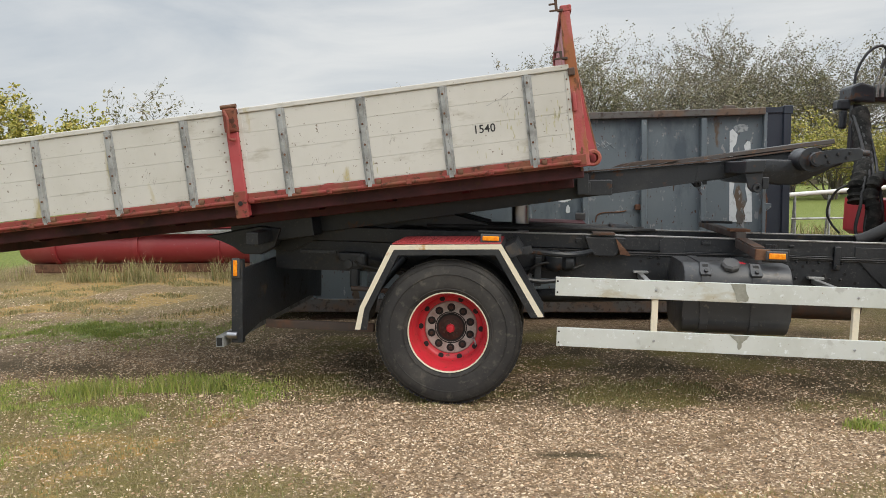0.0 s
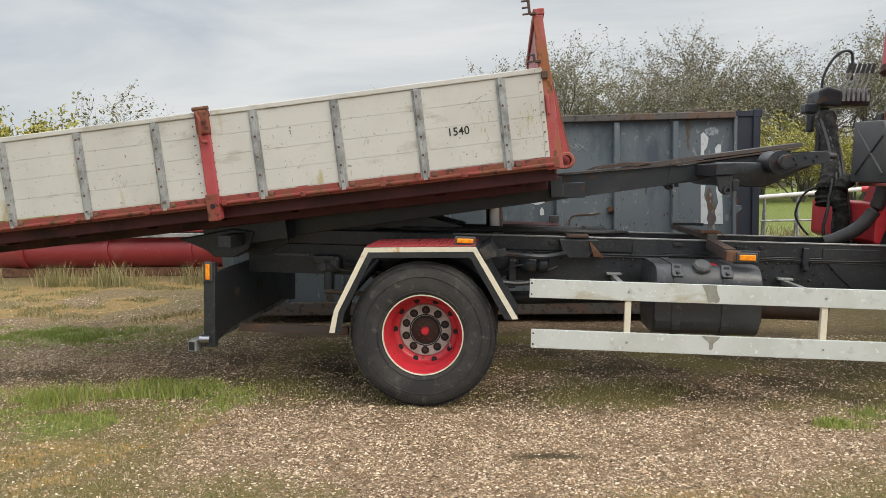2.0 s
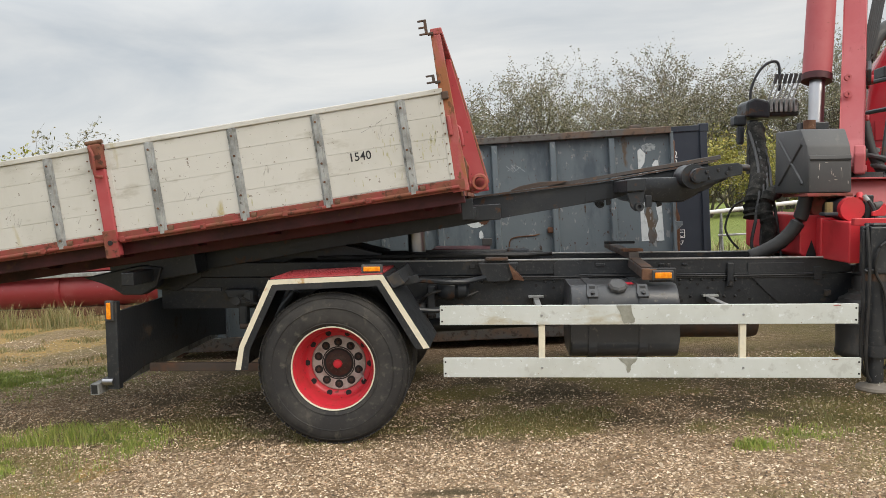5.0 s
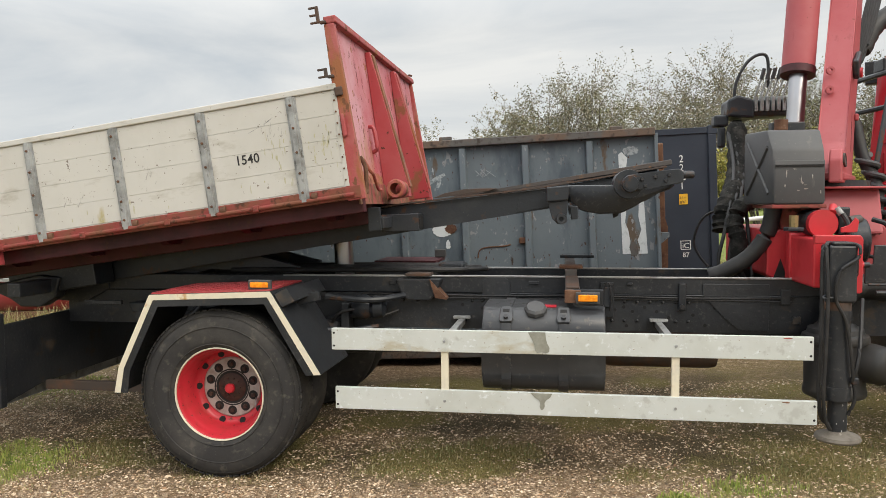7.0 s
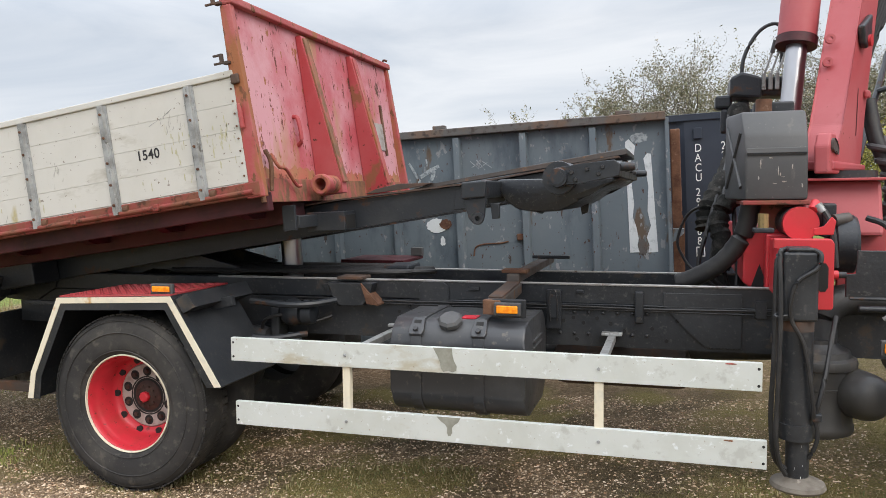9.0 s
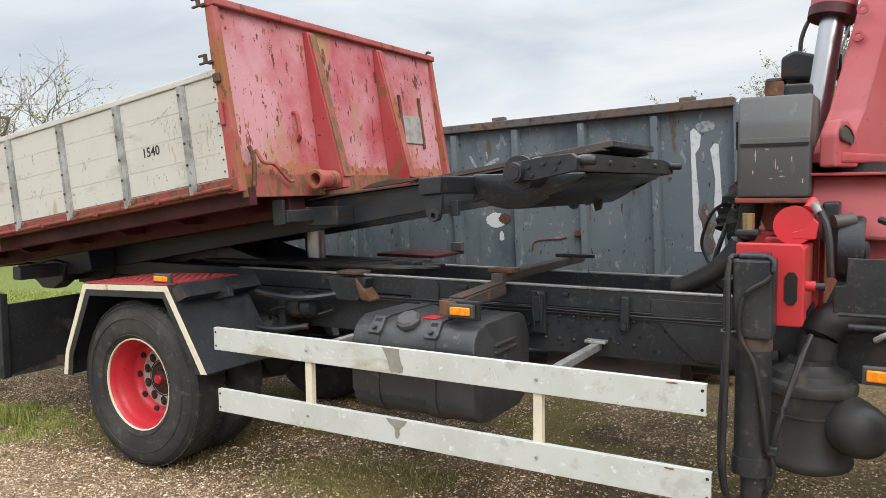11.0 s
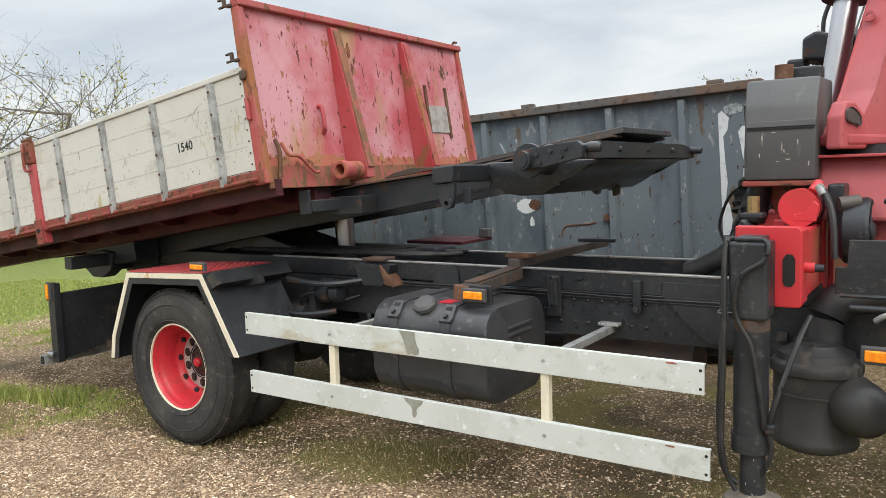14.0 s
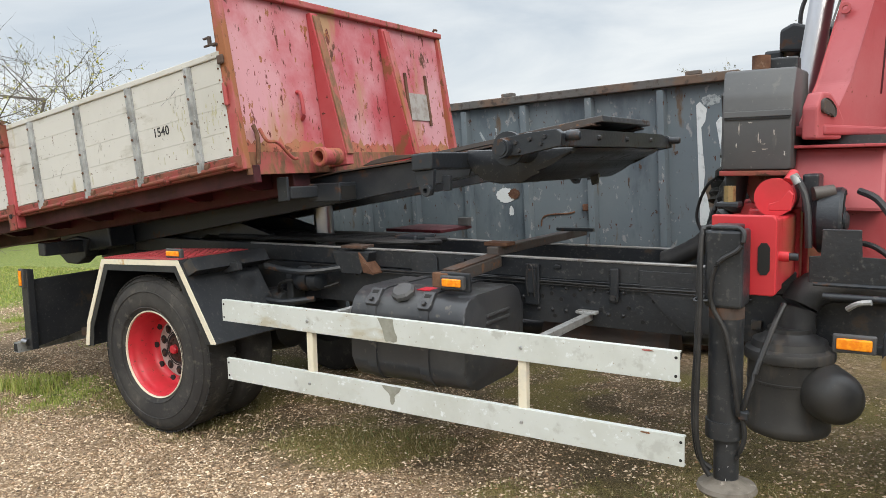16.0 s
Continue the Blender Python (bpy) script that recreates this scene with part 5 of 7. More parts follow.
# fuel tank
def build_tank():
    def section(r, y0, y1, z0, z1, n=5):
        out = []
        for cx, cz, a0 in ((y1 - r, z1 - r, 0), (y0 + r, z1 - r, 90), (y0 + r, z0 + r, 180), (y1 - r, z0 + r, 270)):
            out += [(cx + r * math.cos(radians(a0 + 90 * i / n)), cz + r * math.sin(radians(a0 + 90 * i / n))) for i in range(n + 1)]
        return out
    t = part("fuel_tank", pr(section(0.13, 0.13, 0.80, 0.555, 1.07), "x", 1.69, 2.44, 0.018), M_TANK, truck, "dark grey steel fuel tank", smooth=True)
    for x in (1.84, 2.19):
        part("tank_strap", pr(section(0.135, 0.122, 0.808, 0.547, 1.078), "x", x - 0.03, x + 0.03, 0.003), M_TANK, t, smooth=True)
        tip = Matrix.Translation((x, 0.168, 1.034)) @ Matrix.Rotation(radians(44), 4, "X")
        k = part("strap_buckle", prism(bmesh.new(), [(-0.036, -0.06), (0.036, -0.06), (0.044, -0.03), (0.034, 0.055), (-0.034, 0.055), (-0.044, -0.03)], "z", -0.012, 0.014, 0.005), M_TANK, t, "bolted strap end")
        k.data.transform(tip)
        for name, shape, mat in (("strap_bolt", cyl(bmesh.new(), (0, -0.03, 0.013), (0, -0.03, 0.03), 0.016, 0.014, 6), M_GLOSS), ("strap_slot", box(bmesh.new(), -0.02, 0.02, 0.012, 0.034, 0.0135, 0.0155), M_DARK)):
            part(name, shape, mat, k).data.transform(tip)
    part("filler_cap", lathe(bmesh.new(), [(0.045, 0), (0.06, 0.006), (0.062, 0.03), (0.05, 0.045), (0.01, 0.048)], (0, 0, 0), "z", 8), M_PLASTIC, t, "plastic filler cap").data.transform(Matrix.Translation((2.02, 0.20, 1.05)) @ Matrix.Rotation(radians(30), 4, "X") @ Matrix.Diagonal((1.12, 1.12, 1, 1)))
    part("sticker", bx(2.06, 2.145, 0.262, 0.36, 1.0705, 1.0745), M_STICK, t, "red warning sticker")
    for z in (0.93, 0.89):
        part("end_rib", bx(2.436, 2.452, 0.36, 0.62, z, z + 0.02, 0.006), M_TANK, t)
    part("tank_bracket", bx(1.86, 1.94, 0.805, 0.858, 0.62, 1.0, 0.004), M_BLACK, t)
    part("tank_bracket", bx(2.18, 2.26, 0.805, 0.858, 0.62, 1.0, 0.004), M_BLACK, t)


build_tank()

# cross bar over the frame with the lamp bracket at its end
part("cross_bar", bx(2.20, 2.29, 0.24, 0.83, 1.125, 1.195, 0.008, Matrix.Rotation(radians(3), 4, "X")), M_BAR, truck, "dark cross bar with rusty end")
part("cross_bar_end", bx(2.195, 2.295, 0.21, 0.245, 1.105, 1.185, 0.006), M_RUST, truck)
part("cross_bar_top", bx(2.20, 2.28, 0.80, 2.2, 1.208, 1.262, 0.008), M_BAR, truck)
part("rusty_pad", bx(2.16, 2.32, 0.84, 0.95, 1.263, 1.285, 0.004), M_RUST, truck)
part("lever", bx(2.16, 2.44, 1.9, 1.94, 1.263, 1.288, 0.006), M_STEEL, truck)
part("lamp_hood", pr([(2.245, 1.09), (2.43, 1.09), (2.43, 1.19), (2.245, 1.19)], "y", 0.214, 0.235, 0.006), M_BLACK, truck)
part("bar_cap", bx(2.205, 2.285, 0.30, 0.80, 1.198, 1.206, 0.002, Matrix.Rotation(radians(3), 4, "X")), M_STRIP, truck)
# pipes and hoses lying between the rails
for i, (y, dx) in enumerate(((0.95, 0.0), (1.02, 0.12), (1.1, -0.1), (1.2, 0.05), (1.4, -0.2))):
    part("hydraulic_hose", tb([(-0.3, y, 1.23), (0.3, y + 0.02, 1.235), (0.9 + dx, y, 1.24), (1.35 + dx, y + 0.05, 1.235), (1.5 + dx, y + 0.16, 1.23), (1.35 + dx, y + 0.26, 1.22)], 0.018, 8), M_HOSE, truck, smooth=True)
part("valve_block", bx(1.25, 1.45, 1.15, 1.4, 1.2, 1.27, 0.02), M_STEEL, truck)
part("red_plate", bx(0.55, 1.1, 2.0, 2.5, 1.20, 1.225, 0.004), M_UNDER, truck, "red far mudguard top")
part("lamp_box", bx(1.02, 1.12, 2.40, 2.46, 1.23, 1.30, 0.006), M_PLASTIC, truck)


# ---- lifting frame under the body ----
lift = thing("lifting_frame", (0.5, 1.25, 1.2), "black tilted hook-lift frame with rusty edges on a polished ram", "lift frame")
TILT_UP = radians(8.9)
ca, sa = math.cos(TILT_UP), math.sin(TILT_UP)


def on_arm(u, w):
    """A place along (u) and above (w) the lower edge of the tilted frame."""
    return (0.70 + u * ca - w * sa, 1.46 + u * sa + w * ca)


def arm_poly(pts):
    return [on_arm(*p) for p in pts]


for y0, y1 in ((0.82, 0.92), (1.58, 1.68)):
    b = part("main_beam", pr(arm_poly([(-2.6, -0.01), (0.6, 0.0), (1.40, 0.004), (1.62, 0.03), (2.0, 0.085), (2.16, 0.10), (2.16, 0.148), (1.35, 0.143), (0.42, 0.19), (-2.6, 0.19)]), "y", y0, y1, 0.008), M_STEEL, lift, "dark steel main beam")
    part("flange", pr(arm_poly([(0.1, 0.197), (0.42, 0.196), (1.35, 0.149), (2.22, 0.150), (2.22, 0.162), (1.35, 0.160), (0.42, 0.206), (0.1, 0.207)]), "y", y0 - 0.035, y1 + 0.01, 0.002), M_STRIP, b, "rusty flange along the top edge")
    part("top_strip", pr(arm_poly([(0.92, 0.184), (1.05, 0.176), (2.265, 0.165), (2.265, 0.198), (1.05, 0.198)]), "y", y0 + 0.025, y1 - 0.002, 0.003), M_BAR, lift, "worn brown-grey guide strip")
    part("guide_shoe", pr(arm_poly([(0.62, 0.205), (0.70, 0.225), (0.86, 0.232), (1.08, 0.20), (1.02, 0.192), (0.70, 0.20)]), "y", y0 - 0.03, y0 + 0.02, 0.003), M_STRIP, lift, "rusty wedge-shaped guide")
    part("weld_plate", pr(arm_poly([(1.18, 0.012), (1.40, 0.012), (1.44, 0.09), (1.36, 0.138), (1.22, 0.138)]), "y", y0 - 0.006, y0 - 0.001, 0.002), M_STEEL, b)
part("nose_plate", pr(arm_poly([(1.62, 0.166), (2.265, 0.164), (2.265, 0.2), (1.62, 0.2)]), "y", 0.846, 1.654, 0.005), M_STEEL, lift, "dark flat nose plate")
part("cross_tube", pr(arm_poly([(1.42, 0.04), (1.55, 0.04), (1.55, 0.138), (1.42, 0.138)]), "y", 0.921, 1.579, 0.008), M_STEEL, lift)
# nose: front bar with locating pins, side plates back to the rope rollers, and the dished belly
part("front_bar", pr([(0.36, 1.835), (2.14, 1.835), (2.14, 1.90), (1.95, 1.925), (0.55, 1.925), (0.36, 1.90)], "x", 2.85, 2.905, 0.006), M_STEEL, lift, "scuffed dark front bar")
part("belly", pr([(2.20, 1.78), (2.25, 1.71), (2.32, 1.66), (2.42, 1.645), (2.56, 1.65), (2.66, 1.70), (2.73, 1.76), (2.86, 1.80), (2.90, 1.834), (2.20, 1.834)], "y", 0.56, 1.94, 0.018), M_BLACK, lift, "dished black belly plate", smooth=True)
part("belly_lug", pr([(2.55, 1.70), (2.62, 1.70), (2.61, 1.615), (2.57, 1.60)], "y", 1.55, 1.58, 0.004), M_BLACK, lift)
for y, s in ((0.30, -1), (2.20, 1)):
    part("side_plate", pr([(2.56, 1.79), (2.70, 1.80), (2.905, 1.838), (2.91, 1.90), (2.88, 1.922), (2.72, 1.905), (2.57, 1.885)], "y", y, y - s * 0.05, 0.005), M_STEEL, lift, "bolted side plate")
    p = part("pulley", lathe(bmesh.new(), [(0.03, 0.0), (0.088, 0.0), (0.09, 0.02), (0.08, 0.05), (0.072, 0.14), (0.08, 0.23), (0.09, 0.26), (0.085, 0.28), (0.03, 0.28)], (2.585, y + 0.052 if s < 0 else y - 0.052 - 0.28, 1.833), "y", 32), M_STEEL, lift, "dark rope roller", smooth=True)
    part("pulley_pin", cy((2.59, y, 1.833), (2.59, y + s * 0.035, 1.833), 0.052, 0.048, 28), M_STEEL, p, smooth=True)
    part("pin_boss", cy((2.59, y + s * 0.035, 1.833), (2.59, y + s * 0.042, 1.833), 0.036, seg=24), M_STEEL, p, smooth=True)
    part("guide_pin", lathe(bmesh.new(), [(0.024, 0.0), (0.024, 0.06), (0.019, 0.072), (0.004, 0.075)], (2.906, y - s * 0.075, 1.887), "x", 18), M_STEEL, lift, "worn steel locating pin", smooth=True)
    for x, z in ((2.66, 1.86), (2.74, 1.875), (2.82, 1.885), (2.68, 1.82), (2.80, 1.85)):
        part("bolt", cy((x, y - 0.001, z), (x, y + s * 0.014, z), 0.013, 0.010, 6), M_GLOSS, lift)
for yb in (0.8, 1.25, 1.7):
    part("bolt", cy((2.904, yb, 1.885), (2.922, yb, 1.885), 0.016, 0.012, 6), M_GLOSS, lift)
for ya, yb in ((0.20, 0.818), (1.682, 2.30)):
    bb = part("outer_box", pr([(2.085, 1.725), (2.215, 1.735), (2.225, 1.825), (2.085, 1.815)], "y", ya, yb, 0.008), M_STEEL, lift, "dark box bracket")
    ye = ya + 0.02 if ya < 1 else yb - 0.06
    part("eye_plate", pr([(2.09, 1.724), (2.215, 1.734), (2.205, 1.63), (2.19, 1.595), (2.15, 1.59), (2.12, 1.62)], "y", ye, ye + 0.03, 0.004), M_STEEL, bb)
    part("shackle_ring", lathe(bmesh.new(), [(0.014, -0.012), (0.03, -0.012), (0.034, 0.0), (0.03, 0.012), (0.014, 0.012)], (2.175, ye - 0.012, 1.622), "y", 16, closed=True), M_STEEL, bb, "worn ring", smooth=True)
    part("side_lug", pr([(2.225, 1.70), (2.275, 1.70), (2.275, 1.62), (2.235, 1.615)], "y", ye + 0.06, ye + 0.09, 0.004), M_STEEL, bb)
stub = part("stub_tube", bx(0.94, 1.205, 0.645, 0.818, 1.53, 1.65, 0.006, Matrix.Rotation(radians(-2), 4, "Y")), M_STEEL, lift, "open square stub tube")
part("stub_mouth", bx(1.2055, 1.2085, 0.662, 0.802, 1.545, 1.632), M_DARK, stub)
part("stub_arm", bx(0.94, 1.02, 0.395, 0.644, 1.56, 1.635, 0.005), M_STEEL, stub)
part("stub_plate", pr([(0.925, 1.54), (1.01, 1.55), (1.0, 1.70), (0.915, 1.695)], "y", 0.372, 0.394, 0.003), M_STEEL, stub)
part("ram", cy((0.49, 1.30, 1.12), (0.47, 1.30, 1.56), 0.075, seg=32), M_CHROME, lift, "polished hydraulic ram rod", smooth=True)
part("ram_base", cy((0.49, 1.30, 0.86), (0.49, 1.30, 1.14), 0.10, seg=28), M_BLACK, lift, smooth=True)
part("ram_yoke", bx(0.36, 0.58, 0.93, 1.57, 1.56, 1.64, 0.01), M_STEEL, lift)
for y in (0.98, 1.5):
    part("scissor_link", pr([(-1.5, 0.98), (-1.35, 0.94), (-0.5, 1.24), (0.2, 1.2), (0.22, 1.26), (-0.35, 1.40), (-0.6, 1.36)], "y", y, y + 0.06, 0.006), M_BLACK, lift)
for y in (0.55, 1.85):
    part("rear_roller_arm", pr([(-2.10, 1.12), (-1.62, 1.22), (-1.45, 1.2), (-1.5, 1.05), (-1.62, 0.98), (-1.78, 0.98), (-1.85, 1.05)], "y", y, y + 0.12, 0.012), M_BLACK, lift)
part("rear_link", bx(-1.72, -1.62, 0.67, 1.85, 1.03, 1.13, 0.01), M_BLACK, lift)
part("rear_beam", pr(arm_poly([(-2.6, -0.02), (-1.9, -0.02), (-1.9, 0.18), (-2.6, 0.18)]), "y", 0.575, 0.812, 0.01), M_BLACK, lift)


# ---- the tipping body, sliding on the frame ----
BED = Matrix.LocRotScale((0.895, 0.05, 1.834), Euler((0, -radians(7.85), 0)), None)
bed = thing("tipper_body", label="flatbed tipper body with grey-white drop sides and rusty red headboard", category="tipper body", m=BED)
L, WID, HGT = 5.3, 2.47, 0.615
POSTS = [-0.30, -0.905, -1.51, -2.12, -2.88, -3.49, -4.1, -4.7]
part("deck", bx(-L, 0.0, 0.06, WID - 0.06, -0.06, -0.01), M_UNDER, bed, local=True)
for s, y in ((1, 0.0), (-1, WID)):
    def yy(a):
        return y + s * a
    for j in range(4):
        z0 = 0.004 + 0.1475 * j
        for x0, x1 in ((-2.44, -0.002), (-L, -2.56)):
            part("board", bx(x0, x1, min(yy(0.0), yy(0.028)), max(yy(0.0), yy(0.028)), z0, z0 + 0.1465, 0.0015), M_BOARD, bed, "", True)
    for x0, x1 in ((-2.44, 0.0), (-L, -2.56)):
        part("top_cap", bx(x0, x1, min(yy(-0.012), yy(0.045)), max(yy(-0.012), yy(0.045)), 0.594, 0.632, 0.006), M_BOARD, bed, "worn pale top capping", True)
    for x in POSTS:
        p = part("stake", pr([(x - 0.034, yy(0)), (x - 0.034, yy(-0.007)), (x - 0.020, yy(-0.008)), (x - 0.015, yy(-0.026)), (x + 0.015, yy(-0.026)), (x + 0.020, yy(-0.008)), (x + 0.034, yy(-0.007)), (x + 0.034, yy(0))], "z", -0.06, 0.592, 0.0015), M_GALV, bed, "galvanised stake", True)
        for z in (0.0, 0.12, 0.25, 0.40, 0.54):
            part("stake_bolt", cy((x, yy(-0.026), z), (x, yy(-0.034), z), 0.009, 0.007, 6), M_RUST, p, "", True)
        part("hinge", cy((x + 0.05, yy(0.0), -0.035), (x + 0.085, yy(0.0), -0.035), 0.026), M_RUST, bed, "", True)
    if s == 1:
        for x0, x1 in ((-0.022, -0.004), (-2.455, -2.42), (-2.585, -2.55)):
            e = part("edge_strip", bx(x0 - 0.012, x1, -0.004, 0.0, 0.0, 0.59, 0.001), M_BOARD, bed, "", True)
            for k in range(8):
                part("screw", cy((x0, -0.004, 0.04 + 0.07 * k), (x0, -0.009, 0.04 + 0.07 * k), 0.006, seg=6), M_RUST, e, "", True)
    # red middle post with its latch
    part("centre_post", bx(-2.545, -2.455, min(yy(-0.03), yy(0.04)), max(yy(-0.03), yy(0.04)), -0.17, 0.46, 0.008), M_RED, bed, "red centre post with rusty foot", True)
    part("post_foot", bx(-2.55, -2.45, min(yy(-0.045), yy(-0.031)), max(yy(-0.045), yy(-0.031)), -0.18, 0.02, 0.006), M_RUSTRED, bed, "", True)
    part("post_bolt", cy((-2.5, yy(-0.045), -0.07), (-2.5, yy(-0.052), -0.07), 0.018), M_DARK, bed, "", True)
    l1 = part("post_latch", bx(-2.55, -2.45, min(yy(-0.05), yy(0.03)), max(yy(-0.05), yy(0.03)), 0.46, 0.64, 0.015), M_RUSTRED, bed, "rusty side latch", True)
    part("latch_handle", tb([(-2.53, yy(-0.055), 0.62), (-2.5, yy(-0.075), 0.55), (-2.51, yy(-0.07), 0.42), (-2.47, yy(-0.05), 0.40)], 0.012, 8), M_RUSTRED, l1, "", True)
    part("latch_pin", cy((-2.56, yy(-0.03), 0.65), (-2.44, yy(-0.03), 0.65), 0.016), M_RUST, l1, "", True)
    # bottom rail, hinge tube
    part("side_rail", bx(-L, 0.06, min(yy(-0.006), yy(0.05)), max(yy(-0.006), yy(0.05)), -0.082, -0.002, 0.006), M_RUSTRED, bed, "rusty red side rail", True)
    part("hinge_rod", cy((-L, yy(-0.012), -0.055), (0.02, yy(-0.012), -0.055), 0.014, seg=10), M_RUSTRED, bed, "", True)
    for k in range(9):
        x = -0.6 * k - 0.62
        part("rail_knuckle", bx(x - 0.02, x + 0.02, min(yy(-0.03), yy(0.0)), max(yy(-0.03), yy(0.0)), -0.075, -0.035, 0.006), M_RUSTRED, bed, "", True)
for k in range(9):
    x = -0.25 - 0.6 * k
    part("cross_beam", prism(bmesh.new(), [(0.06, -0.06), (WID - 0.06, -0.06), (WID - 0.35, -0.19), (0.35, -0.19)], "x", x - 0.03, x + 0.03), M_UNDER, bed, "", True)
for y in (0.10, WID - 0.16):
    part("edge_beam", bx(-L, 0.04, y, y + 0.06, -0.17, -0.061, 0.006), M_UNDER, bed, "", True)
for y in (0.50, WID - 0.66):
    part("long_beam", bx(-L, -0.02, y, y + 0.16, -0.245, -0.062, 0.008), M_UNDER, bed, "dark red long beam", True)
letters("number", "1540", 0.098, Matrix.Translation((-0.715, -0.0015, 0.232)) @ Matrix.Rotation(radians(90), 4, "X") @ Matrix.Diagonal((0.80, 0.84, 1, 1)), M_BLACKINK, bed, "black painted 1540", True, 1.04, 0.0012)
part("scuff_mark", pr([(-0.60, 0.42), (-0.5, 0.455), (-0.43, 0.492), (-0.46, 0.47), (-0.6, 0.416)], "y", -0.0012, 0.0), M_GALV, bed, "", True)

r_stain = random.Random(31)
for cx, cz, w, h, n, mat, name in ((-0.14, 0.27, 0.05, 0.05, 26, M_MOSSY, "moss_stain"), (-0.42, 0.30, 0.06, 0.05, 16, M_MOSSY, "moss_stain"), (-0.46, 0.40, 0.05, 0.03, 10, M_SCUFF, "scuff"), (-1.30, 0.25, 0.02, 0.08, 6, M_SCUFF, "scuff"), (-1.72, 0.14, 0.22, 0.10, 8, M_SCUFF, "scuff"), (-2.75, 0.2, 0.2, 0.15, 8, M_SCUFF, "scuff"), (-3.2, 0.2, 0.03, 0.04, 8, M_SCUFF, "scuff"), (-1.0, 0.08, 0.5, 0.02, 14, M_MOSSY, "moss_stain")):
    bm = bmesh.new()
    for k in range(n):
        x, z = cx + r_stain.gauss(0, w), max(0.03, cz + r_stain.gauss(0, h))
        a, b = (r_stain.uniform(0.002, 0.006), r_stain.uniform(0.006, 0.03)) if name == "moss_stain" else (r_stain.uniform(0.001, 0.002), r_stain.uniform(0.01, 0.035))
        dx = 0.0 if name == "moss_stain" else b * r_stain.uniform(-0.2, 1.0)
        prism(bm, [(x - a, z - b * 0.6), (x + a * 0.6, z - b), (x + a + dx, z + b * 0.5), (x + dx * 1.1, z + b), (x - a * 0.7 + dx, z + b * 0.4)], "y", -0.0011, -0.0001)
    part(name, bm, mat, bed, "", True)["kind"] = "stuff"

# headboard
HT = 1.03
part("headboard", bx(0.0, 0.02, 0.04, WID - 0.04, 0.0, HT - 0.03), M_HEAD, bed, "faded red headboard with rust runs", True)
part("head_top", bx(-0.02, 0.06, 0.0, WID, HT - 0.035, HT + 0.01, 0.008), M_POST, bed, "", True)
for y in (0.0, WID - 0.06):
    part("head_post", pr([(-0.03, -0.09), (0.085, -0.09), (0.045, HT - 0.036), (-0.02, HT - 0.036)], "y", y, y + 0.045, 0.005), M_POST, bed, "rust-streaked chalky red corner post", True)
for y in (0.80, 1.60):
    g = part("gusset", pr([(0.021, HT - 0.06), (0.06, HT - 0.06), (0.20, -0.02), (0.20, -0.09), (0.021, -0.09)], "y", y, y + 0.075, 0.006), M_RED, bed, "red tapered gusset post", True)
    part("gusset_edge", pr([(0.06, HT - 0.08), (0.075, HT - 0.08), (0.214, -0.02), (0.2, -0.02)], "y", y + 0.012, y + 0.08, 0.003), M_TANEDGE if y < 1 else M_POST, g, "", True)
part("foot_rail", bx(0.021, 0.034, 0.06, WID - 0.06, -0.12, 0.02, 0.003), M_TANEDGE, bed, "", True)
part("hook_tube", lathe(bmesh.new(), [(0.04, -0.16), (0.058, -0.16), (0.066, -0.15), (0.066, -0.12), (0.058, -0.11), (0.058, 0.03), (0.04, 0.03)], (0.15, 0.74, -0.03), "y", 24, closed=True), M_POST, bed, "rusty round tube end", True, smooth=True)
part("hand_grip", tb([(0.022, 0.60, 0.42), (0.055, 0.60, 0.40), (0.06, 0.60, 0.27), (0.022, 0.62, 0.24)], 0.014, 8, 5), M_RED, bed, "", True, smooth=True)
part("wire_hook", tb([(0.06, 0.18, 0.16), (0.09, 0.2, 0.08), (0.08, 0.3, 0.07), (0.07, 0.42, -0.02), (0.08, 0.46, -0.03)], 0.011, 8, 5), M_POST, bed, "bent rusty hook", True, smooth=True)
part("wire_hook", tb([(0.05, 0.14, 0.18), (0.075, 0.14, 0.10), (0.06, 0.13, -0.06)], 0.014, 8, 5), M_RUST, bed, "", True, smooth=True)
part("plate_holder", bx(0.021, 0.03, 1.90, 2.16, 0.28, 0.50, 0.002), M_HUB, bed, "grey plate on the headboard", True)
for y in (1.88, 2.17):
    part("holder_rail", bx(0.021, 0.036, y - 0.015, y + 0.015, 0.24, 0.66, 0.003), M_RUST, bed, "", True)
part("corner_latch", bx(-0.01, 0.04, -0.022, 0.0, 0.55, 0.605, 0.008), M_STRIP, bed, "", True)
part("corner_latch", bx(0.005, 0.03, -0.025, 0.0, 0.30, 0.44, 0.008), M_POST, bed, "", True)
for z, n in ((HT - 0.03, 3), (HT - 0.36, 2)):
    hk = part("tie_hook", bx(-0.055, -0.035, -0.03, -0.01, z, z + 0.045 * (n - 1) + 0.012, 0.003), M_STRIP, bed, "rusty comb-shaped tie hook", True)
    part("hook_foot", bx(-0.04, 0.0, -0.026, 0.01, z - 0.004, z + 0.012, 0.003), M_STRIP, hk, "", True)
    for k in range(n):
        part("prong", bx(-0.095, -0.054, -0.028, -0.012, z + 0.045 * k, z + 0.045 * k + 0.012, 0.003), M_STRIP, hk, "", True)
r_wear = random.Random(77)
chips, runs = bmesh.new(), bmesh.new()
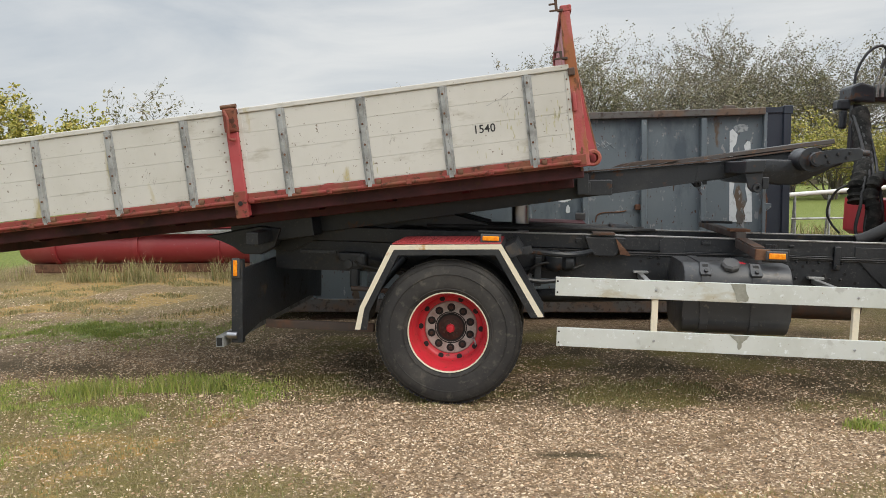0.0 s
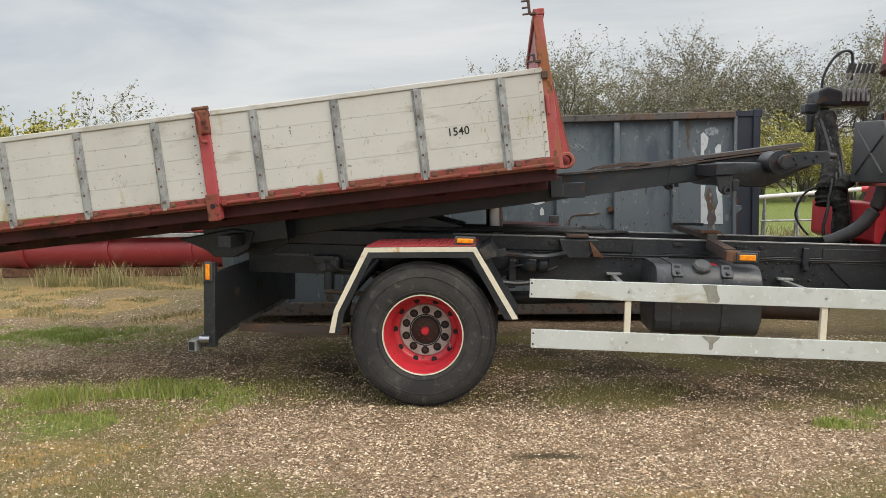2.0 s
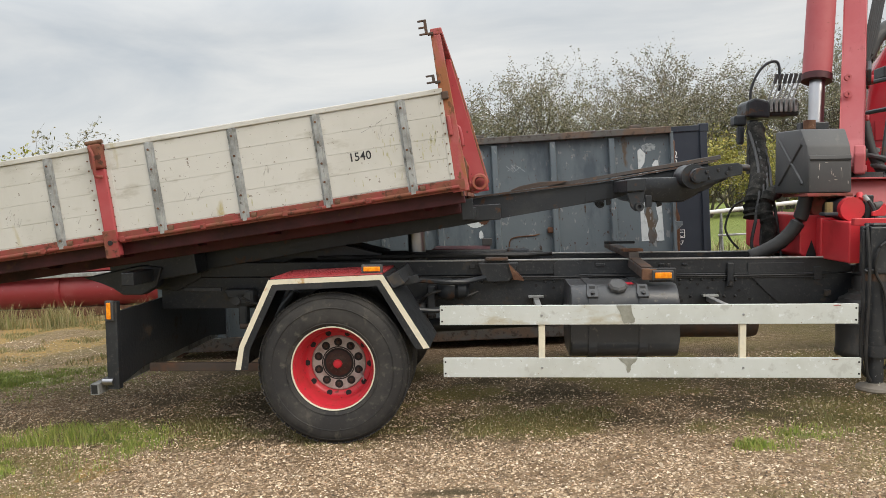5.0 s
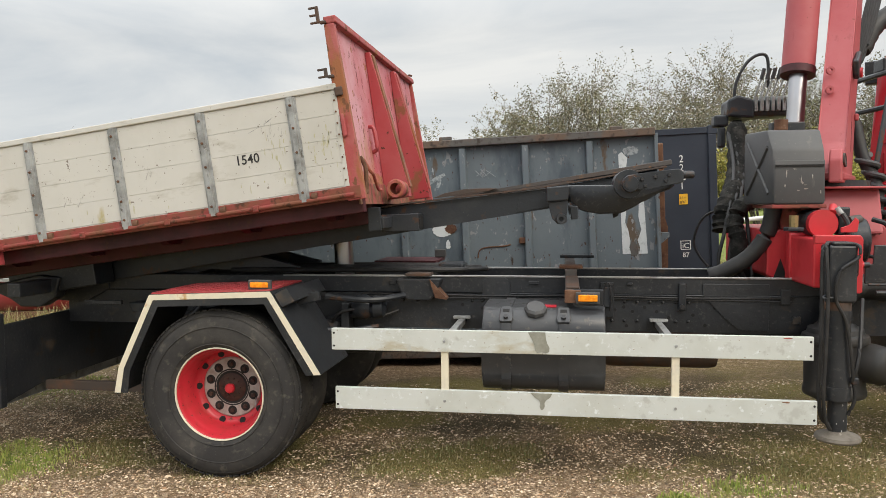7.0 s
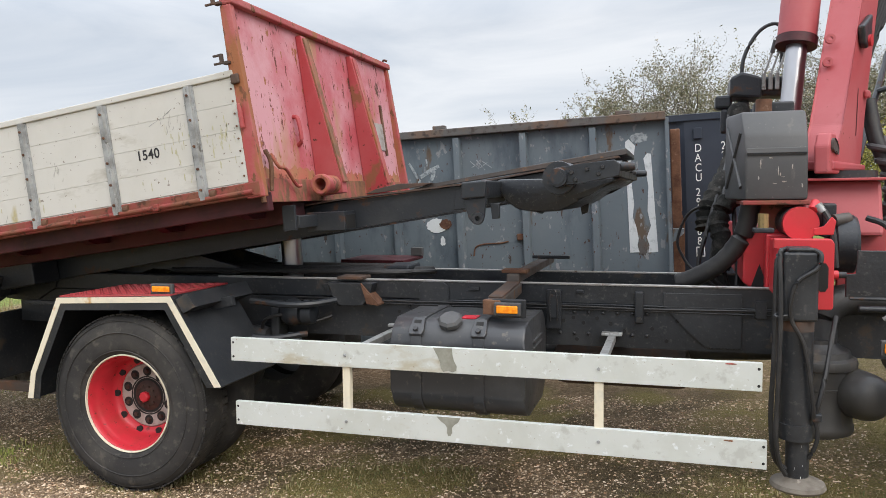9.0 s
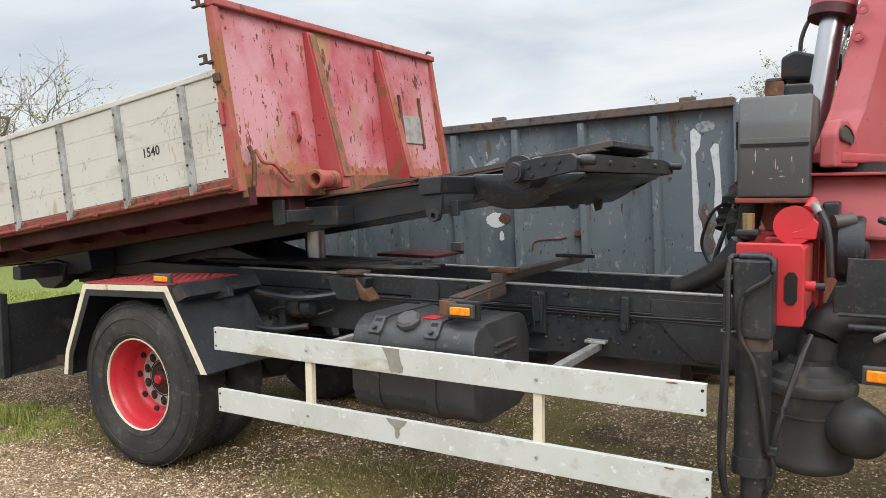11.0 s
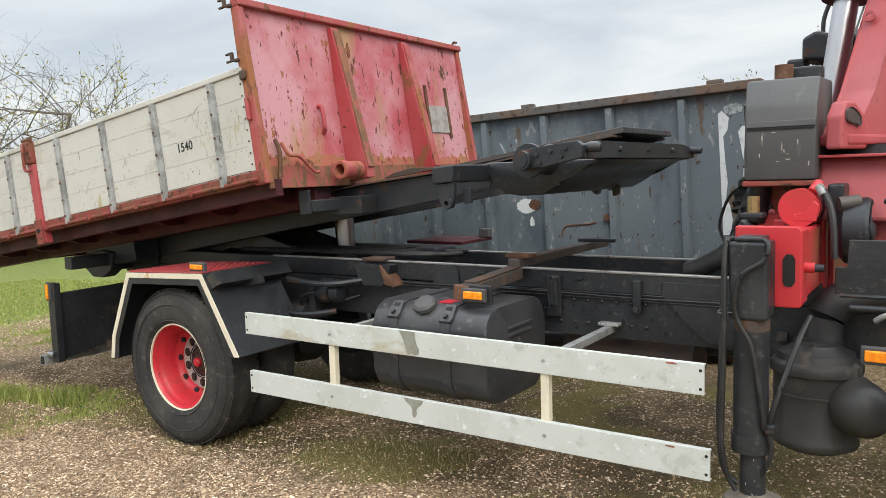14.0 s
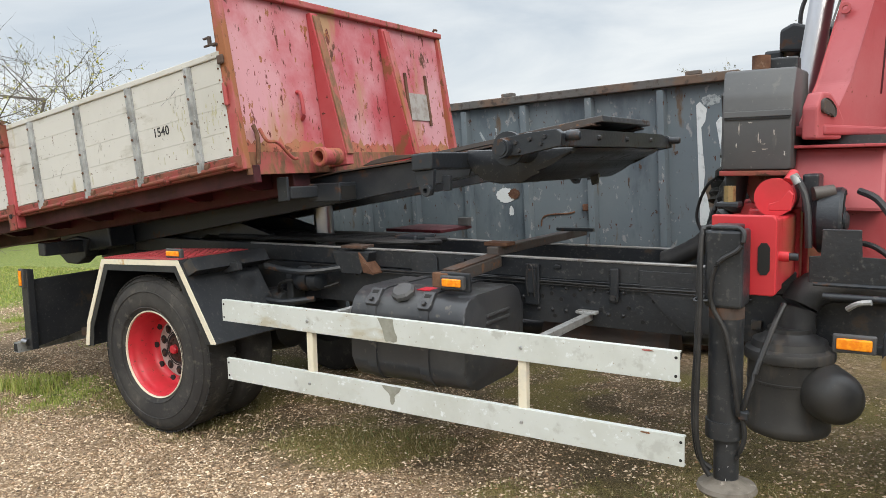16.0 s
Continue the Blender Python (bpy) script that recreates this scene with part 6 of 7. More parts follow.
for k in range(150):
    y, z = r_wear.uniform(0.07, WID - 0.08), min(HT - 0.06, 0.06 + abs(r_wear.gauss(0, 0.30)))
    if min(abs(y - 0.84), abs(y - 1.64)) < 0.06 or (1.86 < y < 2.2 and 0.22 < z < 0.68):
        continue
    w, h = r_wear.uniform(0.0015, 0.005), r_wear.uniform(0.004, 0.012) * (3 if k % 4 == 0 else 1)
    prism(chips if k % 3 else runs, [(y - w * 0.4, z + h * 0.5), (y + w * 0.5, z + h * 0.45), (y + w, z - h * 0.1), (y + w * 0.5, z - h * 0.5), (y - w * 0.2, z - h * 0.55), (y - w, z - h * 0.1)], "x", 0.0198, 0.0212)
part("paint_chip", chips, M_CHIP, bed, "dark flaked paint chips", True)["kind"] = "stuff"
part("rust_run", runs, M_TANEDGE, bed, "brown rust runs", True)["kind"] = "stuff"
for y0, y1 in ((0.05, 0.79), (0.885, 1.59), (1.685, WID - 0.07)):
    edge = [(y0 + (y1 - y0) * k / 26, 0.085 + r_wear.uniform(-0.02, 0.02) + (0.05 * r_wear.random() if k % 5 == 2 else 0)) for k in range(27)]
    part("rust_band", pr([(y0, 0.021)] + edge + [(y1, 0.021)], "x", 0.0196, 0.0206), M_BANDRUST, bed, "orange-brown rusted foot of the panel", True)
part("top_hook", tb([(0.0, WID - 0.06, HT), (0.03, WID - 0.06, HT + 0.04), (0.06, WID - 0.06, HT + 0.03)], 0.01, 6, 4), M_RUST, bed, "", True)


# ---- loader crane behind the cab ----
crane = thing("loader_crane", (3.8, 1.25, 1.2), "red loader crane with black outrigger leg and hoses", "crane")
beam = part("outrigger_beam", pr([(3.56, 1.22), (3.62, 1.18), (3.74, 1.18), (3.80, 1.14), (3.93, 1.14), (3.93, 1.50), (3.90, 1.53), (3.56, 1.53)], "y", 0.98, 2.3, 0.012), M_BRED, crane, "bright red outrigger beam")
part("beam_notch", pr([(3.60, 1.18), (3.65, 1.33), (3.70, 1.18)], "y", 0.974, 0.981), M_DARK, beam)
part("sliding_beam", bx(3.69, 3.89, 0.421, 0.98, 1.19, 1.49, 0.012), M_BRED, beam)
part("beam_collar", bx(3.67, 3.91, 0.86, 0.95, 1.17, 1.51, 0.012), M_BRED, beam)
part("beam_mount", bx(3.62, 3.82, 0.9, 1.6, 1.0, 1.19, 0.01), M_BLACK, crane)
# end plate with its long hole
plate = bmesh.new()
outer = [(3.80, 1.18), (3.895, 1.18), (3.905, 1.19), (3.905, 1.50), (3.89, 1.52), (3.64, 1.52), (3.64, 1.47), (3.80, 1.47)]
prism(plate, outer, "y", 0.23, 0.28, 0.006)
pl = part("end_plate", plate, M_BRED, crane, "chipped red end plate")
part("plate_hole", pr([(3.832, 1.29), (3.845, 1.27), (3.868, 1.27), (3.88, 1.29), (3.88, 1.385), (3.868, 1.405), (3.845, 1.405), (3.832, 1.385)], "y", 0.226, 0.232), M_DARK, pl)
part("plate_web", bx(3.81, 3.90, 0.281, 0.42, 1.185, 1.5, 0.006), M_BRED, pl)
part("lock_pin", cy((3.90, 0.33, 1.34), (3.94, 0.33, 1.34), 0.022), M_BRED, pl, smooth=True)
part("lock_pin_head", cy((3.94, 0.33, 1.34), (3.975, 0.33, 1.34), 0.016), M_STEEL, pl)
part("red_tab", pr([(3.84, 1.53), (3.93, 1.53), (3.94, 1.60), (3.92, 1.62), (3.89, 1.57), (3.84, 1.56)], "y", 0.40, 0.42, 0.004), M_BRED, pl)

# outrigger leg
leg = part("outrigger_leg", bx(3.66, 3.81, 0.04, 0.20, 1.15, 1.47, 0.012), M_BLACK, crane, "black outrigger leg, raised")
part("leg_head", bx(3.68, 3.79, 0.05, 0.18, 1.47, 1.49, 0.008), M_BLACK, leg)
part("leg_tube", cy((3.735, 0.12, 0.60), (3.735, 0.12, 1.15), 0.070, seg=28), M_BLACK, leg, smooth=True)
part("leg_collar", cy((3.735, 0.12, 0.585), (3.735, 0.12, 0.66), 0.078, seg=28), M_BLACK, leg, smooth=True)
part("leg_band", cy((3.735, 0.12, 1.10), (3.735, 0.12, 1.149), 0.0715, seg=28), M_STRIP, leg, smooth=True)
part("leg_rod", cy((3.745, 0.12, 0.38), (3.745, 0.12, 0.586), 0.052, seg=24), M_BLACK, leg, "chipped inner rod", smooth=True)
for i, (a, z) in enumerate(((-1.4, 0.55), (-1.2, 0.46), (-1.9, 0.44), (-1.5, 0.40))):
    part("paint_chip", pr([(3.745 + 0.03 * math.cos(a) - 0.006, z), (3.745 + 0.03 * math.cos(a) + 0.004, z - 0.004), (3.745 + 0.03 * math.cos(a) + 0.009, z + 0.008), (3.745 + 0.03 * math.cos(a) + 0.005, z + 0.022), (3.745 + 0.03 * math.cos(a) - 0.004, z + 0.026), (3.745 + 0.03 * math.cos(a) - 0.009, z + 0.012)], "y", 0.069 + 0.02 * abs(math.cos(a)) ** 2, 0.09), M_WHITE, leg)
part("foot_pad", lathe(bmesh.new(), [(0.02, 0.0), (0.115, 0.0), (0.125, 0.012), (0.118, 0.03), (0.07, 0.045), (0.05, 0.06)], (3.75, 0.12, 0.345), "z", 32), M_FOOT, leg, "dusty round foot pad", smooth=True)
for pts, r in (
        ([(3.67, 0.10, 1.48), (3.645, 0.05, 1.45), (3.65, 0.02, 1.2), (3.645, 0.02, 0.9), (3.64, 0.03, 0.62), (3.66, 0.05, 0.48), (3.69, 0.06, 0.42)], 0.011),
        ([(3.66, 0.12, 1.46), (3.635, 0.08, 1.40), (3.63, 0.06, 1.0), (3.62, 0.06, 0.7), (3.64, 0.07, 0.5), (3.69, 0.09, 0.44)], 0.012),
        ([(3.79, 0.06, 1.48), (3.815, 0.03, 1.46), (3.80, 0.02, 1.40), (3.72, 0.015, 1.34), (3.69, 0.02, 1.24), (3.70, 0.03, 1.15), (3.75, 0.035, 1.05), (3.78, 0.04, 0.9), (3.80, 0.05, 0.74), (3.80, 0.06, 0.7)], 0.010),
        ([(3.93, 0.3, 1.14), (3.90, 0.22, 1.05), (3.86, 0.12, 0.9), (3.83, 0.08, 0.78), (3.81, 0.08, 0.70)], 0.012),
        ([(3.81, 0.08, 0.70), (3.825, 0.08, 0.62), (3.815, 0.08, 0.56), (3.79, 0.09, 0.50)], 0.010)):
    part("leg_hose", tb(pts, r, 8, 5), M_HOSE, leg, smooth=True)
part("hose_joint", bx(3.80, 3.84, 0.06, 0.10, 0.68, 0.72, 0.008), M_STEEL, leg)
part("hose_clip", tb([(3.66, 0.04, 1.19), (3.63, 0.03, 1.185), (3.63, 0.02, 1.175), (3.68, 0.03, 1.18)], 0.006, 6, 4), M_STEEL, leg)

# grey moulded cover box, with a pressed cross on its side
shell = pr([(0.785, 1.70), (1.30, 1.70), (1.30, 2.205), (0.915, 2.195), (0.825, 2.06), (0.80, 1.96)], "x", 3.55, 3.87, 0.018)
for v in shell.verts:
    if v.co.x < 3.62:
        v.co.x -= 0.075 * (v.co.y - 0.785) / 0.5
cover = part("cover_box", shell, M_PLASTIC, crane, "scuffed grey plastic cover box", smooth=True)
part("cover_seam", pr([(0.792, 1.945), (0.80, 1.945), (0.80, 1.953), (0.792, 1.953)], "x", 3.56, 3.86), M_DARK, cover)
part("cover_rib", pr([(0.793, 1.956), (0.81, 1.956), (0.81, 1.985), (0.798, 1.985)], "x", 3.555, 3.865, 0.003), M_PLASTIC, cover)
for a, b in (((0.87, 1.77), (1.23, 2.13)), ((1.23, 1.77), (0.89, 2.08))):
    part("cross_rib", tb([(3.55 - 0.15 * (p[0] - 0.785), p[0], p[1]) for p in (a, ((a[0] + b[0]) / 2, (a[1] + b[1]) / 2), b)], 0.013, 8, 3), M_PLASTIC, cover, smooth=True)
bm = bmesh.new()
for i, (x, z, w, h) in enumerate(((3.63, 1.90, 0.004, 0.03), (3.72, 1.86, 0.003, 0.02), (3.73, 1.84, 0.004, 0.008), (3.75, 1.80, 0.014, 0.003), (3.68, 1.93, 0.010, 0.003), (3.79, 1.88, 0.003, 0.012), (3.62, 1.82, 0.003, 0.012), (3.84, 1.78, 0.004, 0.010), (3.70, 1.79, 0.012, 0.002), (3.745, 1.825, 0.01, 0.002))):
    blotch(bm, x, z, w * 0.8, h, 0.7845 + 0.058 * (z - 1.70), 50 + i, 10, 0.5)
part("scrape", bm, M_HUB, cover, "pale scrapes")["kind"] = "stuff"
part("cover_tray", bx(3.54, 3.88, 0.79, 1.31, 1.672, 1.698, 0.006), M_RUSTRED, crane)
part("cover_stand", pr([(3.60, 1.672), (3.84, 1.672), (3.74, 1.53), (3.66, 1.53)], "y", 0.98, 1.06, 0.006), M_RUSTRED, crane)
part("beacon", cy((3.67, 1.10, 2.21), (3.67, 1.10, 2.28), 0.045), M_RUST, crane, "dull orange beacon", smooth=True)
part("beacon_block", bx(3.62, 3.84, 1.14, 1.24, 2.205, 2.27, 0.01), M_BLACK, crane)
part("bolt_stack", cy((3.63, 0.62, 1.53), (3.63, 0.62, 1.63), 0.028, seg=8), M_BRASS, crane, "brass bolt stack")
part("bolt_base", bx(3.58, 3.68, 0.57, 0.67, 1.53, 1.555, 0.006), M_STEEL, crane)
# red-ended cylinder
drum = part("ram_drum", cy((3.82, 0.72, 1.575), (3.80, 1.35, 1.575), 0.085, seg=32), M_BLACK, crane, smooth=True)
part("drum_end", cy((3.82, 0.66, 1.575), (3.82, 0.722, 1.575), 0.089, seg=32), M_BRED, drum, "bright red round end cap", smooth=True)
part("drum_knob", cy((3.875, 0.67, 1.645), (3.895, 0.72, 1.685), 0.024), M_BRED, drum, smooth=True)
part("drum_cable", tb([(3.92, 0.66, 1.655), (3.95, 0.64, 1.595), (3.97, 0.62, 1.5), (3.98, 0.6, 1.35)], 0.016, 8), M_HOSE, drum, smooth=True)
part("cable_end", cy((3.90, 0.67, 1.675), (3.925, 0.655, 1.635), 0.02), M_GALV, drum)
part("swing_motor", cy((3.98, 0.70, 1.59), (4.06, 0.74, 1.60), 0.032), M_BAR, crane, smooth=True)
part("motor_block", bx(3.93, 4.0, 0.72, 0.9, 1.5, 1.68, 0.01), M_BLACK, crane)

# column, turntable and boom
part("pedestal", pr([(0.86, 1.50), (1.95, 1.50), (1.72, 1.80), (0.95, 1.80)], "x", 3.86, 4.26, 0.02), M_BOOM, crane, "faded red pedestal")
part("pedestal_wing", pr([(4.05, 1.20), (4.48, 1.20), (4.44, 1.36), (4.24, 1.62), (4.05, 1.62)], "y", 0.95, 1.0, 0.008), M_RED, crane)
part("pedestal_lip", bx(3.84, 4.28, 0.86, 1.76, 1.80, 1.815, 0.004), M_RED, crane)
part("turntable", cy((4.06, 1.32, 1.815), (4.06, 1.32, 1.86), 0.26, seg=40), M_BLACK, crane, smooth=True)
DIRB = Vector((0.42, 0.907, 0))
NRM = Vector((0.907, -0.42, 0))


def on_boom(s, z, n):
    return Vector((3.91, 0.96, 0)) + DIRB * s + NRM * n + Vector((0, 0, z))


def boom_poly(pts, n0, n1):
    bm = bmesh.new()
    lo = [bm.verts.new(on_boom(s, z, n0)) for s, z in pts]
    hi = [bm.verts.new(on_boom(s, z, n1)) for s, z in pts]
    k = len(pts)
    bm.faces.new(lo)
    bm.faces.new(hi[::-1])
    for i in range(k):
        bm.faces.new((lo[i], lo[(i + 1) % k], hi[(i + 1) % k], hi[i]))
    bmesh.ops.bevel(bm, geom=bm.edges[:], offset=0.012, segments=2, affect="EDGES", profile=0.5)
    return bm


boom = part("boom", boom_poly([(-0.02, 1.86), (0.58, 1.86), (0.65, 2.2), (1.15, 3.6), (0.86, 3.6), (0.19, 2.12)], -0.07, 0.11), M_BOOM, crane, "faded red crane column")
part("boom_foot", boom_poly([(-0.06, 1.86), (0.62, 1.86), (0.62, 1.90), (-0.06, 1.91)], -0.16, 0.13), M_BOOM, boom)
part("hinge_cheek", boom_poly([(-0.11, 1.84), (0.10, 1.84), (0.12, 1.93), (0.06, 2.01), (0.0, 2.06), (-0.07, 2.06), (-0.11, 1.99)], 0.04, 0.12), M_BOOM, boom, "red hinge cheek")
hb = part("hinge_plate", boom_poly([(-0.085, 1.97), (-0.05, 1.955), (-0.02, 1.965), (0.01, 1.94), (0.03, 1.95), (0.03, 1.985), (-0.01, 2.02), (-0.055, 2.035), (-0.085, 2.02)], 0.121, 0.13), M_BAR, boom)
part("boom_bracket", boom_poly([(0.42, 2.70), (0.62, 2.80), (0.60, 2.66), (0.52, 2.58), (0.46, 2.60)], 0.112, 0.15), M_STEEL, boom, "grey bracket with red roller")
part("boom_roller", cyl(bmesh.new(), on_boom(0.54, 2.63, 0.12), on_boom(0.54, 2.63, 0.165), 0.035), M_BRED, boom, smooth=True)
for z in (2.5, 2.64):
    part("boom_eye", lathe(bmesh.new(), [(0.012, -0.012), (0.028, -0.012), (0.028, 0.012), (0.012, 0.012)], on_boom(0.33 + (z - 2.5) * 0.3, z, -0.02), "y", 14, closed=True), M_BOOM, boom)
part("boom_lug", boom_poly([(0.60, 2.30), (0.66, 2.30), (0.66, 2.35), (0.60, 2.35)], 0.11, 0.14), M_BOOM, boom)
part("paint_crack", boom_poly([(0.45, 2.06), (0.456, 2.06), (0.487, 2.36), (0.478, 2.36)], 0.09, 0.1115), M_UNDER, boom)
rod = part("ram_rod", cy((3.83, 1.40, 1.98), (3.91, 1.56, 2.75), 0.062, seg=32), M_CHROME, crane, "polished crane ram rod", smooth=True)
part("ram_barrel", cy((3.897, 1.545, 2.66), (3.99, 1.66, 3.7), 0.115, seg=36), M_BOOM, rod, "faded red ram barrel", smooth=True)
part("barrel_ring", cy((3.895, 1.54, 2.645), (3.902, 1.55, 2.70), 0.122, seg=36), M_UNDER, rod, smooth=True)

# control levers and valve block on the far side
ctl = part("valve_block", bx(3.74, 4.06, 2.34, 2.6, 2.44, 2.58, 0.02), M_STEEL, crane, "dusty control valve block")
part("valve_cover", pr([(3.56, 2.44), (3.78, 2.42), (3.77, 2.58), (3.64, 2.62), (3.56, 2.58)], "y", 2.3, 2.62, 0.02), M_STEEL, ctl)
part("valve_stem", bx(3.62, 3.70, 2.4, 2.5, 1.9, 2.42, 0.01), M_STEEL, ctl)
part("valve_side", bx(3.46, 3.58, 2.35, 2.5, 2.36, 2.46, 0.02), M_STEEL, ctl)
part("valve_side", bx(3.50, 3.56, 2.36, 2.44, 2.18, 2.36, 0.02), M_STEEL, ctl)
for i in range(6):
    x = 3.79 + 0.045 * i
    part("lever_rod", cy((x, 2.45, 2.56), (x + 0.07, 2.42, 2.78), 0.008, seg=6), M_GALV, ctl)
    part("lever_knob", cy((x + 0.065, 2.422, 2.76), (x + 0.085, 2.41, 2.85), 0.017, seg=8), M_PLASTIC, ctl)
    part("spool", bx(x - 0.014, x + 0.014, 2.30, 2.34, 2.48, 2.60, 0.004), M_GALV, ctl)
part("guard_hoop", tb([(3.66, 2.5, 2.5), (3.66, 2.5, 2.72), (3.74, 2.5, 2.90), (3.84, 2.5, 2.98), (3.92, 2.5, 2.95), (3.93, 2.5, 2.7)], 0.014, 8), M_BLACK, ctl, smooth=True)

# hose bundles left of the cover
for i in range(7):
    dx, dy = 0.035 * (i % 4) - 0.05, 0.05 * (i // 4)
    part("hose", tb([(3.60 + dx, 2.2 + dy, 2.3), (3.58 + dx, 1.9 + dy, 2.0 - 0.02 * i), (3.50 + dx, 1.6 + dy, 1.74), (3.46 + dx * 1.6, 1.46, 1.5), (3.44 + dx * 2.2, 1.4, 1.25), (3.50 + dx, 1.36, 1.12)], 0.014, 8), M_HOSE, crane, smooth=True)
part("hose_sleeve", tb([(3.62, 2.25, 2.35), (3.60, 2.1, 2.1), (3.55, 1.9, 1.9), (3.47, 1.7, 1.76), (3.40, 1.6, 1.62), (3.39, 1.56, 1.5)], 0.078, 14, 5, 0.09), M_FABRIC, crane, "black fabric hose sleeve", smooth=True)
part("hose_sleeve", tb([(3.60, 1.6, 1.72), (3.50, 1.5, 1.68), (3.45, 1.45, 1.55), (3.47, 1.4, 1.42), (3.46, 1.38, 1.25)], 0.06, 14, 5, 0.08), M_FABRIC, crane, smooth=True)
part("suction_hose", tb([(3.60, 0.95, 1.70), (3.56, 0.98, 1.5), (3.45, 1.0, 1.34), (3.30, 1.03, 1.24), (3.2, 1.05, 1.2)], 0.055, 14, 6, 0.025), M_HOSE, crane, "ribbed black suction hose", smooth=True)
part("hose", tb([(3.42, 1.6, 1.68), (3.27, 1.7, 1.60), (3.2, 1.72, 1.42), (3.24, 1.7, 1.3), (3.3, 1.66, 1.22)], 0.010, 8), M_HOSE, crane, smooth=True)
# hoses hanging right of the boom
for i in range(6):
    d = 0.017 * i
    part("hose", tb([(4.58 + d, 2.0, 3.5), (4.42 + d, 1.85, 2.98), (4.29 + d * 0.8, 1.75, 2.6), (4.23 + d * 0.8 + 0.01 * (i % 2), 1.68, 2.3), (4.20 + d, 1.62, 2.02), (4.17 + d, 1.52, 1.86), (4.13 + d, 1.4, 1.78)], 0.013, 8), M_HOSE, crane, smooth=True)
part("hose_sleeve", tb([(5.2, 2.2, 3.25), (4.85, 2.1, 3.22), (4.60, 2.0, 3.1), (4.46, 1.92, 2.88)], 0.075, 12, 6, 0.05), M_HOSE, crane, smooth=True)
coil = []
for i in range(40):
    a = i * 0.9
    k = i / 39
    coil.append((4.36 + 0.055 * math.cos(a) + 0.06 * k + 0.06 * math.sin(k * 3.1), 1.55 - 0.15 * k + 0.055 * math.sin(a), 2.06 - 0.5 * k))
part("spiral_wrap", tb(coil, 0.022, 8, 2), M_PLASTIC, crane, "grey spiral hose wrap", smooth=True)
part("spiral_core", tb([(4.32, 1.6, 2.3), (4.36, 1.55, 2.05), (4.44, 1.48, 1.8), (4.40, 1.4, 1.56), (4.35, 1.3, 1.42)], 0.045, 10), M_HOSE, crane, smooth=True)
# ladder frame and grey post beyond the crane
rack = part("guard_frame", tb([(4.62, 2.46, 2.72), (4.64, 1.77, 2.70)], 0.022, 8, 1), M_STEEL, crane, "dark tubular guard frame")
for a, b in (((4.62, 2.46, 2.72), (4.30, 1.72, 1.95)), ((4.64, 1.77, 2.70), (4.42, 1.52, 1.80)), ((4.50, 2.2, 2.42), (4.57, 1.70, 2.42))):
    part("frame_tube", tb([a, b], 0.02, 8, 1), M_STEEL, rack)
part("lamp_head", bx(4.62, 4.72, 1.9, 2.1, 2.72, 2.82, 0.012), M_BLACK, rack)
part("grey_post", bx(4.47, 4.53, 1.27, 1.35, 1.30, 2.12, 0.006), M_GALV, crane, "grey steel post")
part("post_cap", bx(4.465, 4.535, 1.265, 1.355, 2.12, 2.18, 0.006), M_BLACK, crane)
part("post_foot", cy((4.5, 1.31, 1.2), (4.5, 1.31, 1.33), 0.05, seg=10), M_BRASS, crane)

# ---- parts under the crane: air filter, exhaust, brackets ----
can = part("air_filter", lathe(bmesh.new(), [(0.02, 0.44), (0.14, 0.442), (0.15, 0.458), (0.182, 0.462), (0.188, 0.475), (0.188, 0.50), (0.180, 0.515), (0.182, 0.70), (0.185, 0.702), (0.185, 0.712), (0.182, 0.714), (0.182, 0.80), (0.198, 0.806), (0.201, 0.83), (0.194, 0.85), (0.17, 0.862), (0.162, 0.892), (0.128, 0.905), (0.10, 0.93), (0.098, 0.95), (0.02, 0.952)], (3.905, 0.66, 0.02), "z", 48), M_CANISTER, truck, "black air filter canister", smooth=True)
part("filter_elbow", tb([(3.93, 0.68, 0.93), (3.93, 0.70, 1.05), (3.98, 0.74, 1.13), (4.08, 0.80, 1.16), (4.3, 0.85, 1.15)], 0.085, 18, 5, 0.02), M_HOSE, can, "ribbed rubber elbow", smooth=True)
bowl = bmesh.new()
lathe(bowl, [(0.02, -0.16), (0.07, -0.152), (0.105, -0.125), (0.12, -0.08), (0.124, -0.02), (0.126, 0.10), (0.12, 0.13), (0.02, 0.14)], (0, 0, 0), "y", 36)
bmesh.ops.transform(bowl, matrix=Matrix.Translation((4.085, 0.56, 0.705)) @ Matrix.Rotation(radians(28), 4, "Z"), verts=bowl.verts[:])
part("filter_bowl", bowl, M_CANISTER, can, "black dust bowl", smooth=True)
part("exhaust_pipe", cy((4.05, 1.0, 1.05), (5.2, 1.0, 1.05), 0.085, seg=24), M_RUST, truck, "brown exhaust pipe", smooth=True)
part("cab_bracket", pr([(4.0, 1.215), (4.45, 1.215), (4.45, 1.33), (4.20, 1.33), (4.20, 1.45), (4.05, 1.45), (4.05, 1.33), (4.0, 1.33)], "y", 0.46, 0.475, 0.004), M_BLACK, truck, "black drilled bracket plate")
part("cab_tube", cy((4.06, 0.45, 1.16), (4.9, 0.45, 1.16), 0.016, seg=12), M_BLACK, truck, smooth=True)
part("cab_tube", cy((4.02, 0.46, 1.21), (4.9, 0.46, 1.21), 0.009, seg=8), M_STEEL, truck, smooth=True)
part("grease_lever", tb([(4.16, 0.40, 1.12), (4.20, 0.38, 1.15), (4.25, 0.37, 1.16)], 0.012, 8, 3), M_GALV, truck)
lampf = marker("marker_lamp", 4.20, 0.27, 1.0, 0.16, 0.075, truck, "amber side marker lamp")
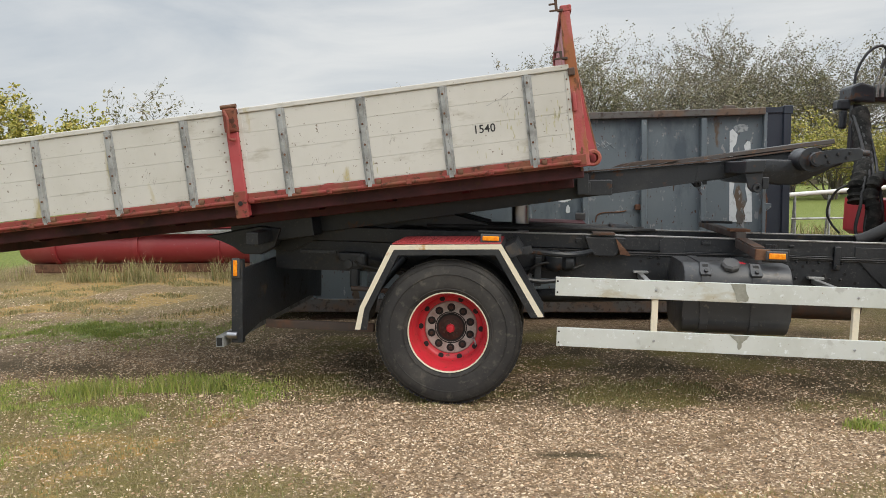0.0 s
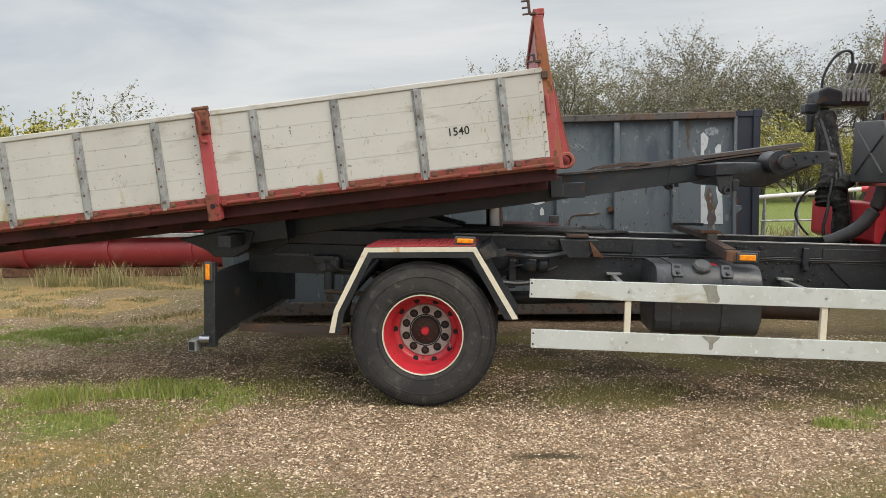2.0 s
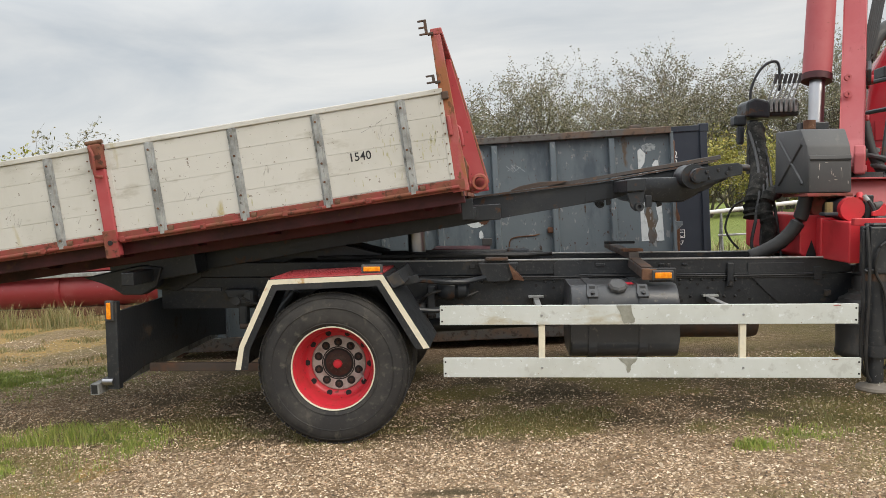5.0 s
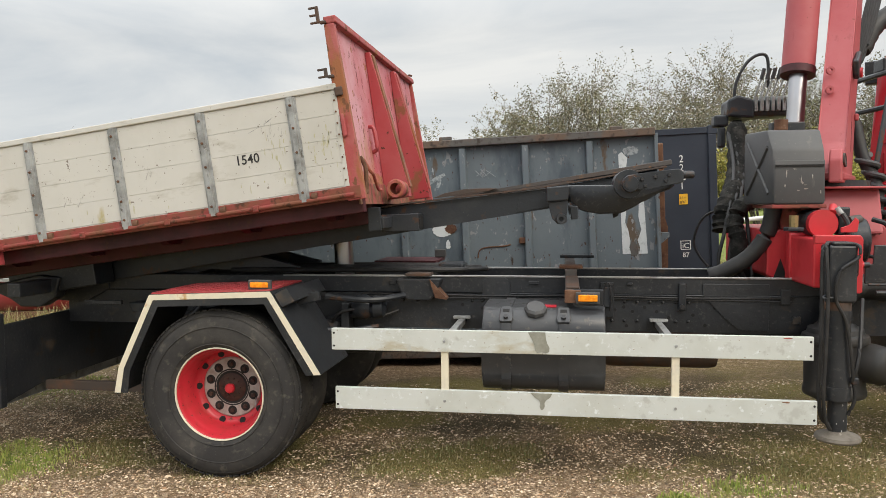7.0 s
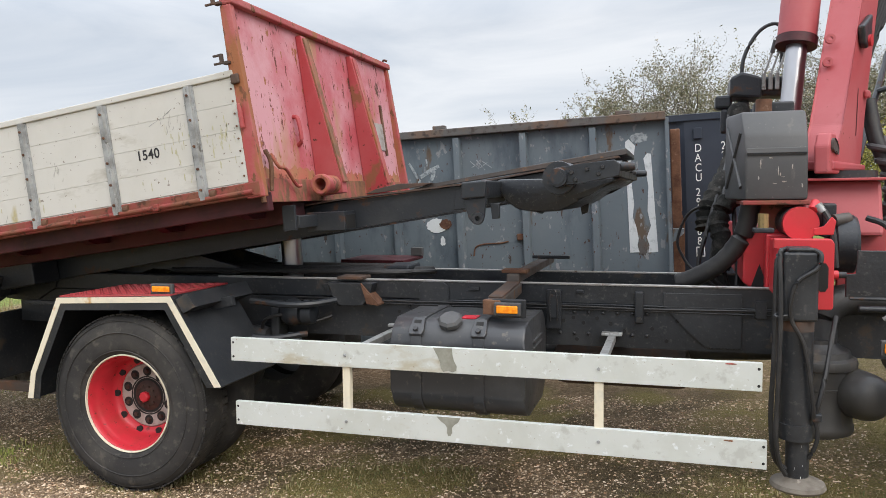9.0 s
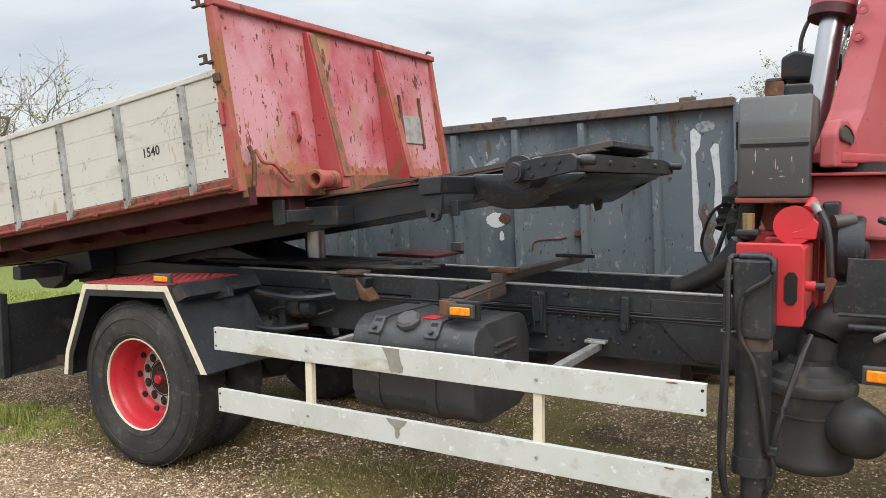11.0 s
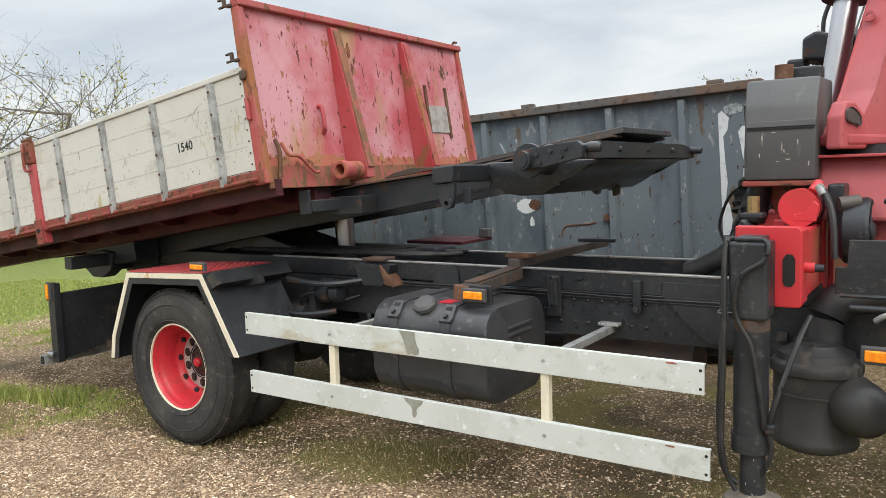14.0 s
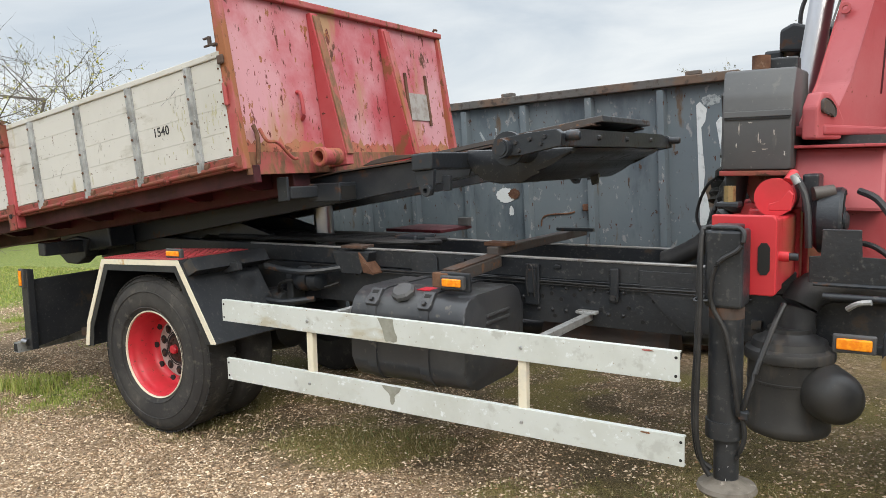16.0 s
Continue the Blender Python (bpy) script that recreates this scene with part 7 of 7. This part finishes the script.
part("lamp_arm", bx(4.21, 4.5, 0.29, 0.33, 0.96, 1.0, 0.006), M_STEEL, truck)
part("air_valve", bx(4.30, 4.42, 0.24, 0.34, 0.94, 1.06, 0.02), M_STEEL, truck)
part("air_coupling", cy((4.33, 0.20, 0.95), (4.33, 0.26, 0.95), 0.03, seg=16), M_BRASS, truck, smooth=True)
fan = part("fan_housing", lathe(bmesh.new(), [(0.03, -0.09), (0.12, -0.085), (0.15, -0.06), (0.158, 0.03), (0.148, 0.045), (0.135, 0.03), (0.03, 0.02)], (4.06, 0.80, 1.46), "x", 36), M_BLACK, truck, "round black fan housing", smooth=True)
part("fan_hub", lathe(bmesh.new(), [(0.045, 0.02), (0.045, 0.05), (0.03, 0.062), (0.005, 0.064)], (4.06, 0.80, 1.46), "x", 20), M_STEEL, fan, smooth=True)
for k in range(9):
    a = 2 * math.pi * k / 9
    part("fan_rib", tb([(4.095, 0.80 + 0.04 * math.cos(a), 1.46 + 0.04 * math.sin(a)), (4.10, 0.80 + 0.142 * math.cos(a), 1.46 + 0.142 * math.sin(a))], 0.006, 6, 1), M_BLACK, fan)
part("hose", tb([(4.16, 0.80, 1.60), (4.24, 0.74, 1.56), (4.32, 0.70, 1.44), (4.38, 0.72, 1.30)], 0.016, 8), M_HOSE, truck, smooth=True)
part("hose", tb([(4.14, 0.86, 1.36), (4.24, 0.80, 1.34), (4.36, 0.78, 1.24), (4.44, 0.8, 1.18)], 0.013, 8), M_HOSE, truck, smooth=True)
part("front_axle_block", bx(4.5, 4.9, 0.75, 1.8, 0.62, 0.86, 0.03), M_BLACK, truck)
fw = part("front_wheel", lathe(bmesh.new(), [(0.2, 0), (0.46, 0.0), (0.52, 0.05), (0.52, 0.25), (0.46, 0.3), (0.2, 0.3)], (5.1, 0.04, 0.505), "y", 40), M_RUBBER, truck, "worn black tyre", smooth=True)
fw.location.z = 0.21
again(fw, Matrix.Translation((0, 2.12, 0.21)))
for ob in (truck, lift, bed, crane):
    ob.matrix_basis = PITCH @ ob.matrix_basis


# ---- loose stones and grass ----
def build_stones(name, count, x0, x1, y0, y1, smin, smax, seed, label):
    r = np.random.RandomState(seed)
    px, py = r.uniform(x0, x1, count), r.uniform(y0, y1, count)
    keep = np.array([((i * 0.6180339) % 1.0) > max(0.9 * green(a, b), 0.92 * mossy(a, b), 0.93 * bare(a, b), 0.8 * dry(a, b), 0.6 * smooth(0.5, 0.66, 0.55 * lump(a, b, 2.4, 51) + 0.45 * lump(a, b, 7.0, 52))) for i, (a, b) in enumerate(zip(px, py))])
    px, py = px[keep], py[keep]
    n = len(px)
    s = smin + (smax - smin) * r.random_sample(n) ** 2.2
    base = np.array([(1, 0.1, 0), (0.1, 0.8, 0), (-1, -0.05, 0), (-0.1, -0.85, 0), (0.4, 0.15, 0.66), (-0.4, -0.1, 0.7)])
    v = np.repeat(base[None], n, 0) * (1 + r.uniform(-0.25, 0.25, (n, 6, 3)))
    a = r.uniform(0, 6.283, n)
    c, q = np.cos(a)[:, None], np.sin(a)[:, None]
    st = r.uniform(0.6, 1.0, n)[:, None]
    x, y, z = v[..., 0], v[..., 1] * st, v[..., 2] * r.uniform(0.5, 1.0, n)[:, None] - 0.12
    gz = np.array([0.012 * noise.noise(Vector((a * 3, b * 3, 1))) + 0.012 * noise.noise(Vector((a, b, 4))) - 0.006 for a, b in zip(px, py)])
    out = np.stack([(x * c - y * q) * s[:, None] + px[:, None], (x * q + y * c) * s[:, None] + py[:, None], z * s[:, None] + gz[:, None]], -1).reshape(-1, 3)
    tri = [(0, 1, 4), (1, 5, 4), (1, 2, 5), (2, 3, 5), (3, 4, 5), (3, 0, 4)]
    f = (np.array(tri)[None] + 6 * np.arange(n)[:, None, None]).reshape(-1, 3)
    me = bpy.data.meshes.new(name)
    me.from_pydata(out.tolist(), [], f.tolist())
    me.materials.append(M_STONE)
    tagged(new(name, me), label, "gravel", kind="stuff")


build_stones("gravel", 215000, -4.3, 5.0, -2.3, 2.6, 0.0045, 0.0150, 3, "small mixed gravel stones on the yard")
build_stones("far_gravel", 22000, -8.5, -2.0, 1.2, 5.6, 0.007, 0.020, 7, "scattered gravel stones behind the lorry")
build_stones("pebbles", 500, -4.5, 5.0, -3.0, 0.6, 0.012, 0.032, 5, "larger pale pebbles on the yard")


def build_blades(name, spots, material, hmin, hmax, width, lean, seed, label):
    r = random.Random(seed)
    v, f = [], []
    for x, y in spots:
        h = r.uniform(hmin, hmax)
        a, b = r.uniform(0, 6.283), r.uniform(0, 6.283)
        w = width * r.uniform(0.6, 1.3)
        dx, dy = math.cos(a) * w, math.sin(a) * w
        lx, ly = math.cos(b) * lean * h * r.random(), math.sin(b) * lean * h * r.random()
        n = len(v)
        v += [(x - dx, y - dy, -0.012), (x + dx, y + dy, -0.012), (x + lx * 0.4 + dx * 0.7, y + ly * 0.4 + dy * 0.7, h * 0.6), (x + lx * 0.4 - dx * 0.7, y + ly * 0.4 - dy * 0.7, h * 0.6), (x + lx, y + ly, h)]
        f += [(n, n + 1, n + 2, n + 3), (n + 3, n + 2, n + 4)]
    me = bpy.data.meshes.new(name)
    me.from_pydata(v, [], f)
    me.materials.append(material)
    tagged(new(name, me), label, "grass", kind="stuff")


def scatter(count, x0, x1, y0, y1, weight, seed, power=1.0):
    r = random.Random(seed)
    out = []
    while len(out) < count:
        x, y = r.uniform(x0, x1), r.uniform(y0, y1)
        if r.random() < weight(x, y) ** power:
            out.append((x, y))
    return out


build_blades("grass", scatter(30000, -6.5, 4.5, -2.4, 3.2, lambda x, y: green(x, y) * smooth(0.34, 0.62, 0.5 * lump(x, y, 7.0, 61) + 0.5 * lump(x, y, 2.6, 62)), 11, 1.2), M_BLADE, 0.006, 0.034, 0.0035, 1.1, 12, "short fresh green grass in strips")
build_blades("meadow_grass", scatter(30000, -16, -5.5, 0.5, 7.5, lambda x, y: green(x, y), 13, 1.5), M_BLADE, 0.012, 0.04, 0.010, 1.2, 14, "green meadow grass beyond the yard")
build_blades("dry_grass", scatter(11000, -9.5, -2.2, 3.4, 8.0, lambda x, y: dry(x, y) * smooth(0.42, 0.6, lump(x, y, 2.2, 63)), 15, 1.6), M_DRY, 0.006, 0.045, 0.006, 1.0, 16, "dry straw-coloured grass along the trailer")
build_blades("tall_grass", scatter(1300, -9.2, -3.4, 6.5, 7.7, lambda x, y: smooth(0.5, 0.75, lump(x, y, 1.4, 30)), 17), M_DRY, 0.15, 0.42, 0.006, 0.6, 18, "tall dry grass stalks by the tank trailer")
build_blades("moss_tufts", scatter(16000, -4.4, 4.5, -3.0, 0.8, lambda x, y: max(dry(x, y), 0.6 * mossy(x, y)), 19, 1.5), M_DRY, 0.006, 0.024, 0.004, 1.6, 20, "low dry moss tufts between stones")
build_blades("tall_tufts", scatter(900, -3.6, -1.7, -0.1, 0.75, lambda x, y: max(blob(x, y, -2.9, 0.2, 0.5, 0.25), blob(x, y, -2.2, 0.35, 0.5, 0.25), blob(x, y, -1.05, 0.35, 0.15, 0.1)), 23, 0.8), M_BLADE, 0.05, 0.15, 0.0035, 0.9, 24, "taller grass tufts behind the wheel")
build_blades("reeds", scatter(2600, 3.9, 9.5, 8.8, 14.0, lambda x, y: smooth(0.42, 0.62, lump(x, y, 0.9, 70)), 25), M_DRY, 0.12, 0.5, 0.012, 0.8, 26, "dry reeds and rough grass beyond the containers")
build_blades("weed", scatter(260, 2.68, 2.95, -0.36, -0.14, lambda x, y: blob(x, y, 2.81, -0.25, 0.13, 0.10), 21), M_BLADE, 0.01, 0.05, 0.005, 1.2, 22, "small green weed patch in the gravel")

# the yard lies a little below the level from which heights on the lorry are counted
for ob in list(scene.objects):
    if ob.parent is None and ob.type in ("MESH", "EMPTY") and ob not in (truck, lift, bed, crane) and not ob.name.startswith("open_top"):
        ob.location.z -= 0.04
